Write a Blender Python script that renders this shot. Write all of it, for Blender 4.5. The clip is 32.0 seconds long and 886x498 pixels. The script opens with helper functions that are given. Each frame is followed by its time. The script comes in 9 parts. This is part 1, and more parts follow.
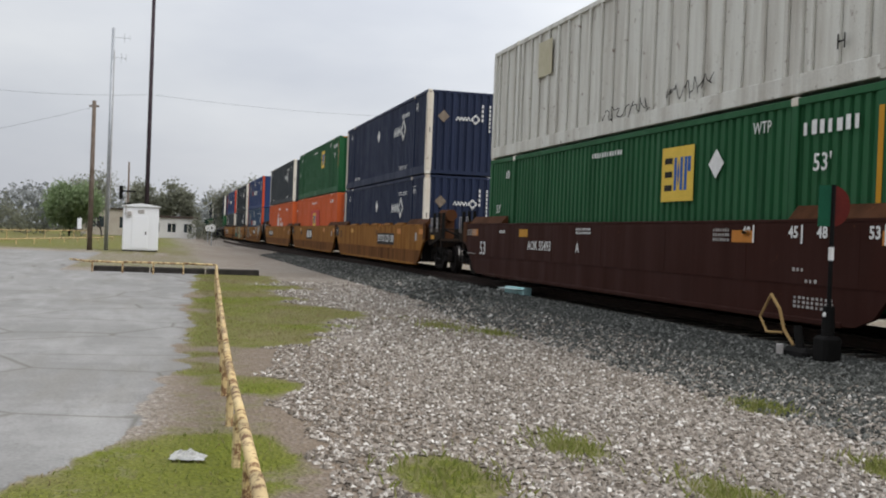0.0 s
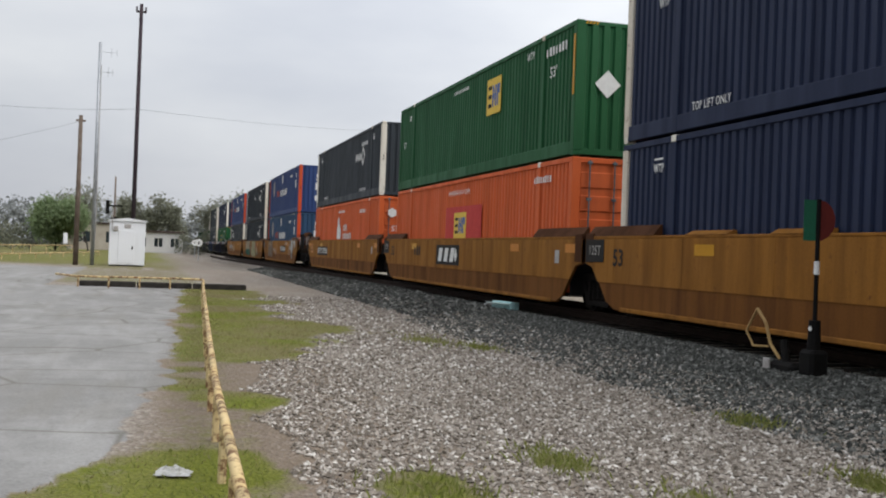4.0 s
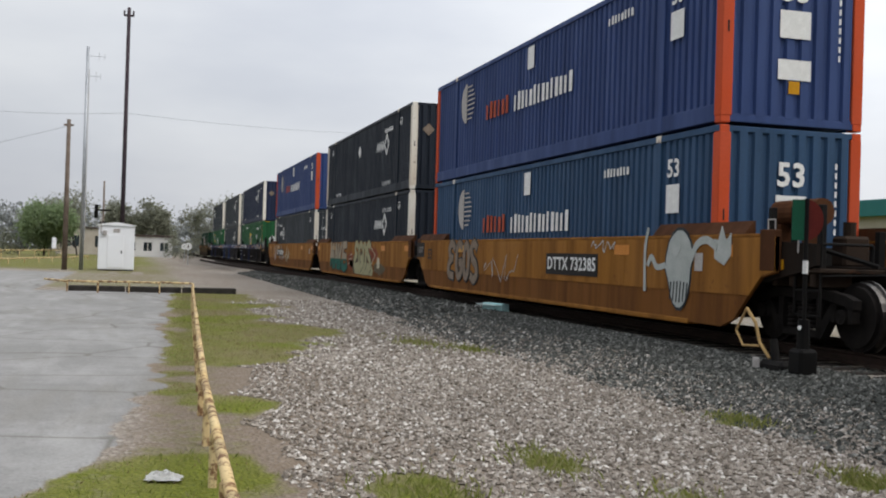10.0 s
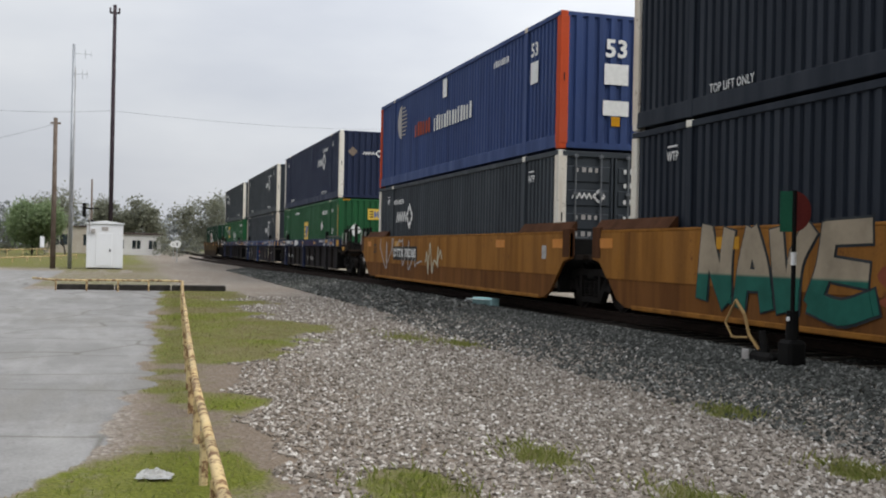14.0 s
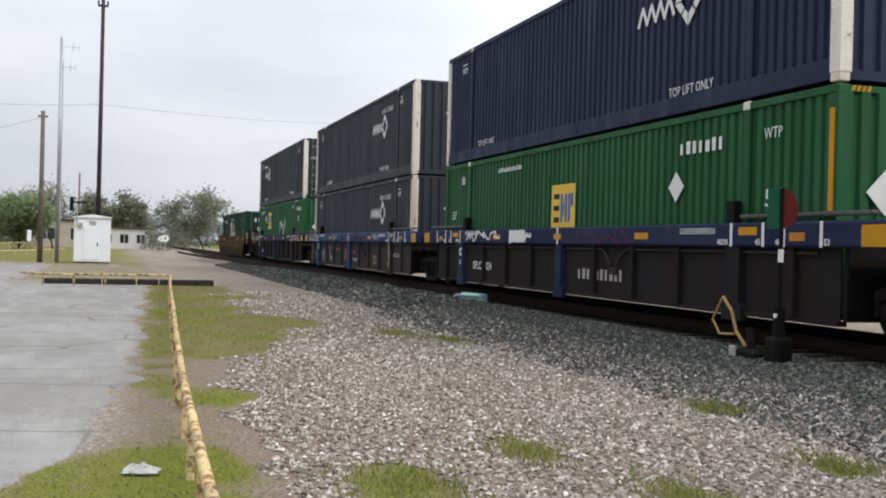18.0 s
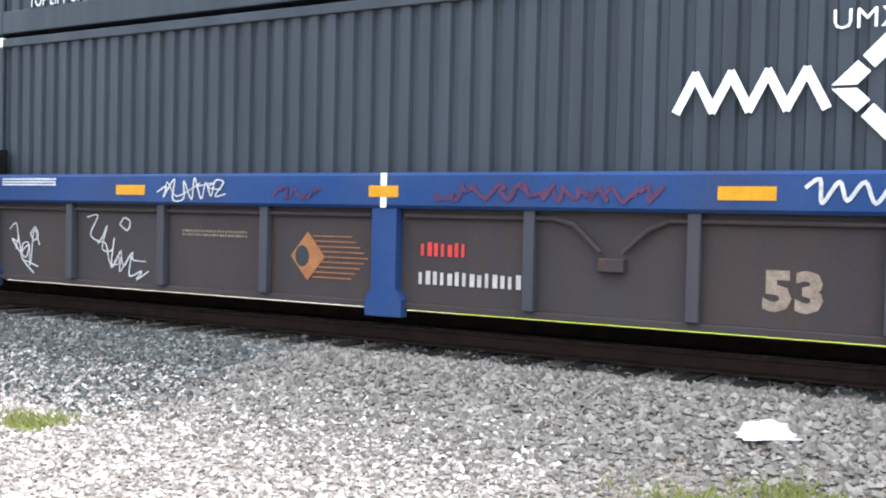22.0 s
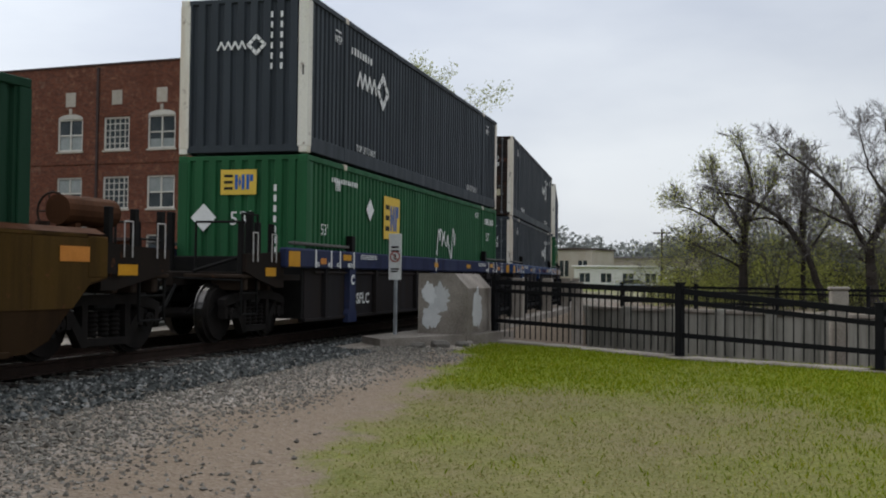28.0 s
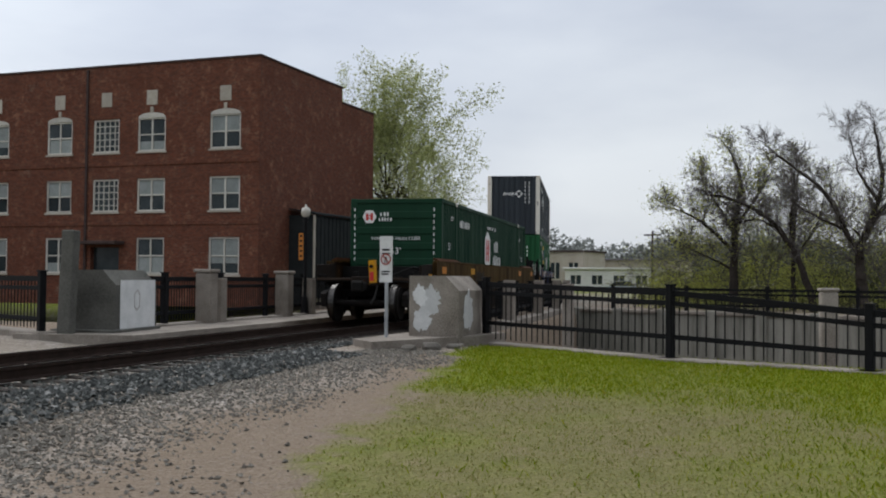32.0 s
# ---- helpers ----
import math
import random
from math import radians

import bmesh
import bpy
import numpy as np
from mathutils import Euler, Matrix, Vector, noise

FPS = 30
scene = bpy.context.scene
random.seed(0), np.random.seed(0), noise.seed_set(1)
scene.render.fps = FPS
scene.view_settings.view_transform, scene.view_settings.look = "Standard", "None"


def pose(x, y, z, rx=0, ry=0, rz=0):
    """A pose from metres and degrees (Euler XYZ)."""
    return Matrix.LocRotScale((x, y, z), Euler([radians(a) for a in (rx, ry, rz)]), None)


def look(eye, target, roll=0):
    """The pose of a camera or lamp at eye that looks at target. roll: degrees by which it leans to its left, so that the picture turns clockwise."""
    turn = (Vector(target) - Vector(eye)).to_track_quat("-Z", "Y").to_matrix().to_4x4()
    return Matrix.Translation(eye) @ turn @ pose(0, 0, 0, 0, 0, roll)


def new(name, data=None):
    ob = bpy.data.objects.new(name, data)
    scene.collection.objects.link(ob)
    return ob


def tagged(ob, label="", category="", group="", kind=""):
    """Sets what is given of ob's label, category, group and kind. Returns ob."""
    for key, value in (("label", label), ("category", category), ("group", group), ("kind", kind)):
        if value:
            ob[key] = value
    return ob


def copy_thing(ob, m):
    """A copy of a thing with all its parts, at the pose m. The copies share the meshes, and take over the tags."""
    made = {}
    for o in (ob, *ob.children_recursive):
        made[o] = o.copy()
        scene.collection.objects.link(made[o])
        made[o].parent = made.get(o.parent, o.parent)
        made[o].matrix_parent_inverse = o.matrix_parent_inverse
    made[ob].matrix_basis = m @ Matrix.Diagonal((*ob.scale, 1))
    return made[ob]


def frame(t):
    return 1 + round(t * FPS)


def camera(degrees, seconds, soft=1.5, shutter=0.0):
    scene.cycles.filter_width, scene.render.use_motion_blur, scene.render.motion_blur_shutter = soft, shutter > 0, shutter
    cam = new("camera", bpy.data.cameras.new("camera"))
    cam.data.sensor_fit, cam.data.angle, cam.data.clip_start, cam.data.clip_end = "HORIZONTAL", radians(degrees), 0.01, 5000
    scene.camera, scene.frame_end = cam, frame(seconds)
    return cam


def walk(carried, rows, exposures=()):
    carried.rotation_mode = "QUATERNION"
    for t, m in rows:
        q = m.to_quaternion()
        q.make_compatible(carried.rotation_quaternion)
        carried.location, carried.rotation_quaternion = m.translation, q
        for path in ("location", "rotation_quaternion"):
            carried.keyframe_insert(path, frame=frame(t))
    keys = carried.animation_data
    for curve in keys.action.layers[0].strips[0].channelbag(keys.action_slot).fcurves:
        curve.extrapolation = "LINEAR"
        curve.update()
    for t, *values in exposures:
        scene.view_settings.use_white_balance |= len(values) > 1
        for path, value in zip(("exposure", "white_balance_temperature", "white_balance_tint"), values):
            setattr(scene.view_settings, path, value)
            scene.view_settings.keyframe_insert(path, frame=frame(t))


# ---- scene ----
cam = camera(46.3, 32.0, soft=2.0)

# ---- the camera's way: seconds, x, y, yaw, pitch, roll (1.09 m above the rail heads) ----
EYE = 1.094
PATH = [
    (0, -0.406, 0.109, 74.93, -0.58, -2.21), (0.5, -0.406, 0.11, 74.76, -0.4, -2.27), (1, -0.405, 0.112, 74.57, -0.2, -2.5),
    (1.5, -0.405, 0.112, 74.52, -0.22, -2.31), (2, -0.405, 0.113, 74.39, 0.28, -2.44), (2.5, -0.405, 0.113, 74.33, 0.18, -2.29),
    (3, -0.405, 0.114, 74.3, 0, -2.13), (3.5, -0.405, 0.113, 74.35, 0.15, -2.17), (5.5, -0.404, 0.117, 73.85, 0.43, -1.99),
    (6, -0.404, 0.117, 73.84, 0.28, -1.87), (6.5, -0.404, 0.117, 73.85, 0.19, -1.6), (7, -0.404, 0.116, 73.96, 0.34, -1.61),
    (7.5, -0.404, 0.116, 73.97, 0.42, -1.88), (8, -0.405, 0.114, 74.21, 0.65, -1.89), (8.5, -0.404, 0.115, 74.09, 0.62, -1.53),
    (9, -0.404, 0.117, 73.88, 0.66, -1.5), (9.5, -0.403, 0.118, 73.62, 0.8, -1.41), (10, -0.404, 0.118, 73.7, 0.38, -1.75),
    (10.5, -0.404, 0.117, 73.8, 0.42, -1.69), (11, -0.403, 0.118, 73.68, 0.52, -1.5), (11.5, -0.403, 0.121, 73.26, 0.66, -2.02),
    (12, -0.402, 0.122, 73.1, 0.47, -1.83), (12.5, -0.403, 0.121, 73.3, 0.15, -1.41), (13, -0.403, 0.121, 73.22, 0.31, -1.28),
    (13.5, -0.403, 0.121, 73.22, 0.2, -1.38), (14, -0.402, 0.122, 73.13, 0.12, -1.18), (14.5, -0.402, 0.122, 73.13, -0.06, -1.63),
    (16.5, -0.401, 0.125, 72.66, 0.18, -1.44), (17, -0.402, 0.124, 72.8, -0.06, -1.38), (17.5, -0.402, 0.124, 72.8, -0.17, -1.56),
    (18, -0.401, 0.126, 72.51, -0.11, -1.44), (18.5, -0.401, 0.127, 72.38, -0.13, -1.23), (19, -0.4, 0.128, 72.24, -0.28, -1.13),
    (19.5, -0.4, 0.128, 72.19, -0.52, -1.16), (20, -0.399, 0.132, 71.62, -0.47, -1.21), (20.5, -0.415, 0.158, 69.87, 0.19, -1.61),
    (20.6, -0.418, 0.166, 69.16, 0.27, -1.43), (21, -0.411, 0.227, 61.68, 0.05, -0.96), (21.5, -0.372, 0.236, 44.65, -0.29, -0.83),
    (21.8, -0.305, 0.275, 35.82, -1.63, 0.14), (22, -0.264, 0.293, 31.12, -1.58, -1.29), (22.3, -0.289, 0.351, 22.79, -1.72, -0.42),
    (22.5, -0.301, 0.386, 16.88, -2.39, -1.96), (23, -0.245, 0.506, -2.17, -2.53, -2.67), (23.3, -0.2, 0.516, -12.55, -3.16, -1.85),
    (23.5, -0.181, 0.518, -18.2, -2.52, -2.63), (23.6, -0.176, 0.531, -21.12, -3.2, -1.82), (24, -0.166, 0.574, -32.26, -3.09, -2.93),
    (24.3, -0.249, 0.47, -44.57, 0.14, -2.89), (24.5, -0.314, 0.395, -52.31, -0.19, -1.34), (24.6, -0.302, 0.39, -56.82, -1.01, 0.27),
    (25, -0.301, 0.421, -65.58, 0.25, -2.83), (25.5, -0.293, 0.425, -68.65, 0.74, -1.98), (27.5, -0.293, 0.423, -68.91, 1.16, -1.02),
    (28, -0.292, 0.42, -69.31, 1.47, -0.66), (28.5, -0.29, 0.416, -69.89, 1.58, -0.67), (29, -0.29, 0.417, -69.73, 2.34, -0.54),
    (29.5, -0.289, 0.415, -70.12, 2.49, -0.07), (30, -0.289, 0.413, -70.28, 2.25, -0.58), (30.5, -0.289, 0.414, -70.25, 1.97, -0.3),
    (31, -0.289, 0.415, -70.12, 1.89, -0.48), (31.5, -0.29, 0.417, -69.81, 1.71, -0.36), (32, -0.29, 0.417, -69.8, 1.61, -0.5),
]
EXPOSURES = [(0.0, 0.44, 6700, 11), (9.0, 0.44, 6700, 11), (12.0, 0.42, 6700, 11), (14.5, 0.44, 6700, 11), (17.0, 0.62, 6700, 11), (19.0, 0.72, 6700, 11), (20.4, 0.8, 6700, 11), (21.0, 1.1, 6600, 11), (21.5, 1.75, 6200, 11), (22.0, 2.6, 6150, 12), (23.0, 2.85, 6000, 12), (24.0, 2.75, 5800, 12), (24.6, 2.25, 5600, 11), (25.0, 1.55, 5800, 10), (25.5, 0.55, 6400, 10), (27.5, 0.27, 6500, 10), (30.0, 0.19, 6450, 10), (32.0, 0.19, 6450, 10)]
walk(cam, [(t, pose(x, y, EYE, 90 + p, r, w)) for t, x, y, w, p, r in PATH], EXPOSURES)

# ---- the track: straight, then a curve away from the camera ----
TRACK_Y, BEND, BEND_X = 9.967, 0.0037, -1.92
SPEED, GAIN, PASS_S, PASS_T = 8.2505, 0.0048, 1.5305, 22.9


def on_track(u, side=0.0):
    """Place and heading at u metres along the track, side metres towards the camera."""
    a = max(u - BEND_X, 0.0) * BEND
    x, y = min(u, BEND_X) + math.sin(a) / BEND, TRACK_Y + (1 - math.cos(a)) / BEND
    return x + side * math.sin(a), y - side * math.cos(a), a


def rolled(t):
    d = t - PASS_T
    return PASS_S + SPEED * d + 0.5 * GAIN * d * d


# ---- sky and light ----
world = bpy.data.worlds.new("overcast_sky")
scene.world = world
world.use_nodes = True
wn, wl = world.node_tree.nodes, world.node_tree.links
sky = wn.new("ShaderNodeTexSky")
sky.sky_type, sky.sun_disc = "NISHITA", False
sky.sun_elevation, sky.sun_rotation = radians(48), radians(-12)
sky.air_density, sky.dust_density = 1.2, 3.0
wcoord = wn.new("ShaderNodeTexCoord")
wmap = wn.new("ShaderNodeMapping")
wmap.inputs["Scale"].default_value = (1.0, 1.0, 3.2)
cloud = wn.new("ShaderNodeTexNoise")
cloud.inputs["Scale"].default_value, cloud.inputs["Detail"].default_value = 1.7, 6.0
cramp = wn.new("ShaderNodeValToRGB")
cramp.color_ramp.elements[0].position, cramp.color_ramp.elements[0].color = 0.32, (0.59, 0.64, 0.74, 1)
cramp.color_ramp.elements[1].position, cramp.color_ramp.elements[1].color = 0.68, (0.905, 0.95, 1.0, 1)
cmix = wn.new("ShaderNodeMix")
cmix.data_type, cmix.inputs["Factor"].default_value = "RGBA", 0.86
sgain = wn.new("ShaderNodeMix")
sgain.data_type, sgain.blend_type, sgain.inputs["Factor"].default_value = "RGBA", "MULTIPLY", 1.0
sgain.inputs[7].default_value = (0.1, 0.1, 0.1, 1)
wl.new(wcoord.outputs["Generated"], wmap.inputs["Vector"])
wl.new(wmap.outputs["Vector"], cloud.inputs["Vector"])
wl.new(cloud.outputs["Fac"], cramp.inputs["Fac"])
wl.new(sky.outputs["Color"], sgain.inputs[6])
wl.new(sgain.outputs[2], cmix.inputs[6])
wl.new(cramp.outputs["Color"], cmix.inputs[7])
wsep = wn.new("ShaderNodeSeparateXYZ")
wramp = wn.new("ShaderNodeValToRGB")
for e, (at, v) in zip([wramp.color_ramp.elements[0], wramp.color_ramp.elements.new(0.35), wramp.color_ramp.elements[-1]], ((0.0, 0.44), (0.35, 0.56), (1.0, 1.02))):
    e.position, e.color = at, (v, v, v, 1)
wmul = wn.new("ShaderNodeMix")
wmul.data_type, wmul.blend_type, wmul.inputs["Factor"].default_value = "RGBA", "MULTIPLY", 1.0
wl.new(wcoord.outputs["Generated"], wsep.inputs[0])
wl.new(wsep.outputs[2], wramp.inputs["Fac"])
wl.new(cmix.outputs[2], wmul.inputs[6])
wl.new(wramp.outputs["Color"], wmul.inputs[7])
# brighter towards the veiled sun
wside = wn.new("ShaderNodeMapRange")
for key, v in zip(("From Min", "From Max", "To Min", "To Max"), (-0.4, 0.95, 0.74, 1.18)):
    wside.inputs[key].default_value = v
wsun = wn.new("ShaderNodeMix")
wsun.data_type, wsun.blend_type, wsun.inputs["Factor"].default_value = "RGBA", "MULTIPLY", 1.0
wdot = wn.new("ShaderNodeVectorMath")
wdot.operation, wdot.inputs[1].default_value = "DOT_PRODUCT", (0.15, 0.99, 0.0)
wl.new(wcoord.outputs["Generated"], wdot.inputs[0])
wl.new(wdot.outputs["Value"], wside.inputs["Value"])
wl.new(wmul.outputs[2], wsun.inputs[6])
wl.new(wside.outputs["Result"], wsun.inputs[7])
wl.new(wsun.outputs[2], wn["Background"].inputs["Color"])
wn["Background"].inputs["Strength"].default_value = 1.75
sun = new("sun", bpy.data.lights.new("sun", "SUN"))
sun.data.energy, sun.data.angle, sun.data.color = 1.2, radians(40), (1.0, 0.97, 0.92)
sun.matrix_world = look((50, 50, 80), (0, 0, 0))


# ---- materials ----
def ramp(nt, fac, stops):
    n = nt.nodes.new("ShaderNodeValToRGB")
    while len(n.color_ramp.elements) < len(stops):
        n.color_ramp.elements.new(0.5)
    for e, (p, c) in zip(n.color_ramp.elements, stops):
        e.position, e.color = p, (*c, 1)
    nt.links.new(fac, n.inputs["Fac"])
    return n.outputs["Color"]


def blend(nt, fac, a, b, how="MIX"):
    n = nt.nodes.new("ShaderNodeMix")
    n.data_type, n.blend_type = "RGBA", how
    for s, v in ((n.inputs["Factor"], fac), (n.inputs[6], a), (n.inputs[7], b)):
        if isinstance(v, bpy.types.NodeSocket):
            nt.links.new(v, s)
        elif isinstance(v, (int, float)):
            s.default_value = v
        else:
            s.default_value = (*v, 1)
    return n.outputs[2]


def grey(v):
    return (v, v, v)


def noise_tex(nt, vec, scale, detail=4.0, rough=0.55, stretch=None):
    if stretch:
        m = nt.nodes.new("ShaderNodeMapping")
        m.inputs["Scale"].default_value = stretch
        nt.links.new(vec, m.inputs["Vector"])
        vec = m.outputs["Vector"]
    n = nt.nodes.new("ShaderNodeTexNoise")
    n.inputs["Scale"].default_value, n.inputs["Detail"].default_value, n.inputs["Roughness"].default_value = scale, detail, rough
    nt.links.new(vec, n.inputs["Vector"])
    return n.outputs["Fac"]


def start(name, rough=0.7, metal=0.0):
    m = bpy.data.materials.new(name)
    m.use_nodes = True
    nt = m.node_tree
    b = nt.nodes["Principled BSDF"]
    b.inputs["Roughness"].default_value, b.inputs["Metallic"].default_value = rough, metal
    b.inputs["Specular IOR Level"].default_value = 0.14
    tc, oi = nt.nodes.new("ShaderNodeTexCoord"), nt.nodes.new("ShaderNodeObjectInfo")
    sh = nt.nodes.new("ShaderNodeVectorMath")
    sh.operation = "MULTIPLY_ADD"
    sh.inputs[1].default_value = (37.0, 51.0, 23.0)
    nt.links.new(oi.outputs["Random"], sh.inputs[0])
    nt.links.new(tc.outputs["Object"], sh.inputs[2])
    return m, nt, b, sh.outputs[0], oi.outputs["Random"]


def bumped(nt, b, height, strength, dist=0.01):
    n = nt.nodes.new("ShaderNodeBump")
    n.inputs["Strength"].default_value, n.inputs["Distance"].default_value = strength, dist
    nt.links.new(height, n.inputs["Height"])
    nt.links.new(n.outputs["Normal"], b.inputs["Normal"])


def plain(name, c1, c2, scale=3.0, rough=0.7, metal=0.0, bump=0.2, fine=70.0, vary=0.25):
    """Two tones mixed at two scales, with fine relief and a value that differs from object to object."""
    m, nt, b, vec, rnd = start(name, rough, metal)
    big, small = noise_tex(nt, vec, scale), noise_tex(nt, vec, fine, 3.0)
    c = blend(nt, ramp(nt, big, [(0.35, grey(0)), (0.65, grey(1))]), c1, c2)
    c = blend(nt, 0.35, c, ramp(nt, small, [(0.3, tuple(v * 0.6 for v in c1)), (0.7, tuple(min(1, v * 1.35) for v in c2))]))
    if vary:
        c = blend(nt, 1.0, c, ramp(nt, rnd, [(0.0, grey(1 - vary)), (1.0, grey(1.0))]), "MULTIPLY")
    nt.links.new(c, b.inputs["Base Color"])
    bumped(nt, b, small, bump, 0.004)
    return m


def paint(name, c, dirt=(0.09, 0.075, 0.06), amount=0.35, rust=0.0, rough=0.62, chalk=0.12, gloss=0.08):
    """Weathered paint: faded patches, streaks that run down, chips of rust."""
    m, nt, b, vec, rnd = start(name, rough)
    b.inputs["Specular IOR Level"].default_value = gloss
    fade = noise_tex(nt, vec, 0.7, 5.0)
    col = blend(nt, ramp(nt, fade, [(0.35, grey(0)), (0.75, grey(chalk * 2))]), c, tuple(min(1, v * 0.75 + 0.10) for v in c))
    streak = noise_tex(nt, vec, 2.2, 6.0, 0.62, (1.0, 1.0, 0.10))
    col = blend(nt, ramp(nt, streak, [(0.42, grey(0)), (0.78, grey(amount))]), col, dirt)
    if rust:
        chips = noise_tex(nt, vec, 5.0, 8.0, 0.7)
        col = blend(nt, ramp(nt, chips, [(0.66 - 0.10 * rust, grey(0)), (0.74 - 0.06 * rust, grey(0.9))]), col, (0.12, 0.045, 0.02))
    tiny = noise_tex(nt, vec, 45.0, 3.0)
    col = blend(nt, 1.0, col, ramp(nt, tiny, [(0.25, grey(0.82)), (0.75, grey(1.0))]), "MULTIPLY")
    nt.links.new(col, b.inputs["Base Color"])
    nt.links.new(ramp(nt, streak, [(0.3, grey(rough - 0.08)), (0.8, grey(min(1, rough + 0.3)))]), b.inputs["Roughness"])
    bumped(nt, b, fade, 0.15, 0.02)
    return m


def islands(name, tones, rough=0.9, thin=0.0):
    """Loose pieces of one mesh, each in a tone of its own; thin ones let light through."""
    m, nt, b, vec, _ = start(name, rough)
    g = nt.nodes.new("ShaderNodeNewGeometry")
    c = ramp(nt, g.outputs["Random Per Island"], tones)
    c = blend(nt, 1.0, c, ramp(nt, noise_tex(nt, vec, 40.0, 3.0), [(0.2, grey(0.7)), (0.8, grey(1.1))]), "MULTIPLY")
    nt.links.new(c, b.inputs["Base Color"])
    if thin:
        t, x = nt.nodes.new("ShaderNodeBsdfTranslucent"), nt.nodes.new("ShaderNodeMixShader")
        nt.links.new(c, t.inputs["Color"])
        x.inputs[0].default_value = thin
        nt.links.new(b.outputs[0], x.inputs[1])
        nt.links.new(t.outputs[0], x.inputs[2])
        nt.links.new(x.outputs[0], nt.nodes["Material Output"].inputs["Surface"])
    return m


SOOT = (0.018, 0.017, 0.017)
NAVY = paint("navy container paint", (0.0072, 0.0165, 0.0520), SOOT, 0.3, chalk=0.012, gloss=0.32)
CHAR = paint("charcoal container paint", (0.0285, 0.0370, 0.0460), SOOT, 0.3, chalk=0.015, gloss=0.32)
DEEPNAVY = paint("near-black navy container paint", (0.0042, 0.0100, 0.0205), (0.012, 0.012, 0.014), 0.3, chalk=0.008, gloss=0.32)
GREEN = paint("green container paint", (0.0048, 0.0900, 0.0252), SOOT, 0.35, chalk=0.02, gloss=0.32)
DEEPGREEN = paint("deep green container paint", (0.0014, 0.034, 0.0135), SOOT, 0.3, chalk=0.015, gloss=0.2)
ORANGE = paint("orange container paint", (0.64, 0.112, 0.021), (0.10, 0.05, 0.03), 0.35, chalk=0.06, gloss=0.32)
TEALBLUE = paint("faded teal-blue container paint", (0.0168, 0.0624, 0.1380), SOOT, 0.4, chalk=0.05, gloss=0.32)
BLUE = paint("blue container paint", (0.020, 0.050, 0.165), SOOT, 0.4, chalk=0.04, gloss=0.32)
CREAM = paint("old white container paint", (0.70, 0.69, 0.63), (0.20, 0.14, 0.09), 0.6, 0.6, 0.7)
POSTWHITE = paint("scuffed white post paint", (0.78, 0.75, 0.66), (0.40, 0.22, 0.08), 0.6, 0.7, 0.7)
POSTRED = paint("orange red post paint", (0.55, 0.075, 0.022), amount=0.2)
YELLOWCAR = paint("weathered yellow car paint", (0.2916, 0.1242, 0.0216), (0.075, 0.031, 0.016), 0.8, 0.55, 0.7, 0.05)
RUSTCAR = paint("rusty lower car side", (0.175, 0.070, 0.017), (0.045, 0.021, 0.013), 0.85, 0.6, 0.8, 0.03)
BROWNCAR = paint("oxide brown car paint", (0.0384, 0.0108, 0.0072), (0.024, 0.0128, 0.0096), 0.5, 0.12, 0.65, 0.03)
SILLBLUE = paint("blue sill paint", (0.0121, 0.0415, 0.1339), (0.05, 0.045, 0.04), 0.4, 0.12, 0.55)
# Darker version of SIDEGREY: the shade on these car sides is in the paint.
SIDEDARK = paint("grimy black-grey car side darkened for shade", (0.019, 0.017, 0.018), (0.035, 0.025, 0.018), 0.6, 0.1, 0.85, 0.03)
# Tail car: grime, plus the shade on its side darkened into both paints.
DIMGRIMYYELLOW = paint("grimy yellow car paint darkened for shade", (0.0693, 0.03828, 0.00726), (0.01188, 0.00792, 0.00594), 1.0, 0.7, 0.75, 0.03)
DIMGRIMYBROWN = paint("grimy brown lower car side darkened for shade", (0.02925, 0.01511, 0.004875), (0.006825, 0.004387, 0.003413), 0.9, 0.4, 0.85, 0.02)
SIDEGREY = paint("dusty dark car side", (0.0408, 0.0355, 0.0365), (0.07, 0.045, 0.03), 0.6, 0.1, 0.85, 0.05)
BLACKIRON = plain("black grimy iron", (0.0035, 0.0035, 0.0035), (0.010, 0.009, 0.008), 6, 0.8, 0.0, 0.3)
# Shadow under the cars is put into this iron, far darker than dusty metal.
TRUCKIRON = plain("dusty cast iron darkened for shade", (0.006, 0.0051, 0.0048), (0.015, 0.0123, 0.0108), 5, 0.9, 0.0, 0.3)
TREAD = plain("polished wheel steel", (0.045, 0.042, 0.04), (0.10, 0.095, 0.09), 8, 0.35, 1.0, 0.05)
RAILRUST = plain("rusty rail side", (0.0182, 0.0119, 0.0091), (0.0406, 0.0252, 0.0196), 6, 0.85, 0.2, 0.4)
TIEWOOD = plain("creosoted tie timber", (0.018, 0.0144, 0.012), (0.051, 0.042, 0.0348), 5, 0.9, 0, 0.6, 30, 0.4)
WHITE = plain("white lettering paint", (0.62, 0.62, 0.60), (0.74, 0.74, 0.72), 9, 0.6, 0, 0.05, 90, 0)
GREYPAINT = plain("faded grey lettering", (0.30, 0.28, 0.26), (0.42, 0.40, 0.38), 9, 0.7, 0, 0.05, 90, 0)
YELLOWMARK = plain("yellow reflector", (0.46, 0.215, 0.008), (0.54, 0.26, 0.012), 6, 0.4, 0, 0.05, 90, 0.1)
AMBERMARK = plain("faded amber reflector", (0.46, 0.17, 0.025), (0.54, 0.21, 0.04), 6, 0.5, 0, 0.05, 90, 0.1)
LOGOYELLOW = plain("logo yellow", (0.62, 0.42, 0.06), (0.70, 0.48, 0.08), 5, 0.6, 0, 0.05, 90, 0)
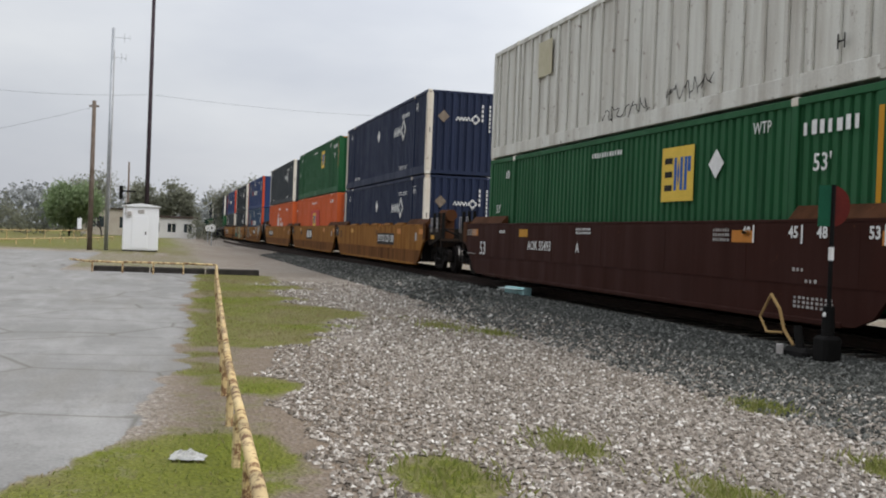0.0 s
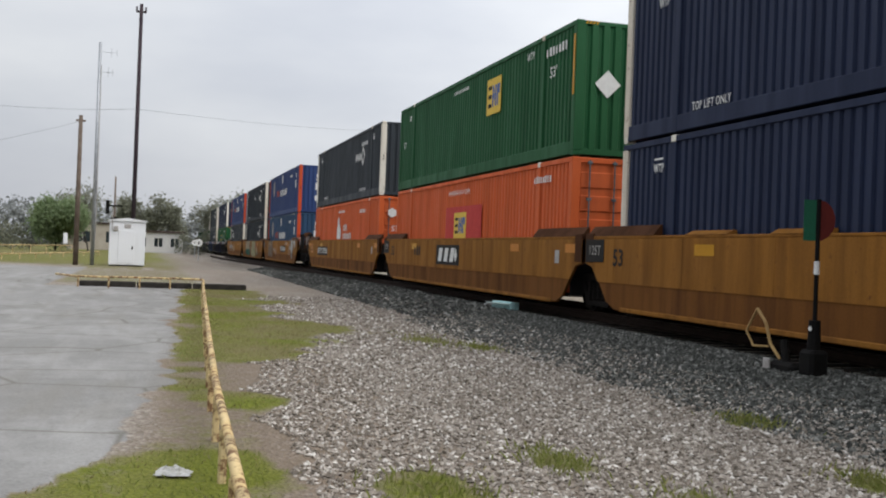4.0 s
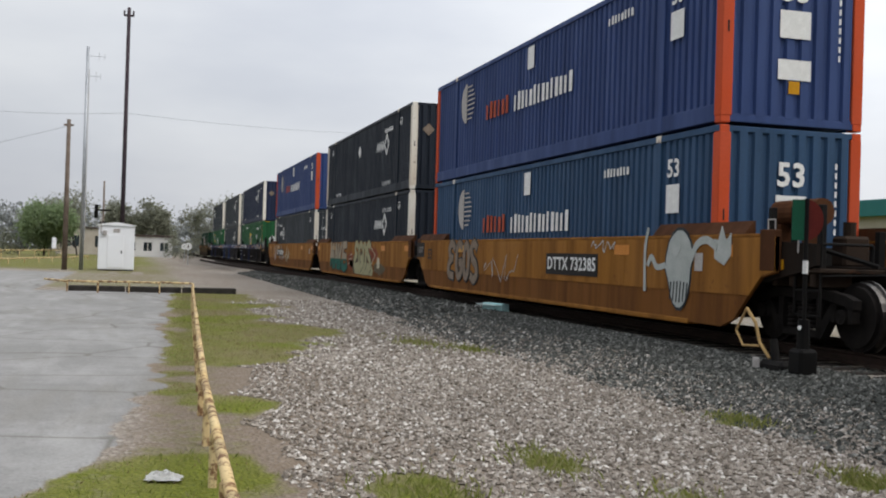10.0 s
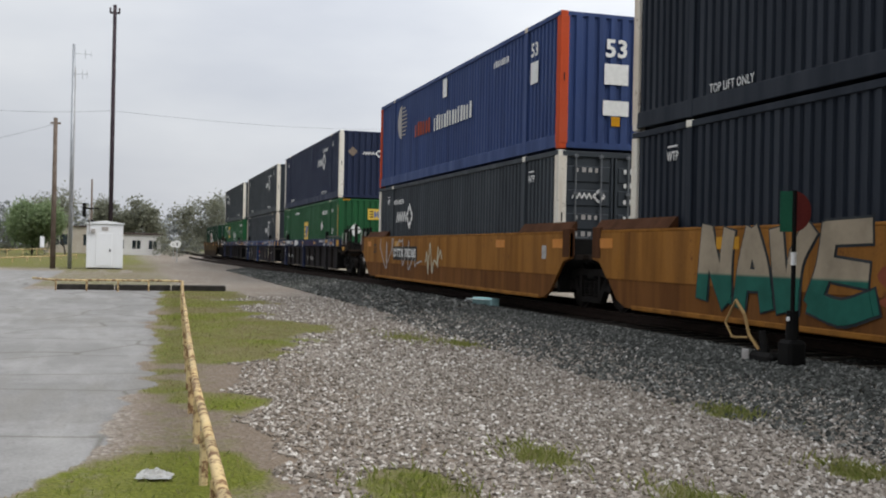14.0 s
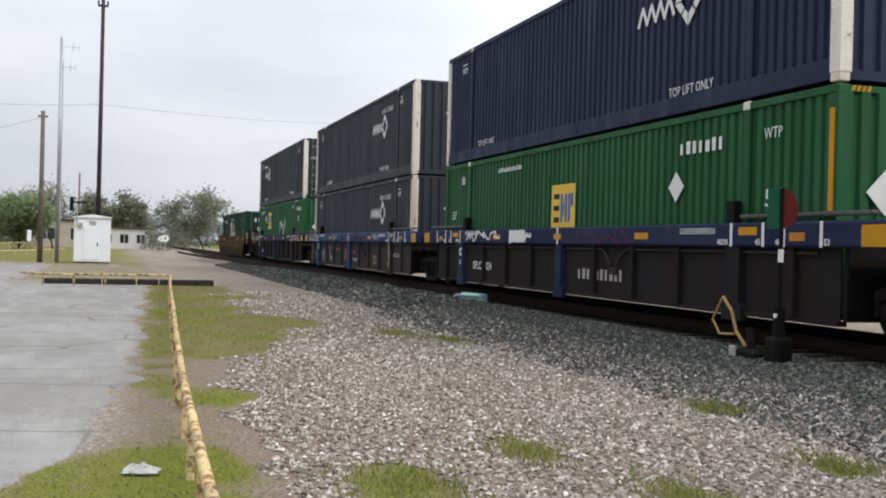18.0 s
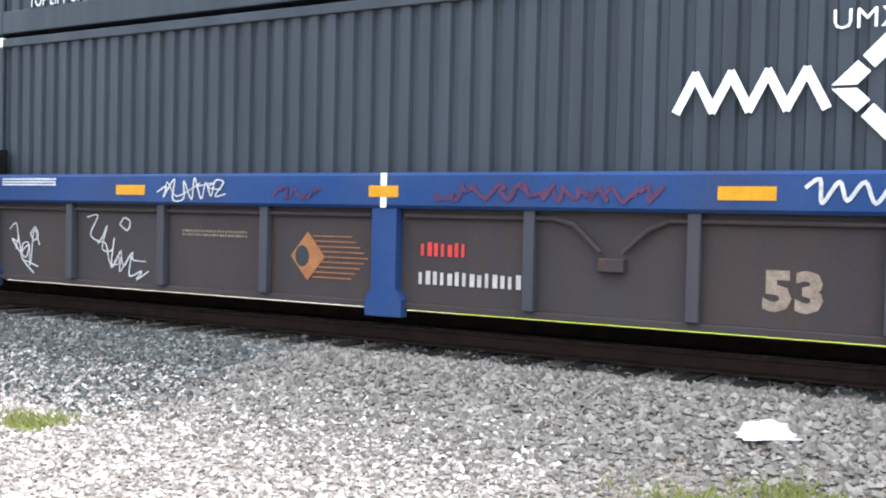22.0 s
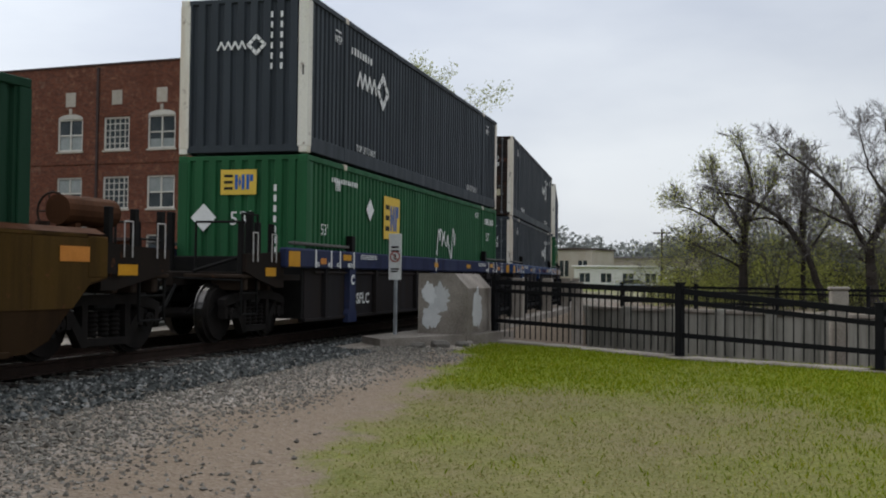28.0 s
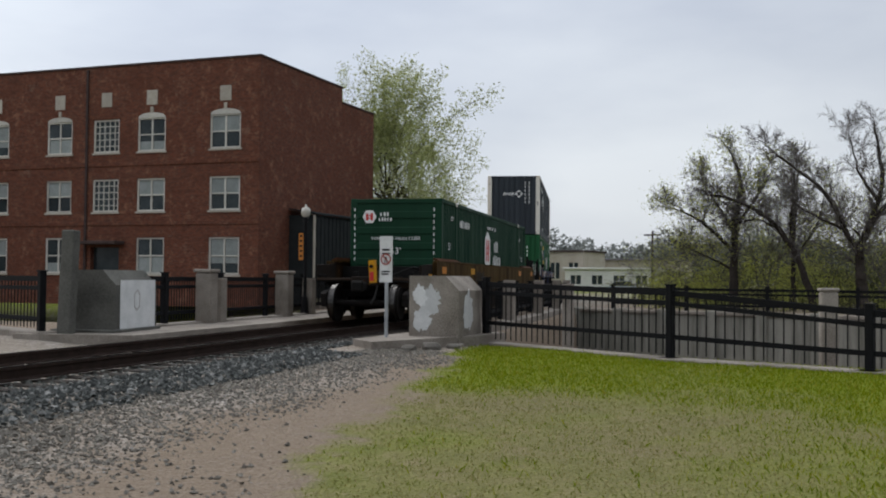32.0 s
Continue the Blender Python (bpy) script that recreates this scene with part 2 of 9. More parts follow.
LOGOBLUE = plain("logo blue", (0.02, 0.09, 0.30), (0.03, 0.11, 0.36), 5, 0.6, 0, 0.05, 90, 0)
RUSTRED = plain("faded orange-red lettering", (0.30, 0.05, 0.025), (0.38, 0.075, 0.035), 5, 0.7, 0, 0.05, 90, 0)
REDMARK = plain("red lettering", (0.42, 0.03, 0.03), (0.50, 0.05, 0.04), 5, 0.6, 0, 0.05, 90, 0)
BLACKMARK = plain("black lettering", (0.012, 0.012, 0.012), (0.025, 0.022, 0.02), 5, 0.7, 0, 0.05, 90, 0)
TAN = plain("pale spray paint", (0.42, 0.38, 0.26), (0.5, 0.46, 0.33), 5, 0.6, 0, 0.05, 90, 0)

STAKEGREY = paint("dusty grey stake paint", (0.050, 0.050, 0.058), (0.06, 0.045, 0.035), 0.5, 0.1, 0.8, 0.05)
SILLDULL = paint("faded dark blue sill paint", (0.0160, 0.0240, 0.0680), (0.04, 0.035, 0.032), 0.5, 0.12, 0.7)
OVERGREY = plain("grey-olive overpaint", (0.085, 0.070, 0.045), (0.13, 0.10, 0.06), 2, 0.8, 0, 0.05, 50, 0)
OVERRED = plain("dull red overpaint", (0.15, 0.04, 0.022), (0.21, 0.06, 0.03), 2, 0.8, 0, 0.05, 50, 0)
PALEOLIVE = plain("pale olive spray paint", (0.27, 0.25, 0.14), (0.37, 0.35, 0.21), 2.5, 0.8, 0, 0.05, 50, 0)
SPRAYWHITE = plain("grey-white spray paint", (0.30, 0.33, 0.31), (0.42, 0.44, 0.42), 4, 0.7, 0, 0.05, 60, 0)
OUTLINE = plain("dark spray outline", (0.02, 0.026, 0.03), (0.035, 0.04, 0.042), 5, 0.7, 0, 0.05, 90, 0)


def two_tone(name, top, low, at):
    """Spray paint whose colour changes at a height of the letter."""
    m, nt, b, vec, _ = start(name, 0.7)
    tc, sep = nt.nodes.new("ShaderNodeTexCoord"), nt.nodes.new("ShaderNodeSeparateXYZ")
    nt.links.new(tc.outputs["Object"], sep.inputs[0])
    c = ramp(nt, sep.outputs[1], [(at - 0.02, low), (at + 0.02, top)])
    c = blend(nt, 1.0, c, ramp(nt, noise_tex(nt, vec, 3.0, 6.0), [(0.3, grey(0.68)), (0.7, grey(1.0))]), "MULTIPLY")
    nt.links.new(c, b.inputs["Base Color"])
    return m


TWOTONE = two_tone("cream over teal spray paint", (0.34, 0.28, 0.20), (0.015, 0.115, 0.085), 0.48)
OLDORANGE = plain("faded orange logo paint", (0.19, 0.078, 0.034), (0.29, 0.125, 0.05), 7, 0.7, 0, 0.05, 60, 0)
CHALKY = plain("chalky white spray", (0.30, 0.30, 0.29), (0.52, 0.52, 0.50), 6, 0.8, 0, 0.05, 40, 0)
OLDTAN = plain("worn tan lettering", (0.144, 0.108, 0.0792), (0.2448, 0.1944, 0.1512), 8, 0.8, 0, 0.05, 50, 0)
SMUDGE = plain("rubbed-out dark red spray", (0.045, 0.025, 0.06), (0.085, 0.035, 0.07), 5, 0.8, 0, 0.05, 40, 0)
ENDBROWN = paint("dusty brown platform iron", (0.034, 0.022, 0.015), (0.02, 0.016, 0.013), 0.7, 0.5, 0.85, 0.04)
RUSTDOOR = paint("rust-streaked dark door paint", (0.020, 0.017, 0.016), (0.050, 0.028, 0.018), 0.9, 1.0, 0.8, 0.03)
GUIDERUST = paint("rust-brown guide plate", (0.0805, 0.0315, 0.0126), (0.021, 0.0112, 0.007), 0.7, 0.6, 0.8, 0.03)
HOLDGREY = plain("dusty grey steel", (0.075, 0.072, 0.068), (0.14, 0.132, 0.122), 6, 0.7, 0.2, 0.1)
ENDBLACK = paint("grimy black end plate", (0.013, 0.010, 0.008), (0.03, 0.018, 0.012), 0.5, 0.35, 0.85, 0.02)
RODGREY = plain("dull galvanised rod", (0.10, 0.11, 0.12), (0.19, 0.20, 0.21), 6, 0.6, 0.2, 0.1)
GHOST = plain("ghost of old lettering", (0.085, 0.066, 0.058), (0.15, 0.118, 0.10), 8, 0.85, 0, 0.05, 50, 0)


# ---- mesh building ----
class Geo:
    """Collects vertices and faces for one mesh."""

    def __init__(self):
        self.v, self.f = [], []

    def add(self, verts, faces):
        n = len(self.v)
        self.v += [tuple(p) for p in verts]
        self.f += [tuple(i + n for i in q) for q in faces]
        return self

    def box(self, x0, x1, y0, y1, z0, z1, b=0.0):
        if b <= 0:
            p = [(x, y, z) for x in (x0, x1) for y in (y0, y1) for z in (z0, z1)]
            return self.add(p, [(0, 1, 3, 2), (4, 6, 7, 5), (0, 4, 5, 1), (2, 3, 7, 6), (0, 2, 6, 4), (1, 5, 7, 3)])
        lo, hi = (x0, y0, z0), (x1, y1, z1)
        b = min(b, *(0.45 * (h - l) for l, h in zip(lo, hi)))
        idx, p = {}, []
        for c in ((i, j, k) for i in (0, 1) for j in (0, 1) for k in (0, 1)):
            for ax in range(3):
                q = [hi[a] if c[a] else lo[a] for a in range(3)]
                for a in range(3):
                    if a != ax:
                        q[a] += -b if c[a] else b
                idx[c, ax] = len(p)
                p.append(tuple(q))
        f = []
        for ax in range(3):
            o = [a for a in range(3) if a != ax]
            for s in (0, 1):
                quad = []
                for i, j in ((0, 0), (1, 0), (1, 1), (0, 1)):
                    c = [0, 0, 0]
                    c[ax], c[o[0]], c[o[1]] = s, i, j
                    quad.append(idx[tuple(c), ax])
                f.append(tuple(quad))
            for i in (0, 1):
                for j in (0, 1):
                    c0, c1 = [0, 0, 0], [0, 0, 0]
                    c0[o[0]], c0[o[1]], c1[o[0]], c1[o[1]], c1[ax] = i, j, i, j, 1
                    c0, c1 = tuple(c0), tuple(c1)
                    f.append((idx[c0, o[0]], idx[c1, o[0]], idx[c1, o[1]], idx[c0, o[1]]))
        for c in ((i, j, k) for i in (0, 1) for j in (0, 1) for k in (0, 1)):
            f.append((idx[c, 0], idx[c, 1], idx[c, 2]))
        return self.add(p, f)

    def cyl(self, p0, p1, r, n=10, r2=None):
        p0, p1 = Vector(p0), Vector(p1)
        d = (p1 - p0).normalized()
        a = d.orthogonal().normalized()
        b = d.cross(a)
        r2 = r if r2 is None else r2
        ring = [(math.cos(2 * math.pi * i / n), math.sin(2 * math.pi * i / n)) for i in range(n)]
        p = [p0 + r * (c * a + s * b) for c, s in ring] + [p1 + r2 * (c * a + s * b) for c, s in ring]
        f = [(i, (i + 1) % n, n + (i + 1) % n, n + i) for i in range(n)]
        return self.add(p, f + [tuple(reversed(range(n))), tuple(range(n, 2 * n))])

    def tube(self, pts, r, n=6):
        for a, b in zip(pts, pts[1:]):
            self.cyl(a, b, r, n)
        return self

    def prism(self, poly, axis, a0, a1):
        """A polygon, given in the two other axes in order, drawn out along axis from a0 to a1."""
        n = len(poly)
        o = [a for a in range(3) if a != axis]
        p = []
        for a in (a0, a1):
            for q in poly:
                v = [0, 0, 0]
                v[axis], v[o[0]], v[o[1]] = a, q[0], q[1]
                p.append(tuple(v))
        return self.add(p, [(i, (i + 1) % n, n + (i + 1) % n, n + i) for i in range(n)] + [tuple(reversed(range(n))), tuple(range(n, 2 * n))])

    def mesh(self, name, smooth=False):
        me = bpy.data.meshes.new(name)
        me.from_pydata(self.v, [], self.f)
        bm = bmesh.new()
        bm.from_mesh(me)
        bmesh.ops.recalc_face_normals(bm, faces=bm.faces)
        bm.to_mesh(me)
        bm.free()
        if smooth:
            me.shade_smooth()
        return me


def raw_mesh(name, verts, faces, smooth=False):
    me = bpy.data.meshes.new(name)
    me.from_pydata(verts, [], faces)
    if smooth:
        me.shade_smooth()
    return me


def part(name, geo, material, parent=None, label="", smooth=False, at=None):
    """One mesh object under a thing or a part. Meshes may be shared between objects with different materials."""
    me = geo.mesh(name, smooth) if isinstance(geo, Geo) else geo
    if not me.materials:
        me.materials.append(material)
    ob = new(name, me)
    if me.materials[0] is not material:
        ob.material_slots[0].link = "OBJECT"
        ob.material_slots[0].material = material
    ob.parent = parent
    if at is not None:
        ob.matrix_basis = at
    if label:
        ob["label"] = label
    return ob


def thing(name, label, category, group="", kind="", at=None):
    e = new(name)
    e.empty_display_size = 0.2
    if at is not None:
        e.matrix_basis = at
    return tagged(e, label, category, group, kind)


GLYPHS = {}


def letters(body, size, bold=0.0, wide=1.0):
    key = (body, size, bold, wide)
    if key not in GLYPHS:
        cu = bpy.data.curves.new("lettering", "FONT")
        cu.body, cu.size, cu.align_x, cu.align_y, cu.extrude, cu.offset, cu.space_character = body, size, "CENTER", "CENTER", 0.001, bold, 1.05
        cu.resolution_u = 2
        tmp = bpy.data.objects.new("lettering", cu)
        me = bpy.data.meshes.new_from_object(tmp)
        bpy.data.objects.remove(tmp)
        me.transform(Matrix.Diagonal((wide, 1, 1, 1)))
        me.materials.clear()
        GLYPHS[key] = me
    return GLYPHS[key]


def facing(x, y, z, way):
    """A pose for flat lettering: way 's' faces the camera's side of a car, 'f' its front, 'r' its rear."""
    return pose(x, y, z, 90, 0, {"s": 0, "f": 90, "r": -90}[way])


def write(body, x, y, z, size, material, parent, way="s", bold=0.0, wide=1.0, name="lettering"):
    return part(name, letters(body, size, bold, wide), material, parent, at=facing(x, y, z, way))


def flat(polys, t=0.002):
    """Thin raised paint: polygons in a plane, with a little thickness."""
    g = Geo()
    for k, p in enumerate(polys):
        g.prism(p, 2, 0.0, t + 0.0003 * (k % 23))
    return g


def rect(x0, x1, y0, y1):
    return [(x0, y0), (x1, y0), (x1, y1), (x0, y1)]


def ribbon(pts, w):
    """A brush stroke along points, as quads."""
    out = []
    for (ax, ay), (bx, by) in zip(pts, pts[1:]):
        d = math.hypot(bx - ax, by - ay) or 1
        nx, ny = -(by - ay) / d * w / 2, (bx - ax) / d * w / 2
        ex, ey = (bx - ax) / d * w * 0.3, (by - ay) / d * w * 0.3
        out.append([(ax + nx - ex, ay + ny - ey), (ax - nx - ex, ay - ny - ey), (bx - nx + ex, by - ny + ey), (bx + nx + ex, by + ny + ey)])
    return out


def diamond_ring(cx, cy, r):
    """Eight kites round an open diamond."""
    out = []
    for q in range(4):
        a = math.pi / 2 * q
        for s in (-1, 1):
            loc = [(1.0, 0.03 * s), (0.55, 0.03 * s), (0.32, 0.26 * s), (0.55, 0.47 * s)]
            out.append([(cx + r * (x * math.cos(a) - y * math.sin(a)), cy + r * (x * math.sin(a) + y * math.cos(a))) for x, y in loc])
    return out


def blot(seed, w, h, n=30):
    rnd = random.Random(seed)
    return [(w / 2 * math.cos(a * 6.283 / n) * rnd.uniform(0.66, 1.18), h / 2 * math.sin(a * 6.283 / n) * rnd.uniform(0.66, 1.18)) for a in range(n)]


def bent(pts, n=5):
    """The points joined by a smooth curve."""
    out = []
    q = [pts[0], *pts, pts[-1]]
    for i in range(1, len(q) - 2):
        for k in range(n):
            t = k / n
            out.append(tuple(0.5 * (2 * q[i][j] + (q[i + 1][j] - q[i - 1][j]) * t + (2 * q[i - 1][j] - 5 * q[i][j] + 4 * q[i + 1][j] - q[i + 2][j]) * t * t + (3 * q[i][j] - q[i - 1][j] - 3 * q[i + 1][j] + q[i + 2][j]) * t ** 3) for j in (0, 1)))
    return out + [pts[-1]]


def scrawl(seed, n, w, h, stroke):
    rnd = random.Random(seed)
    pts, out = [(0, rnd.random() * h)], []
    for i in range(n):
        pts.append((w * (i + 1) / n + rnd.uniform(-1.1, 0.9) * w / n * 1.4, rnd.random() * h))
        if rnd.random() < 0.18:
            out += ribbon(bent(pts), stroke)
            pts = [pts[-1]]
    return out + ribbon(bent(pts), stroke)


# ---- containers, 53 feet long; local x is the way of travel, -y the camera's side, z = 0 the container's floor ----
HALF, WIDE, TALL, POST = 8.077, 1.295, 2.90, 6.10


def corrugated(x0, x1, z0, z1, y, depth, pitch=0.225):
    """A wall along x whose ribs stand up; y is its outer face on the +y side."""
    n = max(1, round((x1 - x0) / pitch))
    step = (x1 - x0) / n
    xs = []
    for i in range(n):
        a = x0 + i * step
        xs += [(a, 0), (a + step * 0.50, 0), (a + step * 0.60, 1), (a + step * 0.90, 1)]
    xs.append((x1, 0))
    v = [(x, y - math.copysign(depth, y) * k, z) for x, k in xs for z in (z0, z1)]
    f = [(2 * i, 2 * i + 2, 2 * i + 3, 2 * i + 1) for i in range(len(xs) - 1)]
    return v, f


def turned(v, sign):
    """Takes a wall built along x to a container's end: x becomes y."""
    return [(sign * abs(y), x * sign, z) for x, y, z in v]


SHELL = {}


def shell(kind):
    if kind in SHELL:
        return SHELL[kind]
    g = Geo()
    if kind == "side":
        y = WIDE - 0.028
        runs = [corrugated(a, b, 0.30, TALL - 0.09, y, 0.042)[0] for a, b in ((-HALF + 0.15, -POST - 0.125), (-POST + 0.125, POST - 0.125), (POST + 0.125, HALF - 0.15))]
        v = []
        for k, run in enumerate(runs):
            groove = [[(x, y - 0.05, z) for z in (0.30, TALL - 0.09)] for x in (run[0][0], run[-1][0])]
            v += (groove[0] if k else []) + run + (groove[1] if k < 2 else [])
        g.add(v, [(2 * i, 2 * i + 2, 2 * i + 3, 2 * i + 1) for i in range(len(v) // 2 - 1)])
        me = g.mesh("side_wall")
    elif kind == "ribbed":
        g.box(-HALF + 0.1, HALF - 0.1, WIDE - 0.10, WIDE - 0.06, 0.2, TALL - 0.08)
        me = g.mesh("side_wall")
    elif kind == "rib":
        g.box(-0.045, 0.045, WIDE - 0.061, WIDE - 0.002, 0.3, TALL - 0.1, 0.012)
        me = g.mesh("rib")
    elif kind == "roof":
        g.box(-HALF + 0.02, HALF - 0.02, -WIDE + 0.03, WIDE - 0.03, TALL - 0.05, TALL - 0.015)
        me = g.mesh("roof")
    elif kind == "floor":
        g.box(-HALF + 0.02, HALF - 0.02, -WIDE + 0.03, WIDE - 0.03, 0.06, 0.16)
        me = g.mesh("floor_frame")
    elif kind == "toprail":
        g.box(-HALF + 0.02, HALF - 0.02, WIDE - 0.06, WIDE, TALL - 0.11, TALL - 0.005, 0.008)
        me = g.mesh("top_rail")
    elif kind == "sill":
        g.box(-HALF + 0.16, HALF - 0.16, WIDE - 0.07, WIDE - 0.006, 0.03, 0.31, 0.01)
        me = g.mesh("bottom_rail")
    elif kind == "lift_post":
        g.box(-0.085, 0.085, -0.07, 0.0, 0.02, TALL - 0.1, 0.014)
        me = g.mesh("lift_post")
    elif kind == "corner_post":
        g.box(-0.10, 0.10, -0.10, 0.10, 0.11, TALL - 0.11, 0.012)
        me = g.mesh("corner_post")
    elif kind == "casting":
        g.box(-0.09, 0.09, -0.085, 0.085, -0.06, 0.06, 0.012)
        g.cyl((0, -0.087, 0), (0, -0.05, 0), 0.035, 8)
        me = g.mesh("corner_casting")
    elif kind == "end":
        v, f = corrugated(-WIDE + 0.10, WIDE - 0.10, 0.13, TALL - 0.09, HALF - 0.012, 0.046, 0.26)
        g.add(turned(v, 1), f)
        g.box(HALF - 0.09, HALF - 0.016, -WIDE + 0.1, WIDE - 0.1, 0.02, 0.14, 0.01)
        g.box(HALF - 0.09, HALF - 0.016, -WIDE + 0.1, WIDE - 0.1, TALL - 0.10, TALL - 0.01, 0.01)
        me = g.mesh("end_wall")
    elif kind == "end_h":
        g.box(HALF - 0.08, HALF - 0.03, -WIDE + 0.1, WIDE - 0.1, 0.05, TALL - 0.02)
        for i in range(6):
            z = 0.2 + 0.43 * i
            g.box(HALF - 0.05, HALF, -WIDE + 0.16, WIDE - 0.16, z, z + 0.20, 0.02)
        g.box(HALF - 0.09, HALF, -WIDE + 0.1, WIDE - 0.1, TALL - 0.13, TALL - 0.01, 0.01)
        me = g.mesh("end_wall")
    elif kind == "door":
        g.box(HALF - 0.07, HALF - 0.035, 0.015, WIDE - 0.11, 0.16, TALL - 0.12)
        for i in range(5):
            z = 0.24 + 0.50 * i
            g.box(HALF - 0.05, HALF - 0.012, 0.10, WIDE - 0.20, z, z + 0.34, 0.018)
        for y in (0.02, WIDE - 0.16):
            g.box(HALF - 0.05, HALF - 0.005, y, y + 0.05, 0.16, TALL - 0.12, 0.006)
        me = g.mesh("door")
    elif kind == "header":
        g.box(HALF - 0.09, HALF, -WIDE + 0.1, WIDE - 0.1, 0.02, 0.16, 0.01)
        g.box(HALF - 0.09, HALF, -WIDE + 0.1, WIDE - 0.1, TALL - 0.13, TALL - 0.01, 0.01)
        me = g.mesh("door_frame")
    elif kind == "rod":
        g.cyl((HALF + 0.03, 0, 0.07), (HALF + 0.03, 0, TALL - 0.06), 0.018, 8)
        for z in (0.12, 0.8, 2.0, TALL - 0.12):
            g.box(HALF - 0.005, HALF + 0.055, -0.05, 0.05, z - 0.03, z + 0.03, 0.006)
        g.box(HALF + 0.03, HALF + 0.05, -0.03, 0.32, 1.05, 1.09, 0.006)
        me = g.mesh("lock_rod")
    SHELL[kind] = me
    return me


HALFTURN = pose(0, 0, 0, 0, 0, 180)
SLOT = Geo().box(-0.003, 0.003, -0.014, 0.014, -0.09, 0.09).mesh("post_slot")
FLEET = []  # every container and car with its place along the train


def diamond_mark(c, x, z, s, way="s", y=None):
    """A solid zigzag and the diamond ring, in white."""
    y = -WIDE - 0.006 if y is None else y
    blocks = ribbon([((-2.45 + 0.37 * i) * s, (0.36 if i % 2 else -0.36) * s) for i in range(9)], 0.19 * s)
    part("logo_mark", flat(blocks), WHITE, c, at=facing(x, y, z, way))
    part("logo_diamond", flat(diamond_ring(1.65 * s, 0.0, 1.05 * s)), WHITE, c, at=facing(x, y, z, way))


def panel_mark(c, x, z, w, h, way="s", y=None):
    y = -WIDE - 0.006 if y is None else y
    p = part("logo_panel", flat([rect(-w / 2, w / 2, -h / 2, h / 2)], 0.003), LOGOYELLOW, c, at=facing(x, y, z, way))
    q = h * 0.30
    part("logo_mark", flat([rect(-w * 0.40, -w * 0.16, v - 0.055 * h, v + 0.055 * h) for v in (-q + 0.05 * h, 0, q - 0.05 * h)], 0.006), BLACKMARK, p)
    m = [rect(-w * 0.10, -w * 0.02, -q, q), rect(w * 0.09, w * 0.17, -q, q), [(w * 0.0, 0), (w * 0.035, -q * 0.8), (w * 0.07, 0), (w * 0.035, q * 0.8)], rect(w * 0.22, w * 0.30, -q, q), rect(w * 0.32, w * 0.41, q * 0.1, q)]
    part("logo_mark", flat(m, 0.006), LOGOBLUE, p)


def bars(c, x, z, w, h, n, material, way="s", y=None, rows=1):
    """Small writing that cannot be read, as plain bars."""
    y = -WIDE - 0.006 if y is None else y
    out = []
    for r in range(rows):
        zz = (0.5 * (rows - 1) - r) * h * 1.5
        for i in range(n):
            a = -w / 2 + w * i / n
            k = 0.86 + 0.14 * ((i * 7 + r * 3) % 4) / 3
            out.append(rect(a, a + w / n * (0.42 + 0.2 * ((i * 5 + r) % 3) / 2), zz - h / 2, zz - h / 2 + h * k))
    return part("lettering", flat(out), material, c, at=facing(x, y, z, way))


def placard(c, x, z, r, material=WHITE, way="s", y=None):
    y = -WIDE - 0.006 if y is None else y
    part("placard", flat([[(-r, 0), (0, -r), (r, 0), (0, r)]], 0.004), material, c, at=facing(x, y, z, way))


def container(label, body, s, z, post=None, front="end", rear="door", side="side", group="", low=None):
    """A container at s metres along the train with its floor z above the rails."""
    c = thing("shipping_container", label, "container", group)
    low = low or body
    for m in (Matrix(), HALFTURN):
        part("side_wall", shell(side), body, c, at=m)
        part("top_rail", shell("toprail"), body, c, at=m)
        part("bottom_rail", shell("sill"), low, c, at=m)
        if side == "ribbed":
            for k in range(26):
                part("rib", shell("rib"), body, c, at=m @ pose(-7.6 + 0.608 * k, 0, 0))
    part("roof", shell("roof"), body, c)
    part("floor_frame", shell("floor"), low, c)
    for x in (-POST, POST):
        for y, q in ((-WIDE, 180), (WIDE, 0)):
            part("lift_post", shell("lift_post"), body, c, at=pose(x, y, 0, 0, 0, q))
            part("lift_casting", shell("casting"), POSTWHITE if y < 0 else body, c, at=pose(x, y * 0.94, TALL - 0.05))
    for x in (-1, 1):
        for y in (-1, 1):
            part("corner_post", shell("corner_post"), post or body, c, at=pose(x * (HALF - 0.1), y * (WIDE - 0.1), 0))
            for zz in (0.06, TALL - 0.06):
                part("corner_casting", shell("casting"), post or body, c, at=pose(x * (HALF - 0.095), y * (WIDE - 0.09), zz))
    if post:
        for x in (-1, 1):
            for zz in (1.5,):
                part("post_slot", SLOT, BLACKMARK, c, at=pose(x * (HALF + 0.001), -WIDE + 0.10, zz))
    for kind, m in ((front, Matrix()), (rear, HALFTURN)):
        if kind == "door":
            part("door_frame", shell("header"), body, c, at=m)
            part("door", shell("door"), body, c, at=m)
            part("door", shell("door"), body, c, at=m @ Matrix.Diagonal((1, -1, 1, 1)))
            for y in (-0.9, -0.32, 0.32, 0.9):
                part("lock_rod", shell("rod"), RODGREY, c, at=m @ pose(0, y, 0) if y < 0 else m @ pose(0, y, 0) @ Matrix.Diagonal((1, -1, 1, 1)))
        else:
            part("end_wall", shell(kind), body, c, at=m)
    FLEET.append((c, s, z))
    return c


# ---- railway trucks and wheels ----
WHEEL_R, BASE = 0.457, 0.89
WHEELSETS = []


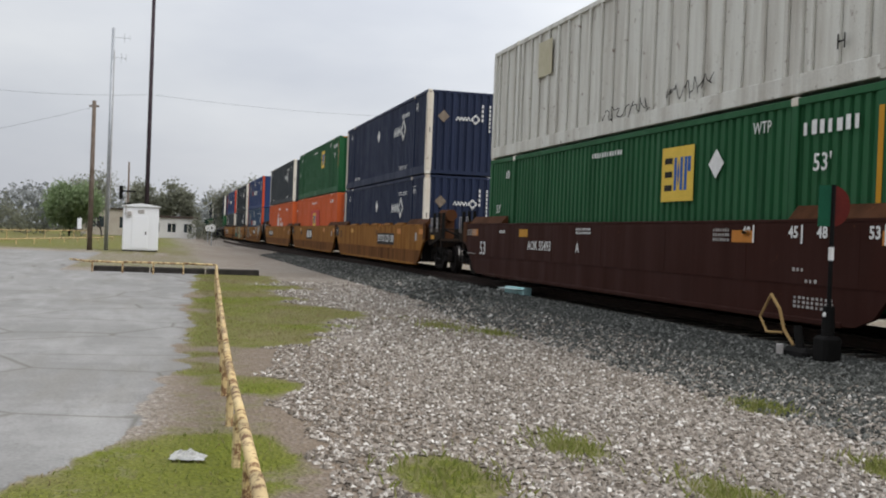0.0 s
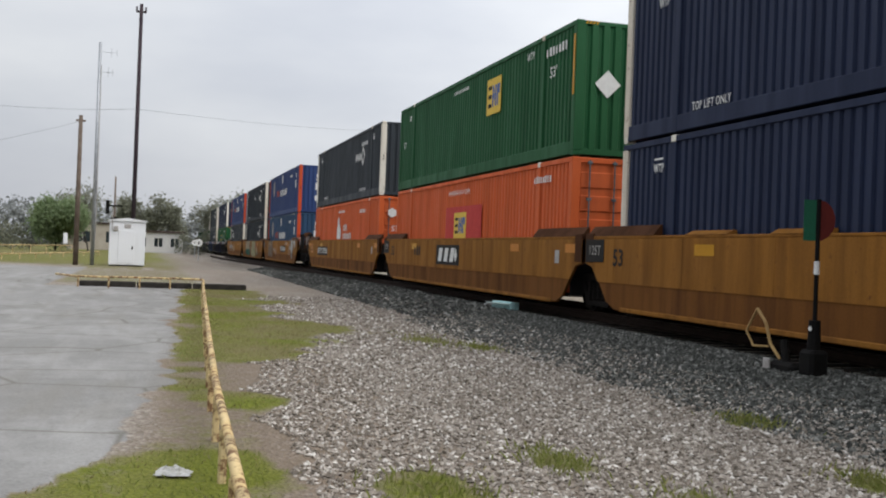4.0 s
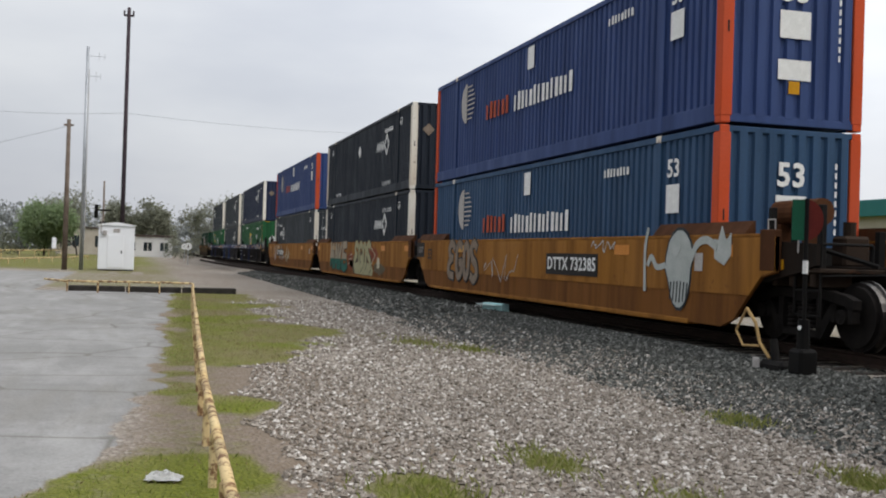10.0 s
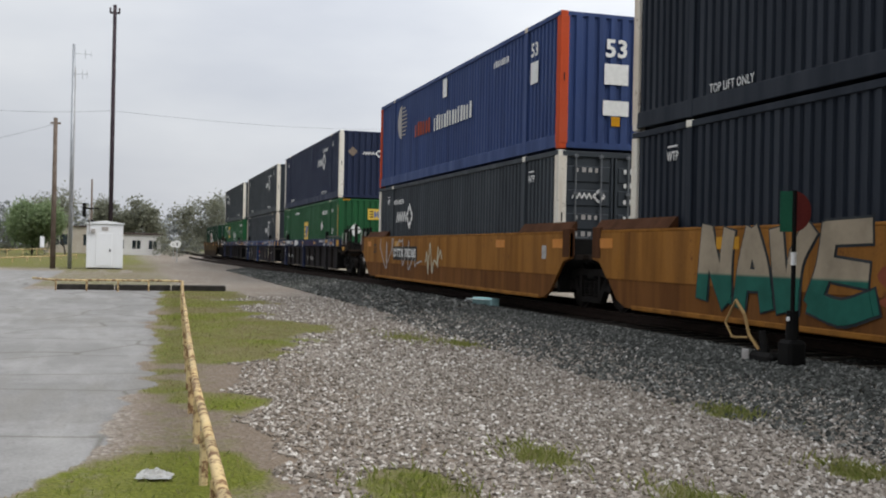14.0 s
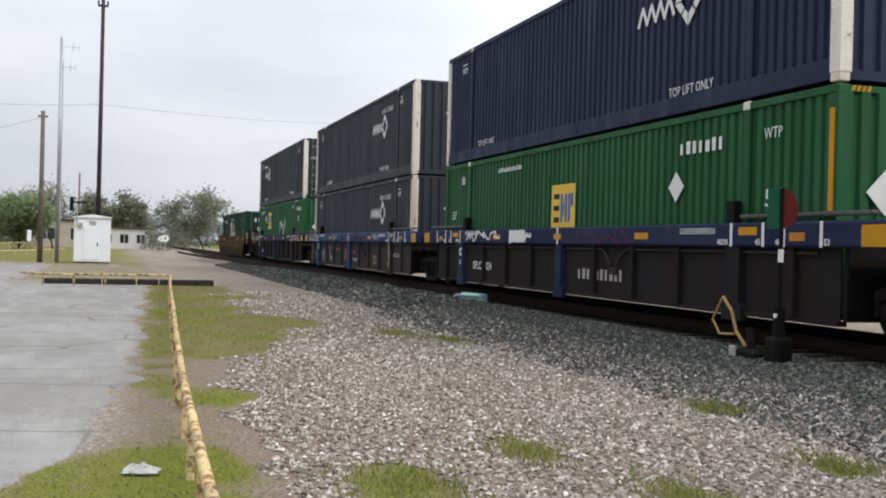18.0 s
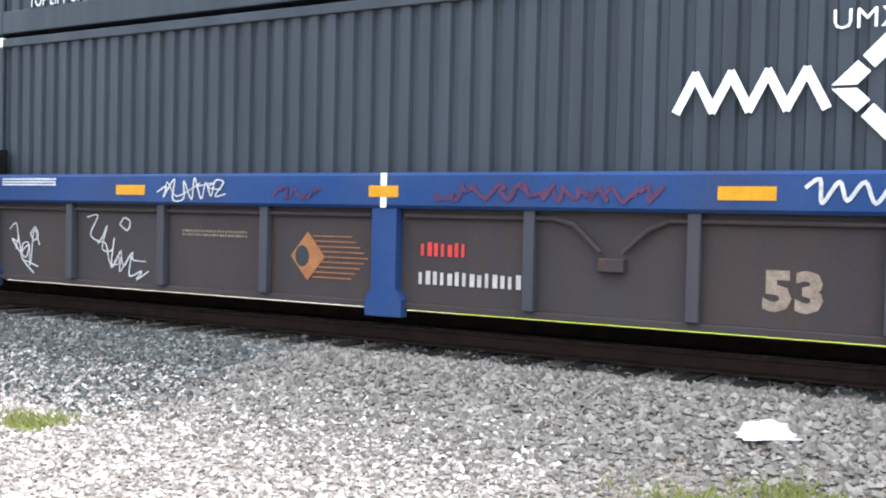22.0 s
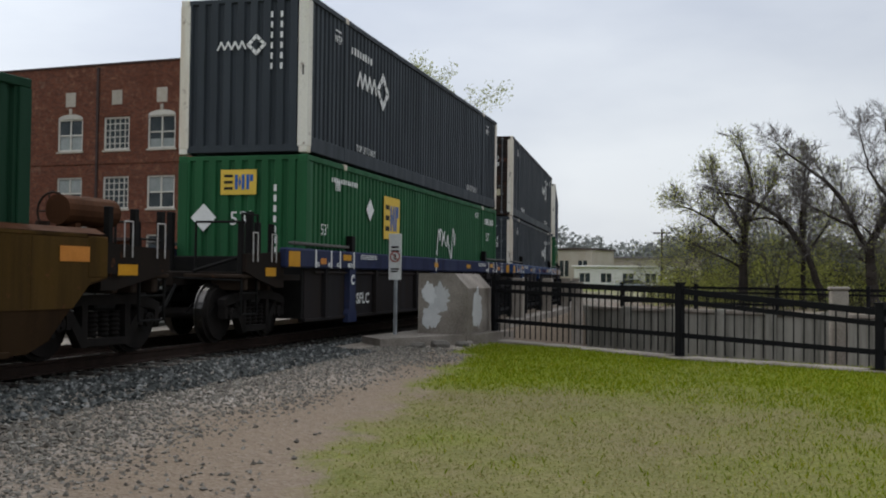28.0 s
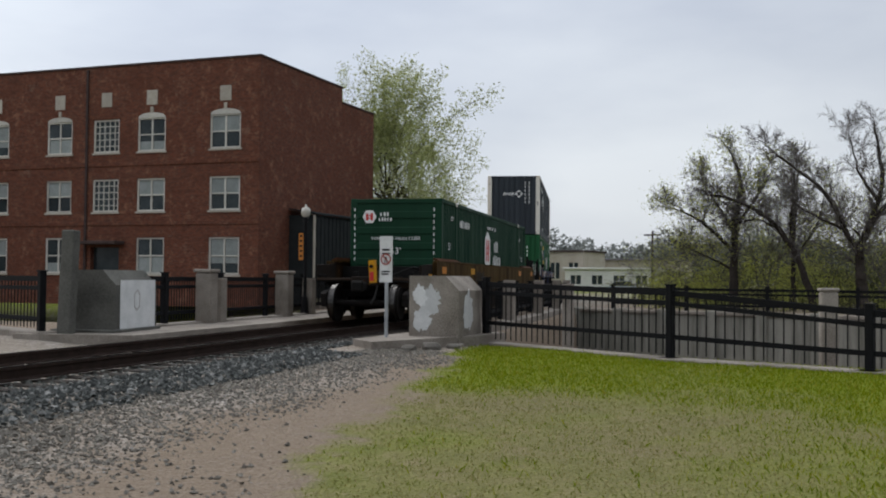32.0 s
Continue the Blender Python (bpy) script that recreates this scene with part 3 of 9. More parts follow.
def wheel_mesh():
    g = Geo()
    prof = [(0.0, 0.19), (0.40, 0.19), (0.405, 0.135), (WHEEL_R, 0.13), (WHEEL_R, 0.03), (WHEEL_R + 0.028, 0.02), (WHEEL_R + 0.028, -0.005), (0.40, -0.005), (0.36, 0.05), (0.15, 0.09), (0.0, 0.06)]
    return prof


def lathe(prof, n, y0, sign):
    """A profile of radius and depth turned round the y axis."""
    v, f = [], []
    for r, d in prof:
        for i in range(n):
            a = 2 * math.pi * i / n
            v.append((r * math.cos(a), y0 + sign * d, r * math.sin(a)))
    for k in range(len(prof) - 1):
        for i in range(n):
            j = (i + 1) % n
            f.append((k * n + i, k * n + j, (k + 1) * n + j, (k + 1) * n + i))
    return v, f


def make_truck():
    """Sideframes, bolster, springs and two wheelsets; its origin lies on the rail heads."""
    t = thing("truck", "", "")
    for y in (-1, 1):
        g = Geo()
        a, b = y * 0.985, y * 1.115
        a, b = min(a, b), max(a, b)
        g.prism([(-1.12, 0.56), (-1.12, 0.68), (-0.95, 0.74), (-0.55, 0.80), (0.55, 0.80), (0.95, 0.74), (1.12, 0.68), (1.12, 0.56), (0.93, 0.60), (0.50, 0.67), (-0.50, 0.67), (-0.93, 0.60)], 1, a, b)
        for s in (-1, 1):
            g.prism([(s * 0.80, 0.60), (s * 0.66, 0.60), (s * 0.38, 0.26), (s * 0.38, 0.14), (s * 0.48, 0.14)], 1, a, b)
            g.prism([(s * 0.48, 0.18), (s * 0.37, 0.18), (s * 0.37, 0.70), (s * 0.48, 0.70)], 1, a, b)
            g.prism([(s * 1.10, 0.38), (s * 1.02, 0.38), (s * 1.02, 0.60), (s * 1.10, 0.60)], 1, a, b)
            g.prism([(s * 0.76, 0.38), (s * 0.68, 0.38), (s * 0.68, 0.62), (s * 0.76, 0.62)], 1, a, b)
        g.box(-0.48, 0.48, a, b, 0.14, 0.25, 0.015)
        part("sideframe", g, TRUCKIRON, t, "dusty cast-iron sideframe, darkened for shade")
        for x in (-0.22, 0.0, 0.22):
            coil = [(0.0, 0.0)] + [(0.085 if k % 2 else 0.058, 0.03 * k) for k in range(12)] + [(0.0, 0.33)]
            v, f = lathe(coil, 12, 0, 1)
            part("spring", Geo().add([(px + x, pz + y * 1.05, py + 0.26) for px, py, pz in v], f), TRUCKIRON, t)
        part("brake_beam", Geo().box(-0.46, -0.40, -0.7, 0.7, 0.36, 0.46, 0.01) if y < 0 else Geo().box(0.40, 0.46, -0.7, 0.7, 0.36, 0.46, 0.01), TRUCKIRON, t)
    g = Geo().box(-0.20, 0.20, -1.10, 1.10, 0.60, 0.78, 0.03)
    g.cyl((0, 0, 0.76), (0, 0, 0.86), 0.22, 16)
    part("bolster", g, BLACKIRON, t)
    return t


def wheelset_parts(truck):
    for x in (-BASE, BASE):
        g = Geo()
        for y in (-1, 1):
            g.add(*lathe(wheel_mesh(), 28, y * 0.71, y))
            g.cyl((0, y * 0.9, 0), (0, y * 1.13, 0), 0.10, 14)
            for k in range(3):
                a = k * 2.094
                g.cyl((0.055 * math.cos(a), y * 1.12, 0.055 * math.sin(a)), (0.055 * math.cos(a), y * 1.145, 0.055 * math.sin(a)), 0.018, 6)
        g.cyl((0, -0.9, 0), (0, 0.9, 0), 0.085, 12)
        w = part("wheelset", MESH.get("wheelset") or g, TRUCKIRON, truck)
        MESH["wheelset"] = w.data
        w.matrix_parent_inverse = pose(x, 0, 0)
        w.location = (0, 0, WHEEL_R)
        WHEELSETS.append(w)
        if len(w.data.materials) < 2:
            w.data.materials.append(TREAD)
            for p in w.data.polygons:
                if all(math.hypot(w.data.vertices[i].co.x, w.data.vertices[i].co.z) > 0.44 for i in p.vertices):
                    p.material_index = 1

MESH = {}
TRUCK0 = make_truck()
TRUCK_USED = False


def put_truck(car, x):
    """The first call moves the pattern truck under its car, later ones copy it."""
    global TRUCK_USED
    if TRUCK_USED:
        t = copy_thing(TRUCK0, pose(x, 0, 0))
    else:
        t, TRUCK_USED = TRUCK0, True
        t.matrix_basis = pose(x, 0, 0)
    t.parent = car
    for k in ("label", "category"):
        if k in t:
            del t[k]
    return t


# ---- well cars ----
SIDE_Y = 1.48


def end_fittings(car, sgn, coupled, colour, kind):
    """What lies over the truck at one end: platform, draft sill, posts, ladder, coupler."""
    s = sgn
    g = Geo()
    x0, x1 = 8.35, (11.05 if coupled else 9.62)
    g.box(min(s * x0, s * x1), max(s * x0, s * x1), -0.32, 0.32, 0.88, 1.12, 0.02)
    g.box(min(s * 8.5, s * 9.6), max(s * 8.5, s * 9.6), -1.38, 1.38, 0.98, 1.08, 0.01)
    part("end_sill", g, ENDBLACK, car)
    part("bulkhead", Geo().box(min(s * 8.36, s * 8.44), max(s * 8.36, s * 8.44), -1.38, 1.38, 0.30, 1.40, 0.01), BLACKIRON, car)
    if coupled:
        g = Geo().box(min(s * 11.0, s * 11.55), max(s * 11.0, s * 11.55), -0.10, 0.10, 0.78, 0.98, 0.03)
        g.box(min(s * 11.45, s * 11.66), max(s * 11.45, s * 11.66), -0.17, 0.14, 0.74, 1.02, 0.05)
        part("coupler", g, BLACKIRON, car, "grimy knuckle coupler")
        g = Geo()
        g.box(min(s * 9.6, s * 10.7), max(s * 9.6, s * 10.7), -1.35, 1.35, 1.02, 1.08, 0.01)
        part("end_platform", g, ENDBROWN, car, "dusty brown end platform")
        tail = colour is DIMGRIMYYELLOW and s < 0
        for x in () if tail else (9.62, 10.32):
            part("grab_iron", Geo().tube([(s * x, -1.42, 1.28), (s * x, -1.42, 1.74), (s * (x + 0.17), -1.42, 1.74), (s * (x + 0.17), -1.42, 1.28)], 0.010, 6), GREYPAINT, car, "pale grab iron")
        part("end_apron", Geo().prism([(s * 9.22, 0.86), (s * 9.22, 1.46), (s * 10.66, 1.40), (s * 10.66, 1.12), (s * 10.3, 1.02), (s * 9.5, 0.86)], 1, -1.38, -1.32), ENDBLACK, car, "grimy dark apron plate")
        part("end_apron", Geo().prism([(s * 9.22, 0.86), (s * 9.22, 1.46), (s * 10.66, 1.40), (s * 10.66, 1.12), (s * 10.3, 1.02), (s * 9.5, 0.86)], 1, 1.32, 1.38), ENDBLACK, car)
        part("reflector", flat([rect(-0.20, 0.20, -0.07, 0.07)], 0.003), YELLOWMARK, car, at=facing(s * 9.75, -1.384, 1.12, "s"))
        for x in () if tail else (9.45, 9.98, 10.56):
            part("stanchion", Geo().box(min(s * x, s * (x + 0.09)), max(s * x, s * (x + 0.09)), -1.31, -1.22, 1.08, 1.92, 0.008), BLACKIRON, car, "black stanchion")
        part("cable_tray", Geo().tube([(s * 9.3, -1.0, 1.30), (s * 10.2, -1.05, 1.36), (s * 10.9, -0.6, 1.12)], 0.035, 6), BLACKIRON, car)
        part("uncoupling_lever", Geo().tube([(s * 10.70, -1.3, 0.98), (s * 10.82, -0.7, 1.0), (s * 11.05, -0.2, 1.02)], 0.014, 6), BLACKIRON, car)
        part("hand_hold", Geo().tube([(s * 10.7, -0.9, 0.62), (s * 10.95, -0.9, 0.46), (s * 10.95, -0.5, 0.46), (s * 10.7, -0.5, 0.62)], 0.014, 6), BLACKIRON, car)
        for x in (9.55, 9.95, 10.4):
            part("step_bracket", Geo().box(min(s * x, s * (x + 0.12)), max(s * x, s * (x + 0.12)), -1.3, -0.7, 0.82, 1.02, 0.02), ENDBROWN, car)
        if s > 0 and kind == "smooth":
            g = Geo().cyl((9.05, -0.85, 1.86), (10.05, -0.85, 1.86), 0.19, 16).box(9.2, 9.3, -1.0, -0.7, 1.1, 1.7).box(9.8, 9.9, -1.0, -0.7, 1.1, 1.7)
            part("air_reservoir", g, GUIDERUST, car, "rusty brown air reservoir")
            part("brake_valve", Geo().box(9.5, 9.8, -0.3, 0.15, 1.1, 1.55, 0.04).cyl((9.65, -0.1, 1.5), (9.65, -0.1, 1.75), 0.09, 10), ENDBROWN, car)
        high = 1.15 if tail else 1.55 if kind == "smooth" else 2.05
        for y in (-1.30, 1.30):
            g = Geo()
            for x in (10.1, 10.65):
                g.cyl((s * x, y, 0.45), (s * x, y, high), 0.022, 8)
            for z in (0.45, 0.78, 1.15, high - 0.02):
                g.cyl((s * 10.1, y, z), (s * 10.65, y, z), 0.016, 6)
            part("ladder", g, BLACKIRON, car, "black iron grab ladder")
        for y in (-0.75, 0.75):
            part("guide_post", Geo().box(min(s * 9.2, s * 9.3), max(s * 9.2, s * 9.3), y - 0.06, y + 0.06, 1.05, high + 0.1, 0.01), BLACKIRON, car)
        for y in (-1, 1):
            part("end_rail", Geo().tube([(s * 10.65, y * 1.3, high - 0.15), (s * 10.65, y * 0.5, high - 0.15), (s * 10.65, y * 0.5, 1.1)], 0.02), BLACKIRON, car)
        part("air_hose", Geo().tube([(s * 11.0, -0.35, 0.9), (s * 11.3, -0.36, 0.6), (s * 11.6, -0.34, 0.45)], 0.03), BLACKIRON, car)
        if kind == "smooth" and not tail:
            g = Geo().cyl((s * 10.55, 0.55, 1.95), (s * 10.62, 0.55, 1.95), 0.05, 10)
            ring = [(s * 10.6, 0.55 + 0.27 * math.cos(a * math.pi / 8), 1.95 + 0.27 * math.sin(a * math.pi / 8)) for a in range(17)]
            g.tube(ring, 0.018)
            for a in range(5):
                g.cyl((s * 10.6, 0.55, 1.95), (s * 10.6, 0.55 + 0.27 * math.cos(a * 1.257), 1.95 + 0.27 * math.sin(a * 1.257)), 0.012, 6)
            part("brake_wheel", g, RAILRUST, car, "rusty spoked hand-brake wheel")


def well_car(s, kind, colour, label, coupled_front, coupled_rear, trucks, low=None, group="", sill=None, flaps=False, side=None, long_ends=(9.2, 9.2)):
    sill, side = sill or SILLBLUE, side or SIDEGREY
    car = thing("well_car", label, "rail car", group)
    if kind == "smooth":
        for y in (-1, 1):
            lo, hi = sorted((y * SIDE_Y, y * (SIDE_Y - 0.06)))
            e0, e1 = long_ends
            g = Geo().prism([(-e0, 1.50), (e1, 1.50), (e1, 1.00), (e1 - 0.35, 0.92), (e1 - 0.75, 0.55), (e1 - 1.0, 0.30), (e1 - 1.35, 0.17), (-e0 + 1.35, 0.17), (-e0 + 1.0, 0.30), (-e0 + 0.75, 0.55), (-e0 + 0.35, 0.92), (-e0, 1.00)], 1, lo, hi)
            part("side_sheet", g, low or (RUSTCAR if colour is YELLOWCAR else colour), car)
            lo, hi = sorted((y * (SIDE_Y + 0.012), y * (SIDE_Y - 0.02)))
            g = Geo().prism([(-e0, 1.495), (e1, 1.495), (e1, 1.02), (e1 - 0.30, 0.96), (e1 - 0.62, 0.66), (-e0 + 0.62, 0.66), (-e0 + 0.30, 0.96), (-e0, 1.02)], 1, lo, hi)
            part("upper_band", g, colour, car)
            for x in (-7.9, -5.3, -2.7, 0.0, 2.7, 5.3, 7.9):
                part("weld_seam", Geo().box(x - 0.012, x + 0.012, *sorted((y * (SIDE_Y + 0.016), y * SIDE_Y)), 0.68, 1.49), colour, car)
            for x0, x1 in ((-e0, -e0 + 0.36), (e1 - 0.36, e1)):
                part("end_plate", Geo().box(x0, x1, *sorted((y * (SIDE_Y + 0.02), y * (SIDE_Y - 0.10))), 1.02, 1.52 if colour is DIMGRIMYYELLOW else 1.60, 0.012), colour if colour is DIMGRIMYYELLOW else GUIDERUST, car)
            lo, hi = sorted((y * (SIDE_Y + 0.012), y * (SIDE_Y - 0.16)))
            part("top_chord", Geo().box(-e0 + 0.37, e1 - 0.37, lo, hi, 1.497, 1.545, 0.01), colour, car)
            lo, hi = sorted((y * (SIDE_Y + 0.015), y * (SIDE_Y - 0.20)))
            part("bottom_sill", Geo().box(-7.6, 7.6, lo, hi, 0.14, 0.22, 0.012), low or colour, car)
            for x in ((-4.6, -2.2, 0.2, 2.6, 5.0) if y < 0 and flaps else ()):
                g = Geo().prism([(-1.50, 1.547), (-1.36, 1.62), (-1.30, 1.62), (-1.30, 1.547)], 0, x - 0.62, x + 0.62)
                part("guide_flap", g, colour, car)
            tall = 1.62 if colour is DIMGRIMYYELLOW else 1.74
            for x in (-7.75, 7.75):
                g = Geo().prism([(y * 1.49, 1.548), (y * 1.34, tall), (y * 1.31, tall), (y * 1.31, 1.548)], 0, x - 1.4, x + 1.4)
                part("corner_guide", g, GUIDERUST, car)
            if y < 0:
                for x, w, m in ((-8.6, 0.26, AMBERMARK), (8.6, 0.26, AMBERMARK), (-4.6, 0.30, YELLOWMARK), (5.2, 0.30, AMBERMARK)):
                    part("reflector", flat([rect(-w, w, -0.09, 0.09)], 0.003), m, car, at=facing(x, -SIDE_Y - 0.018, 1.30, "s"))
    else:
        for y in (-1, 1):
            lo, hi = sorted((y * (SIDE_Y + 0.02), y * (SIDE_Y - 0.14)))
            part("top_sill", Geo().box(-9.35, 9.35, lo, hi, 1.20, 1.54, 0.03), sill, car, "blue box-section top sill")
            lo, hi = sorted((y * (SIDE_Y - 0.11), y * (SIDE_Y - 0.14)))
            part("side_sheet", Geo().box(-8.3, 8.3, lo, hi, 0.30, 1.199), side, car)
            lo, hi = sorted((y * (SIDE_Y - 0.07), y * (SIDE_Y - 0.22)))
            part("bottom_sill", Geo().box(-8.3, 8.3, lo, hi, 0.235, 0.298, 0.01), side, car)
            for x in (-7.42, -4.53, -3.02, -1.53, 1.53, 3.02, 4.53, 7.42):
                lo, hi = sorted((y * (SIDE_Y - 0.02), y * (SIDE_Y - 0.112)))
                part("stake", Geo().box(x - 0.055, x + 0.055, lo, hi, 0.302, 1.198, 0.008), STAKEGREY if side is SIDEGREY else side, car)
            for x in (-6.10, 0.0, 6.10):
                lo, hi = sorted((y * SIDE_Y, y * (SIDE_Y - 0.11)))
                w = 0.17 if x else 0.14
                g = Geo().prism([(x - w, 1.198), (x + w, 1.198), (x + w, 0.42), (x + w + 0.07, 0.33), (x + w + 0.07, 0.16), (x - w - 0.07, 0.16), (x - w - 0.07, 0.33), (x - w, 0.42)], 1, lo, hi)
                part("main_post", g, sill if x < 6 else side, car, "blue flared post" if x < 6 else "")
            if y < 0:
                part("conduit", Geo().tube([(-7.9, -1.40, 1.13), (-0.2, -1.40, 1.13)], 0.022, 8).tube([(0.2, -1.40, 1.13), (1.75, -1.40, 1.13), (1.95, -1.42, 1.08), (2.2, -1.42, 0.85)], 0.022, 8).tube([(2.4, -1.42, 0.85), (2.62, -1.42, 1.05), (2.8, -1.40, 1.13), (7.9, -1.40, 1.13)], 0.022, 8), SIDEGREY, car, "dusty pipe along the side")
                part("junction_box", Geo().box(2.18, 2.42, -1.44, -1.37, 0.68, 0.80, 0.01), SIDEGREY, car)
                for x, txt, dx in ((8.08, "53", -0.11), (7.32, "48", 0.12), (6.86, "45", 0.12), (6.10, "40/20", 0.22)):
                    for q in (-1, 1):
                        part("stripe", flat([rect(-0.03, 0.03, -0.165, 0.165)], 0.003), WHITE, car, at=facing(q * x, -SIDE_Y - 0.021, 1.37, "s"))
                        write(txt, q * x - (dx if q > 0 else (dx if x != 8.08 else dx)), -SIDE_Y - 0.022, 1.265, 0.115, WHITE, car, bold=0.003)
                for x, w, m, zz in ((-6.48, 0.22, YELLOWMARK, 1.42), (-7.72, 0.14, AMBERMARK, 1.33), (-3.45, 0.23, YELLOWMARK, 1.36), (0.0, 0.17, YELLOWMARK, 1.36), (3.45, 0.23, YELLOWMARK, 1.36), (6.5, 0.22, YELLOWMARK, 1.42), (7.6, 0.16, AMBERMARK, 1.34), (-9.05, 0.24, YELLOWMARK, 1.35), (9.05, 0.24, YELLOWMARK, 1.35)):
                    part("reflector", flat([rect(-w, w, -0.055 if w < 0.24 else -0.13, 0.055 if w < 0.24 else 0.13)], 0.003), m, car, at=facing(x, -SIDE_Y - 0.022, zz, "s"))
                part("stripe", flat([rect(-0.035, 0.035, -0.165, 0.165)], 0.0015), WHITE, car, at=facing(0, -SIDE_Y - 0.021, 1.37, "s"))
                write("C", -6.10, -SIDE_Y - 0.002, 0.98, 0.26, WHITE, car, bold=0.012)
                bars(car, -5.2, 1.45, 1.0, 0.022, 26, WHITE, y=-SIDE_Y - 0.022, rows=3)
                bars(car, 5.2, 1.43, 1.0, 0.022, 26, WHITE, y=-SIDE_Y - 0.022, rows=3)
            for x in (-1, 1):
                lo, hi = sorted((y * 1.44, y * 1.31))
                a, b = sorted((x * 8.9, x * 6.2))
                part("hold_down_bar", Geo().box(a, b, lo, hi, 1.60, 1.655, 0.012), HOLDGREY, car, "dusty grey hold-down bar")
                a, b = sorted((x * 5.86, x * 6.06))
                part("guide_bracket", Geo().box(a, b, lo, hi, 1.545, 1.86, 0.01), BLACKIRON, car)
    for x in (-7.3, -4.5, -1.5, 1.5, 4.5, 7.3):
        part("cross_member", Geo().box(x - 0.14, x + 0.14, -1.34, 1.34, 0.255, 0.36, 0.01), BLACKIRON, car)
    end_fittings(car, 1, coupled_front, colour, kind)
    end_fittings(car, -1, coupled_rear, colour, kind)
    for x in trucks:
        put_truck(car, x)
    FLEET.append((car, s, 0.0))
    return car


# ---- the train, from its head: a single car, two sets of three yellow units, a blue set of three, a last yellow car ----
AT = {"A": 166.72, "B": 143.2, "C": 124.6, "D": 105.3, "E": 81.83, "F": 62.65, "G": 43.2, "H": 19.5, "I": 0.0, "J": -19.4, "K": -42.75}
LOW, HIGH = 0.37, 3.30
set1, set2, set3 = "yellow three-unit well car", "graffitied three-unit well car", "blue-silled three-unit well car"
car_a = well_car(AT["A"], "smooth", BROWNCAR, "oxide-brown well car with white lettering, on rails", True, True, (9.7, -9.7), long_ends=(9.8, 9.2))
car_b = well_car(AT["B"], "smooth", YELLOWCAR, "weathered yellow well car with a lettered plate, on rails", True, False, (9.7, -9.4), group=set1, flaps=True)
car_c = well_car(AT["C"], "smooth", YELLOWCAR, "weathered yellow well car with a black logo plate", False, False, (), group=set1)
car_d = well_car(AT["D"], "smooth", YELLOWCAR, "weathered yellow well car at the end of its set", False, True, (9.65, -9.7), group=set1)
car_e = well_car(AT["E"], "smooth", YELLOWCAR, "rusty yellow well car with a white scrawl", True, False, (9.95, -9.9), group=set2, long_ends=(9.2, 9.9))
car_f = well_car(AT["F"], "smooth", YELLOWCAR, "yellow well car sprayed with large letters", False, False, (), group=set2)
car_g = well_car(AT["G"], "smooth", YELLOWCAR, "rusty yellow well car with faded panels", False, True, (9.35, -9.85), group=set2, long_ends=(9.9, 9.2))
car_h = well_car(AT["H"], "rib", SIDEGREY, "dark ribbed well car with a blue top sill and scrawls", True, False, (9.7, -9.82), group=set3, sill=SILLDULL, side=SIDEDARK)
car_i = well_car(AT["I"], "rib", SIDEGREY, "dusty ribbed well car with a blue top sill", False, False, (), group=set3)
car_j = well_car(AT["J"], "rib", SIDEGREY, "dark ribbed well car with a blue sill ending its set", False, True, (9.70, -9.7), group=set3, sill=SILLDULL, side=SIDEDARK)
car_k = well_car(AT["K"], "smooth", DIMGRIMYYELLOW, "grimy yellow well car with shade in its paint, at the tail of the train", True, True, (9.7, -9.9), low=DIMGRIMYBROWN, long_ends=(9.5, 9.2))
Y1 = -SIDE_Y - 0.020
Y0 = -SIDE_Y - 0.004
write("AOK 55493", -3.5, Y1, 1.0, 0.30, WHITE, car_a, bold=0.004)
write("53", -7.85, Y1, 0.86, 0.50, WHITE, car_a, bold=0.004)
write("A", -1.2, Y1, 1.0, 0.28, WHITE, car_a, bold=0.006)
for x, w in ((5.3, "40"), (6.5, "45"), (7.15, "48"), (8.2, "53")):
    write(w, x, Y1, 1.36, 0.22, WHITE, car_a, bold=0.006)
    part("stripe", flat([rect(-0.02, 0.02, -0.13, 0.13)]), WHITE, car_a, at=facing(x + 0.2, Y1, 1.34, "s"))
bars(car_a, -8.9, 1.30, 0.9, 0.04, 12, GREYPAINT, y=Y1, rows=3)
bars(car_a, -8.9, 0.72, 0.8, 0.03, 9, GREYPAINT, y=Y1)
bars(car_a, 4.6, 1.32, 0.5, 0.05, 7, GREYPAINT, y=Y1, rows=3)
bars(car_a, 7.0, 0.86, 1.0, 0.05, 10, GREYPAINT, y=Y0, rows=5)
bars(car_a, 7.0, 0.42, 0.9, 0.04, 9, GREYPAINT, y=Y0, rows=3)
bars(car_a, -0.9, 1.36, 0.8, 0.05, 9, WHITE, y=Y1, rows=2)
bars(car_a, -6.2, 1.33, 0.5, 0.07, 6, WHITE, y=Y1)


def lettered_plate(car, body, x, w):
    p = part("number_panel", flat([rect(-w / 2, w / 2, -0.22, 0.22)], 0.004), BLACKMARK, car, at=facing(x, Y1, 1.0, "s"))
    write(body, x, Y1 - 0.006, 1.0, 0.36, WHITE, car, bold=0.008, wide=w / (len(body) * 0.215))


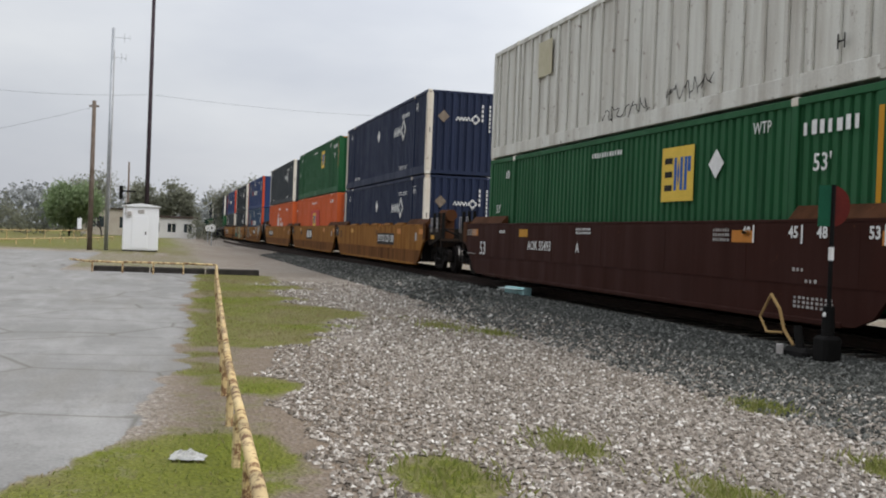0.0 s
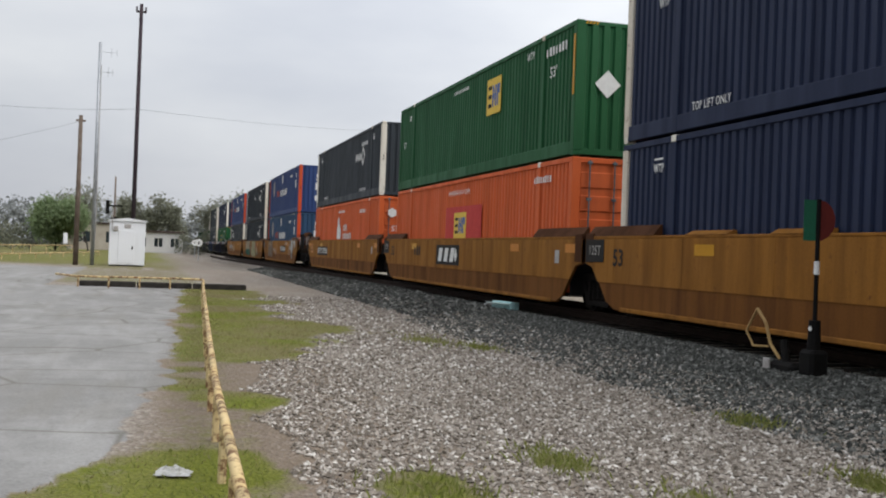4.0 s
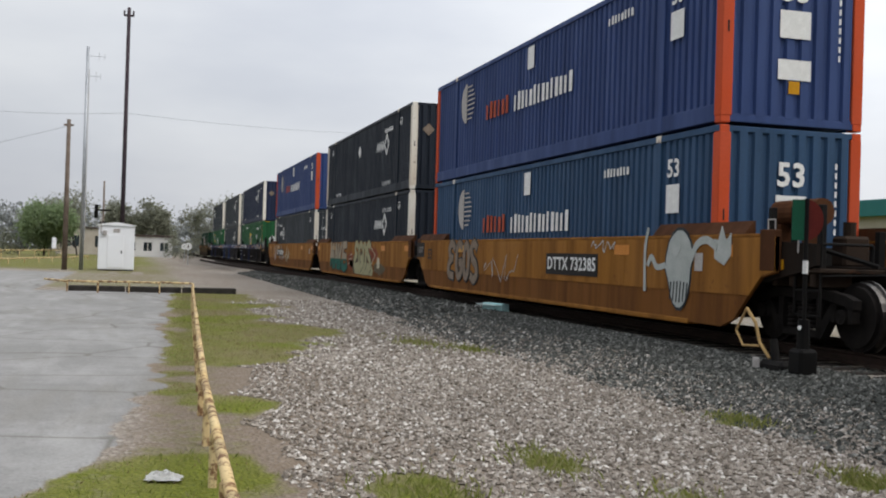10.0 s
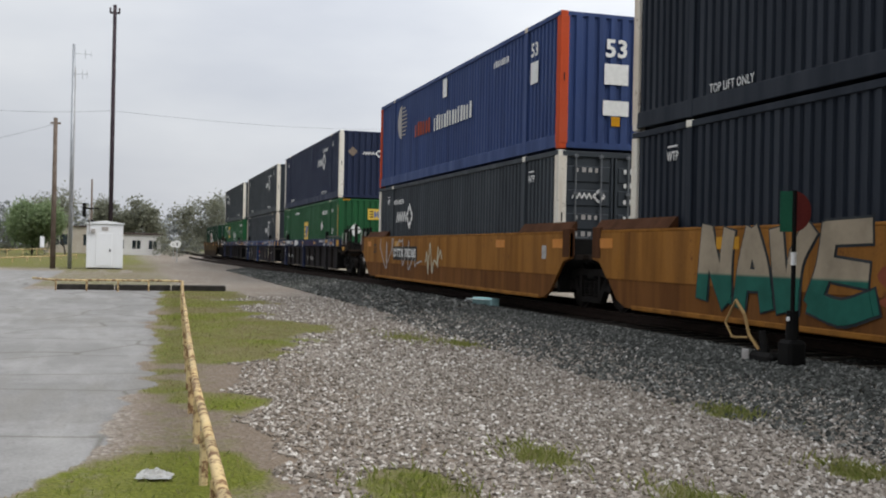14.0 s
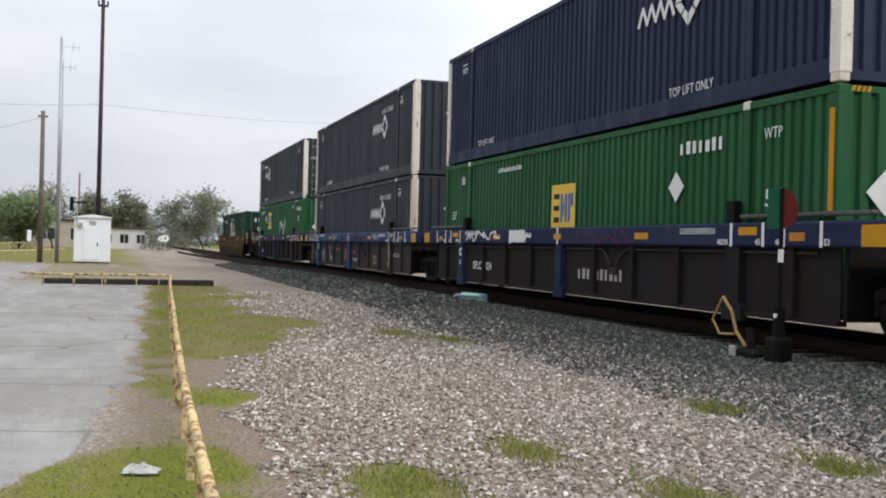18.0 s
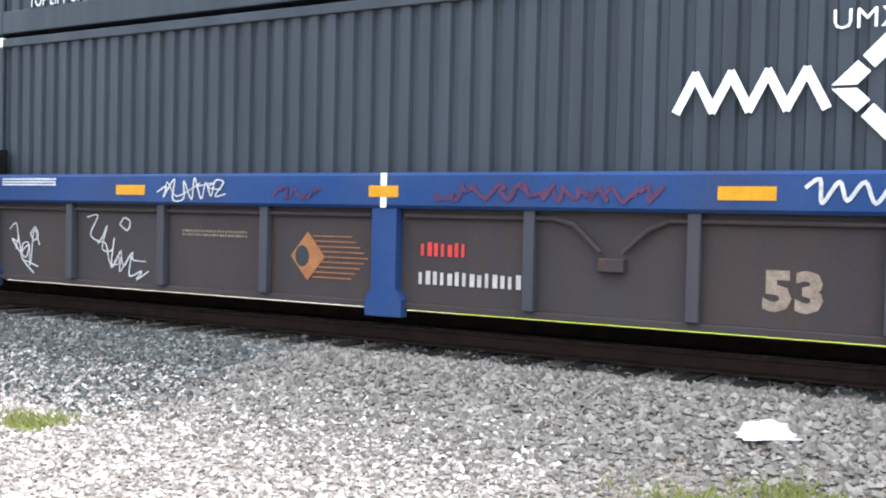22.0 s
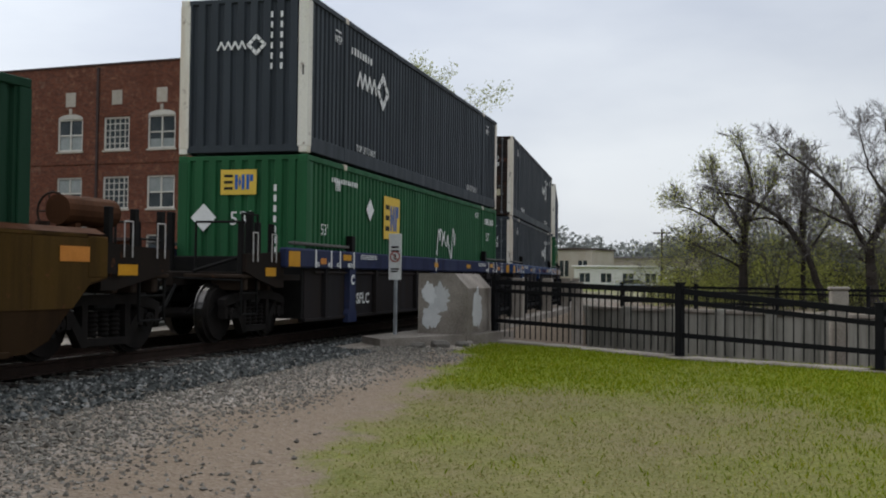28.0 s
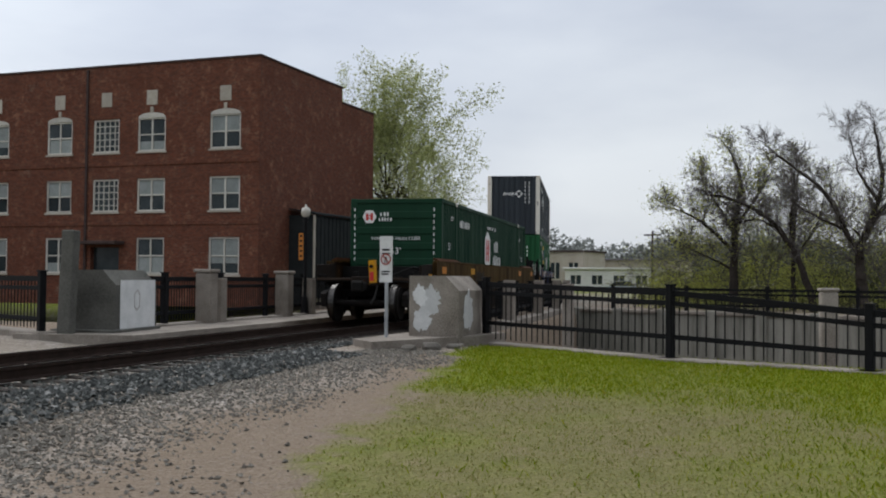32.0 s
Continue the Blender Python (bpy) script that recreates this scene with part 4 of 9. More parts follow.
lettered_plate(car_b, "DTTX 727158", 2.85, 3.1)
write("B", 1.0, Y1, 1.22, 0.30, BLACKMARK, car_b)
part("scrawl", flat(scrawl(3, 12, 1.2, 0.3, 0.02)), AMBERMARK, car_b, at=facing(1.0, Y1, 1.32, "s"))
lettered_plate(car_d, "DTTX 727158", -4.25, 3.0)
lettered_plate(car_e, "DTTX 732385", 2.9, 2.6)
lettered_plate(car_g, "DTTX 732385", -3.6, 2.9)
part("sprayed_outline", flat(scrawl(15, 20, 5.0, 1.05, 0.05)), GREYPAINT, car_g, "pale sprayed outlines", at=facing(-6.8, Y1, 0.45, "s"))
part("sprayed_outline", flat(scrawl(16, 16, 1.6, 0.9, 0.06)), TAN, car_g, at=facing(-1.2, Y1, 0.45, "s"))
for c in (car_b, car_c, car_d, car_e, car_g):
    write("53", -7.7, Y1, 1.12, 0.44, BLACKMARK, c, bold=0.01)
    if c is car_d:
        part("panel_patch", flat([rect(-0.35, 0.35, -0.24, 0.24)], 0.001), AMBERMARK, c, at=facing(-7.7, Y1 + 0.003, 1.12, "s"))
    if c in (car_b, car_c, car_e):
        part("panel_patch", flat([rect(-0.42, 0.42, -0.22, 0.22)], 0.003), BLACKMARK, c, at=facing(-8.75, Y1, 1.26, "s"))
        write("125T", -8.75, Y1 - 0.005, 1.26, 0.26, GREYPAINT, c)
    part("panel_patch", flat([rect(-0.12, 0.12, -0.14, 0.14)], 0.002), GREYPAINT, c, at=facing(7.9, Y1, 1.12, "s"))
p = part("logo_panel", flat([rect(-1.2, 1.2, -0.29, 0.29)], 0.004), BLACKMARK, car_c, at=facing(-0.6, Y1, 1.06, "s"))
logo = [[(a, -0.2), (a + 0.36, -0.2), (a + 0.52, 0.2), (a + 0.16, 0.2)] for a in (-1.0, -0.38, 0.24)] + [[(0.72, 0), (0.86, -0.2), (1.0, 0), (0.86, 0.2)]]
part("logo_mark", flat(logo, 0.008), WHITE, p)
bars(car_c, -4.1, 1.16, 0.9, 0.3, 3, BLACKMARK, y=Y1)
part("sprayed_edge", flat([[(0.45 + 0.50 * math.cos(a * 0.349) * (1.0 if math.sin(a * 0.349) > 0 else 0.78), 0.62 + 0.68 * math.sin(a * 0.349)) for a in range(18)]], 0.001), OUTLINE, car_e, at=facing(6.85, Y1 + 0.004, 0.38, "s"))
part("sprayed_shape", flat([[(0.45 + 0.45 * math.cos(a * 0.349) * (1.0 if math.sin(a * 0.349) > 0 else 0.78), 0.62 + 0.63 * math.sin(a * 0.349)) for a in range(18)]], 0.002), SPRAYWHITE, car_e, "white sprayed oval shape", at=facing(6.85, Y1 - 0.002, 0.38, "s"))
part("sprayed_shape", flat([[(0.20 * math.cos(a * 0.4488), 0.17 * math.sin(a * 0.4488)) for a in range(14)]], 0.002), SPRAYWHITE, car_e, at=facing(7.15, Y1 - 0.006, 1.36, "s"))
for k in range(6):
    part("sprayed_stroke", flat(ribbon([(0.0, 0.0), (0.03, 0.34 - 0.03 * abs(k - 2.5))], 0.035), 0.004), OUTLINE, car_e, at=facing(7.02 + 0.105 * k, Y1 - 0.005, 0.46 + 0.02 * abs(k - 2.5), "s"))
part("sprayed_stroke", flat(ribbon(bent([(7.66, 1.16), (7.86, 1.40), (8.14, 1.46), (8.40, 1.36)]), 0.12), 0.003), SPRAYWHITE, car_e, at=facing(0, Y1 - 0.002, 0, "s"))
part("sprayed_shape", flat([[(-0.22, -0.16), (0.06, -0.26), (0.24, -0.10), (0.24, 0.22), (0.10, 0.12), (-0.02, 0.34), (-0.12, 0.12), (-0.24, 0.14)]], 0.003), SPRAYWHITE, car_e, at=facing(8.58, Y1 - 0.002, 1.34, "s"))
part("sprayed_stroke", flat(ribbon(bent([(6.82, 1.05), (6.55, 1.02), (6.36, 1.18), (6.24, 1.06)]), 0.10), 0.003), SPRAYWHITE, car_e, at=facing(0, Y1 - 0.002, 0, "s"))
part("sprayed_stroke", flat(ribbon(bent([(6.22, 1.66), (6.12, 1.30), (6.14, 0.62)]), 0.08), 0.003), SPRAYWHITE, car_e, at=facing(0, Y1 - 0.004, 0, "s"))
part("scrawl", flat(scrawl(11, 14, 1.0, 0.22, 0.02)), CHALKY, car_e, "thin pale scrawl", at=facing(3.9, Y1, 1.26, "s"))
part("scrawl", flat(scrawl(12, 16, 2.4, 0.7, 0.013)), CHALKY, car_e, "thin pale scrawl", at=facing(-2.6, Y1, 0.5, "s"))
def bubble(strokes, w, x, z, car, label, fill, edge=0.07):
    """Sprayed block letters: one fat shape a letter, over a wider dark one."""
    for k, st in enumerate(strokes):
        part("sprayed_edge", flat([q for pts in st for q in ribbon(bent(pts, 4), w + edge)], 0.001), OUTLINE, car, at=facing(x, Y1 + 0.006, z, "s"))
        part("sprayed_letter", flat([q for pts in st for q in ribbon(bent(pts, 4), w)], 0.003), fill, car, label, at=facing(x, Y1 - 0.004, z, "s"))


NSTROKES = [[[(0.2, 1.12), (0.15, 0.75), (0.08, 0.18)], [(0.24, 1.05), (0.42, 0.6), (0.72, 0.12)], [(0.80, 1.05), (0.74, 0.7), (0.74, 0.15)]],
            [[(1.35, 1.05), (1.20, 0.6), (1.10, 0.1)], [(1.40, 1.05), (1.62, 0.6), (1.75, 0.1)], [(1.22, 0.42), (1.6, 0.42)]],
            [[(1.95, 1.05), (2.02, 0.6), (2.12, 0.1)], [(2.65, 1.08), (2.38, 0.7), (2.30, 0.1)]],
            [[(3.05, 1.08), (2.95, 0.6), (2.75, 0.2)], [(3.05, 1.06), (3.75, 1.08)], [(2.98, 0.62), (3.70, 0.55)], [(2.75, 0.18), (3.3, 0.08), (3.85, 0.22)]]]
bubble(NSTROKES, 0.30, -5.35, 0.36, car_f, "cream and teal sprayed letter", TWOTONE)
ESTROKES = [[[(0.72, 0.95), (0.40, 1.08), (0.16, 0.90), (0.30, 0.66), (0.52, 0.62)], [(0.42, 0.62), (0.12, 0.44), (0.14, 0.16), (0.60, 0.10)]],
            [[(1.50, 0.95), (1.20, 1.06), (0.96, 0.80), (0.96, 0.36), (1.20, 0.10), (1.48, 0.26), (1.46, 0.50), (1.26, 0.50)]],
            [[(1.98, 1.05), (1.76, 0.86), (1.74, 0.34), (1.96, 0.10), (2.18, 0.34), (2.20, 0.84), (1.98, 1.05)]],
            [[(2.96, 0.96), (2.70, 1.08), (2.46, 0.90), (2.60, 0.64), (2.92, 0.46), (3.02, 0.20), (2.74, 0.04), (2.44, 0.14)]]]
bubble([[[(0.86 * p, 0.92 * q) for p, q in line] for line in st] for st in ESTROKES], 0.20, -5.75, 0.46, car_e, "worn tan sprayed letter", OLDTAN, 0.09)
part("overpaint", flat([blot(21, 4.4, 0.95, 40)], 0.001), OVERGREY, car_f, "grey-olive overpainted patch", at=facing(1.4, Y1 + 0.007, 0.72, "s"))
part("overpaint", flat([blot(22, 1.3, 0.8, 30)], 0.001), OVERRED, car_f, "dull red overpainted patch", at=facing(-0.75, Y1 + 0.007, 0.76, "s"))
part("overpaint", flat([[(-0.75, 0.34), (0.55, 0.20), (0.85, 0.0), (0.40, -0.28), (-0.60, -0.18)]], 0.001), OVERRED, car_f, at=facing(3.55, Y1 + 0.007, 1.06, "s"))
part("overpaint", flat([blot(23, 1.8, 0.5, 30)], 0.001), OVERGREY, car_f, at=facing(4.6, Y1 + 0.007, 0.55, "s"))
part("overpaint", flat([[(-1.8, 0.2), (-1.2, 0.32), (1.3, 0.30), (1.9, 0.06), (1.7, -0.16), (-1.5, -0.14)]], 0.002), PALEOLIVE, car_f, "pale yellow-green sprayed base", at=facing(1.78, Y1 + 0.004, 0.42, "s"))
bubble(ESTROKES, 0.25, 0.12, 0.40, car_f, "pale olive sprayed letter", PALEOLIVE, 0.045)
for k in range(5):
    part("sprayed_stroke", flat(ribbon([(0, 0), (0.42 - 0.05 * (k % 2), 0.03)], 0.03), 0.003), BLACKMARK if k % 2 else TAN, car_f, at=facing(-1.15 + 0.2 * (k // 2), Y1, 0.66 + 0.09 * k, "s"))
part("sprayed_stroke", flat(ribbon([(2.95, 1.42), (3.35, 1.28), (3.98, 1.03), (3.60, 0.86), (3.30, 0.66)], 0.03), 0.003), TAN, car_f, at=facing(0, Y1, 0, "s"))
part("sprayed_shape", flat([blot(24, 0.5, 0.42)], 0.003), TAN, car_f, at=facing(4.5, Y1, 0.75, "s"))
write("SFLC 9024", -4.75, -1.376, 0.66, 0.26, WHITE, car_h, bold=0.004, wide=1.1)
write("A", -6.10, -SIDE_Y - 0.004, 0.72, 0.2, WHITE, car_h)
YS = -SIDE_Y - 0.024
part("scrawl", flat(scrawl(21, 20, 2.2, 0.26, 0.045)), WHITE, car_h, at=facing(-5.6, YS, 1.24, "s"))
part("scrawl", flat([rect(0, 0.9, 0, 0.26)] + scrawl(22, 16, 1.2, 0.26, 0.06)), WHITE, car_h, at=facing(-2.6, YS, 1.24, "s"))
part("scrawl", flat(scrawl(23, 30, 2.4, 0.24, 0.04)), SMUDGE, car_h, at=facing(0.8, YS, 1.22, "s"))
bars(car_h, 1.7, 0.66, 1.9, 0.2, 10, GREYPAINT, y=-1.376)
write("SFLC", -5.2, -1.376, 0.60, 0.30, WHITE, car_j, bold=0.006, wide=1.2)
write("53", 3.80, -1.376, 0.58, 0.42, OLDTAN, car_i, bold=0.02, wide=1.1)
write("125-T", -6.93, -1.376, 0.62, 0.34, GHOST, car_i, bold=0.012)
bars(car_i, 0.62, 0.82, 0.52, 0.13, 7, REDMARK, y=-1.376)
bars(car_i, 0.90, 0.55, 1.12, 0.13, 14, GREYPAINT, y=-1.376)
p = part("logo_diamond", flat([[(-0.22, 0), (0, -0.25), (0.22, 0), (0, 0.25)]], 0.004), OLDORANGE, car_i, at=facing(-1.0, -1.376, 0.70, "s"))
part("logo_mark", flat([rect(0.06, 0.75 - abs(i) * 0.05, i * 0.052 - 0.006, i * 0.052 + 0.006) for i in range(-4, 5)], 0.003), OLDORANGE, p)
part("logo_mark", flat([[(-0.07 + 0.09 * math.cos(a * 0.524), 0.11 * math.sin(a * 0.524)) for a in range(12)]], 0.006), OUTLINE, p)
bars(car_i, -2.28, 0.90, 0.95, 0.028, 24, OLDTAN, y=-1.376, rows=2)
bars(car_i, 6.8, 0.80, 0.9, 0.05, 10, GREYPAINT, y=-1.376, rows=2)
part("scrawl", flat(ribbon(bent([(0.0, 0.55), (0.12, 0.62), (0.16, 0.40), (0.05, 0.42), (0.30, 0.20), (0.36, 0.36), (0.22, 0.22), (0.46, 0.02), (0.28, 0.16), (0.54, 0.10)]), 0.015) + ribbon(bent([(0.40, 0.50), (0.48, 0.58), (0.54, 0.48), (0.46, 0.42), (0.40, 0.50)]), 0.015)), CHALKY, car_i, "white scrawl", at=facing(-5.72, -1.376, 0.32, "s"))
part("scrawl", flat(ribbon(bent([(0.0, 0.72), (0.18, 0.74), (0.06, 0.52), (0.22, 0.45), (0.34, 0.62), (0.26, 0.36), (0.42, 0.34), (0.46, 0.48), (0.42, 0.14), (0.58, 0.34), (0.56, 0.10), (0.74, 0.30), (0.72, 0.06), (0.92, 0.12), (0.84, 0.02), (1.02, 0.12)]), 0.015) + ribbon(bent([(0.55, 0.64), (0.62, 0.72), (0.72, 0.68), (0.68, 0.58), (0.55, 0.64)]), 0.015)), CHALKY, car_i, "white scrawl", at=facing(-4.3, -1.376, 0.32, "s"))
part("scrawl", flat(ribbon(bent([(0, 0.1), (0.14, 0.16), (0.1, 0.05), (0.26, 0.24), (0.24, 0.02), (0.40, 0.03), (0.40, 0.22), (0.52, 0.02), (0.56, 0.25), (0.66, 0.03), (0.72, 0.2), (0.80, 0.06), (0.86, 0.22), (0.98, 0.2), (0.86, 0.06), (1.0, 0.08)]), 0.015)), CHALKY, car_i, "white scrawl", at=facing(-3.02, YS, 1.24, "s"))
part("scrawl", flat(ribbon(bent([(0, 0.16), (0.1, 0.22), (0.12, 0.04), (0.24, 0.2), (0.3, 0.06), (0.42, 0.2), (0.5, 0.04), (0.62, 0.18), (0.74, 0.06), (0.86, 0.14)]), 0.03)), CHALKY, car_i, "white scrawl", at=facing(3.9, YS, 1.25, "s"))
part("scrawl", flat(scrawl(61, 9, 0.42, 0.52, 0.013)), CHALKY, car_i, at=facing(-5.6, -1.377, 0.36, "s"))
part("scrawl", flat(scrawl(62, 10, 0.7, 0.30, 0.013)), CHALKY, car_i, at=facing(-4.1, -1.377, 0.46, "s"))
part("scrawl", flat(scrawl(63, 9, 0.8, 0.18, 0.012)), CHALKY, car_i, at=facing(-2.9, YS, 1.28, "s"))
part("scrawl", flat(ribbon(bent([(0.0, 0.06), (-0.08, 0.3), (0.08, 0.42), (0.14, 0.62), (0.30, 0.72), (0.40, 0.55), (0.30, 0.50)]), 0.02) + ribbon(bent([(0.62, 0.66), (0.72, 0.52), (0.74, 0.38), (0.66, 0.30)]), 0.02) + ribbon(bent([(0.95, 0.32), (1.0, 0.24), (0.96, 0.16)]), 0.016)), CHALKY, car_i, at=facing(-8.1, -1.376, 0.32, "s"))
part("scrawl", flat(scrawl(31, 60, 2.2, 0.15, 0.035)), SMUDGE, car_i, "faded red scrawl", at=facing(0.6, YS, 1.28, "s"))
part("scrawl", flat(scrawl(32, 26, 0.6, 0.12, 0.022)), SMUDGE, car_i, at=facing(-1.35, YS, 1.28, "s"))
part("scrawl", flat(ribbon(bent([(0.12, 0.80), (0.0, 0.70), (0.16, 0.66), (0.04, 0.52), (0.20, 0.50), (0.08, 0.36), (0.22, 0.40), (0.14, 0.22), (0.04, 0.14), (0.16, 0.10), (0.15, 0.0)]), 0.035)), TAN, car_i, "yellow scrawl", at=facing(6.0, -SIDE_Y - 0.004, 0.38, "s"))
bars(car_k, -3.4, 1.16, 1.5, 0.30, 6, BLACKMARK, y=Y1)
part("marker_light", Geo().prism([(-0.085, 0.98), (0.055, 0.96), (0.085, 1.50), (-0.06, 1.52)], 0, -11.62, -11.44), YELLOWMARK, car_k, "orange end-of-train marker box", at=pose(0, -0.38, 0))
part("marker_lens", Geo().cyl((-11.64, -0.37, 1.36), (-11.615, -0.37, 1.36), 0.045, 12), BLACKIRON, car_k)
part("marker_label", flat([rect(-0.05, 0.05, -0.11, 0.11)], 0.003), REDMARK, car_k, at=facing(-11.622, -0.38, 1.12, "r"))

# ---- what the cars carry ----
SY = -WIDE - 0.006


def diamond_box(label, s, z, body, front, rear, mark=True, post=POSTWHITE, number="", placards=()):
    c = container(label, body, s, z, post, front, rear, group="stacked containers")
    if mark:
        back = front == "door"
        diamond_mark(c, -4.5 if back else 3.78, 1.82, 0.40)
        if number:
            write(number, 4.75, SY, 2.33, 0.22, WHITE, c, wide=1.05)
        else:
            bars(c, -5.2 if back else 4.75, 2.33, 1.3, 0.16, 8, WHITE)
    write("TOP LIFT ONLY", 4.55, SY, 0.38, 0.22, WHITE, c, wide=0.82)
    write("TOP LIFT ONLY", -4.9, SY, 0.38, 0.20, WHITE, c, wide=0.82)
    for x in (6.6, -6.6):
        write("WTP", x, SY, 2.36, 0.22, WHITE, c, bold=0.003, wide=0.75)
        part("overline", flat([rect(-0.16, 0.16, -0.015, 0.015)]), WHITE, c, at=facing(x, SY, 2.53, "s"))
    for x in placards:
        placard(c, x, 1.95, 0.26)
    if front == "end":
        diamond_mark(c, HALF + 0.004, 1.95, 0.17, "f", 0.15)
        if placards or body is NAVY:
            placard(c, HALF + 0.004, 2.0, 0.21, OLDTAN, "f", -0.72)
        for k in range(4):
            bars(c, HALF + 0.004, 2.42 - k * 0.16, 0.15, 0.12, 1, WHITE, "f", 0.72)
        for k in range(7):
            bars(c, HALF + 0.004, 2.42 - k * 0.14, 0.12, 0.11, 1, WHITE, "f", 0.98)
    else:
        diamond_mark(c, HALF + 0.006, 1.95, 0.15, "f", -0.6)
        for zz in (0.45, 0.80, 1.15, 1.50, 1.85, 2.20, 2.50):
            bars(c, HALF + 0.006, zz, 0.72, 0.11, 5, WHITE, "f", 0.58)
            if zz < 1.6 or zz > 2.4:
                bars(c, HALF + 0.006, zz, 0.6, 0.10, 4, GREYPAINT, "f", -0.6)
    if rear == "door":
        diamond_mark(c, -HALF - 0.004, 2.0, 0.16, "r", 0.65)
        if number:
            write(number[:4] + "\n" + number[5:], -HALF - 0.006, -0.45, 1.98, 0.22, WHITE, c, "r", bold=0.002)
        bars(c, -HALF - 0.006, 2.55, 0.4, 0.07, 1, WHITE, "r", -0.75)
        bars(c, -HALF - 0.006, 2.55, 0.4, 0.07, 1, WHITE, "r", 0.85)
    else:
        diamond_mark(c, -HALF - 0.004, 2.0, 0.19, "r", 0.05)
        for k in range(6):
            bars(c, -HALF - 0.006, 2.55 - k * 0.19, 0.12, 0.13, 1, WHITE, "r", -0.8)
            bars(c, -HALF - 0.006, 2.55 - k * 0.19, 0.10, 0.13, 1, WHITE, "r", -0.6)
    return c


def panel_box(label, s, z, front, rear, logo_x, logo_z=2.0, placards=(), low_marks=False):
    c = container(label, GREEN, s, z, None, front, rear, group="stacked containers")
    panel_mark(c, logo_x, logo_z, 1.15, 0.95)
    bars(c, logo_x - 3.0, 2.55, 1.5, 0.10, 12, WHITE)
    write("53'", 6.8, SY, 1.5 if low_marks else 1.95, 0.34, WHITE, c, bold=0.004)
    write("53'", -7.2, SY, 1.55, 0.30, WHITE, c)
    bars(c, 4.95 if low_marks else 7.0, 2.38 if low_marks else 2.45, 1.3, 0.20, 7, WHITE)
    bars(c, -6.5, 2.45, 0.3, 0.2, 3, WHITE)
    write("WTP", 6.75 if low_marks else 5.3, SY, 2.40 if low_marks else 2.55, 0.22 if low_marks else 0.26, WHITE, c, wide=0.85)
    for x in placards:
        placard(c, x, 1.78 if low_marks else 2.1, 0.24)
    if front == "end":
        part("warning_strip", flat([rect(-0.05, 0.05, -0.65, 0.65)], 0.003), YELLOWMARK, c, "yellow warning strip", at=facing(HALF - 0.1, SY, 1.95, "s"))
        part("warning_strip", flat([rect(-0.05, 0.05, -0.65, 0.65)], 0.003), YELLOWMARK, c, "yellow warning strip", at=facing(HALF + 0.008, 1.19, 1.95, "f"))
        for q in (-1, 1):
            for k in range(4):
                part("warning_stripe", flat([[(0, 0), (0.045, 0), (0.075, 0.07), (0.03, 0.07)]], 0.003), YELLOWMARK, c, at=facing(HALF - 0.012, q * 0.95 - 0.15 + 0.08 * k, TALL - 0.085, "f"))
    panel_mark(c, HALF + 0.004, 2.25, 0.72, 0.46, "f", 0.35)
    placard(c, HALF + 0.004, 1.55, 0.30, way="f", y=-0.55)
    for k in range(8):
        bars(c, HALF + 0.004, 2.4 - k * 0.2, 0.13, 0.14, 1, WHITE, "f", 0.95)
    panel_mark(c, -HALF - 0.004, 2.40, 0.72, 0.46, "r", 0.05)
    placard(c, -HALF - 0.004, 1.75, 0.26, way="r", y=0.75)
    write("53'", -HALF - 0.004, 0.0, 1.72, 0.36, WHITE, c, "r")
    for k in range(8):
        bars(c, -HALF - 0.004, 2.3 - k * 0.19, 0.13, 0.14, 1, WHITE, "r", -0.72)
    return c


panel_box("green corrugated container with a yellow panel, in a brown well car", AT["A"], LOW, "end", "door", 2.7, placards=(4.0,))
white = container("weathered white ribbed container with rust and scrawls", CREAM, AT["A"], HIGH, None, "end", "door", "ribbed", "stacked containers")
part("patch", flat([rect(-0.45, 0.45, -0.42, 0.42)], 0.003), TAN, white, "scraped bare patch", at=facing(-4.1, -WIDE - 0.004, 2.15, "s"))
part("scrawl", flat(scrawl(41, 34, 2.2, 0.34, 0.016)), BLACKMARK, white, "black scrawl", at=facing(-0.6, -WIDE - 0.004, 0.25, "s"))
part("scrawl", flat(scrawl(42, 28, 1.6, 0.36, 0.016)), BLACKMARK, white, "black scrawl", at=facing(2.2, -WIDE - 0.004, 0.35, "s"))
write("H", 7.1, -WIDE - 0.004, 0.6, 0.3, BLACKMARK, white)
diamond_box("navy corrugated container with a white diamond mark", AT["B"], LOW, NAVY, "end", "door", placards=(-0.1,), number="UMXU 253971")
diamond_box("navy corrugated container with white end posts", AT["B"], HIGH, NAVY, "end", "door", placards=(-0.2,))
patched_box = container("orange corrugated container with a patched yellow panel", ORANGE, AT["C"], LOW, None, "door", "door", group="stacked containers")
panel_mark(patched_box, -0.1, 1.55, 1.2, 0.75)
part("patch", flat([rect(-1.6, 1.9, -0.5, 0.5)], 0.001), REDMARK, patched_box, "repainted red patch", at=facing(0.0, SY + 0.003, 1.6, "s"))
write("WARNING HIGH CUBE", -0.3, SY, 2.5, 0.2, WHITE, patched_box)
bars(patched_box, 6.4, 2.5, 1.1, 0.16, 8, WHITE)
part("reflector", flat([rect(-0.14, 0.14, -0.3, 0.3)]), YELLOWMARK, patched_box, at=facing(HALF + 0.05, 0.75, 1.3, "f"))
bars(patched_box, HALF + 0.05, 1.9, 0.12, 0.16, 1, WHITE, "f", 0.2, rows=5)
panel_box("green corrugated container with a yellow panel and a pale diamond", AT["C"], HIGH, "end", "door", 2.6)
tower_box = container("orange corrugated container with a white tower mark", ORANGE, AT["D"], LOW, None, "door", "end", group="stacked containers")
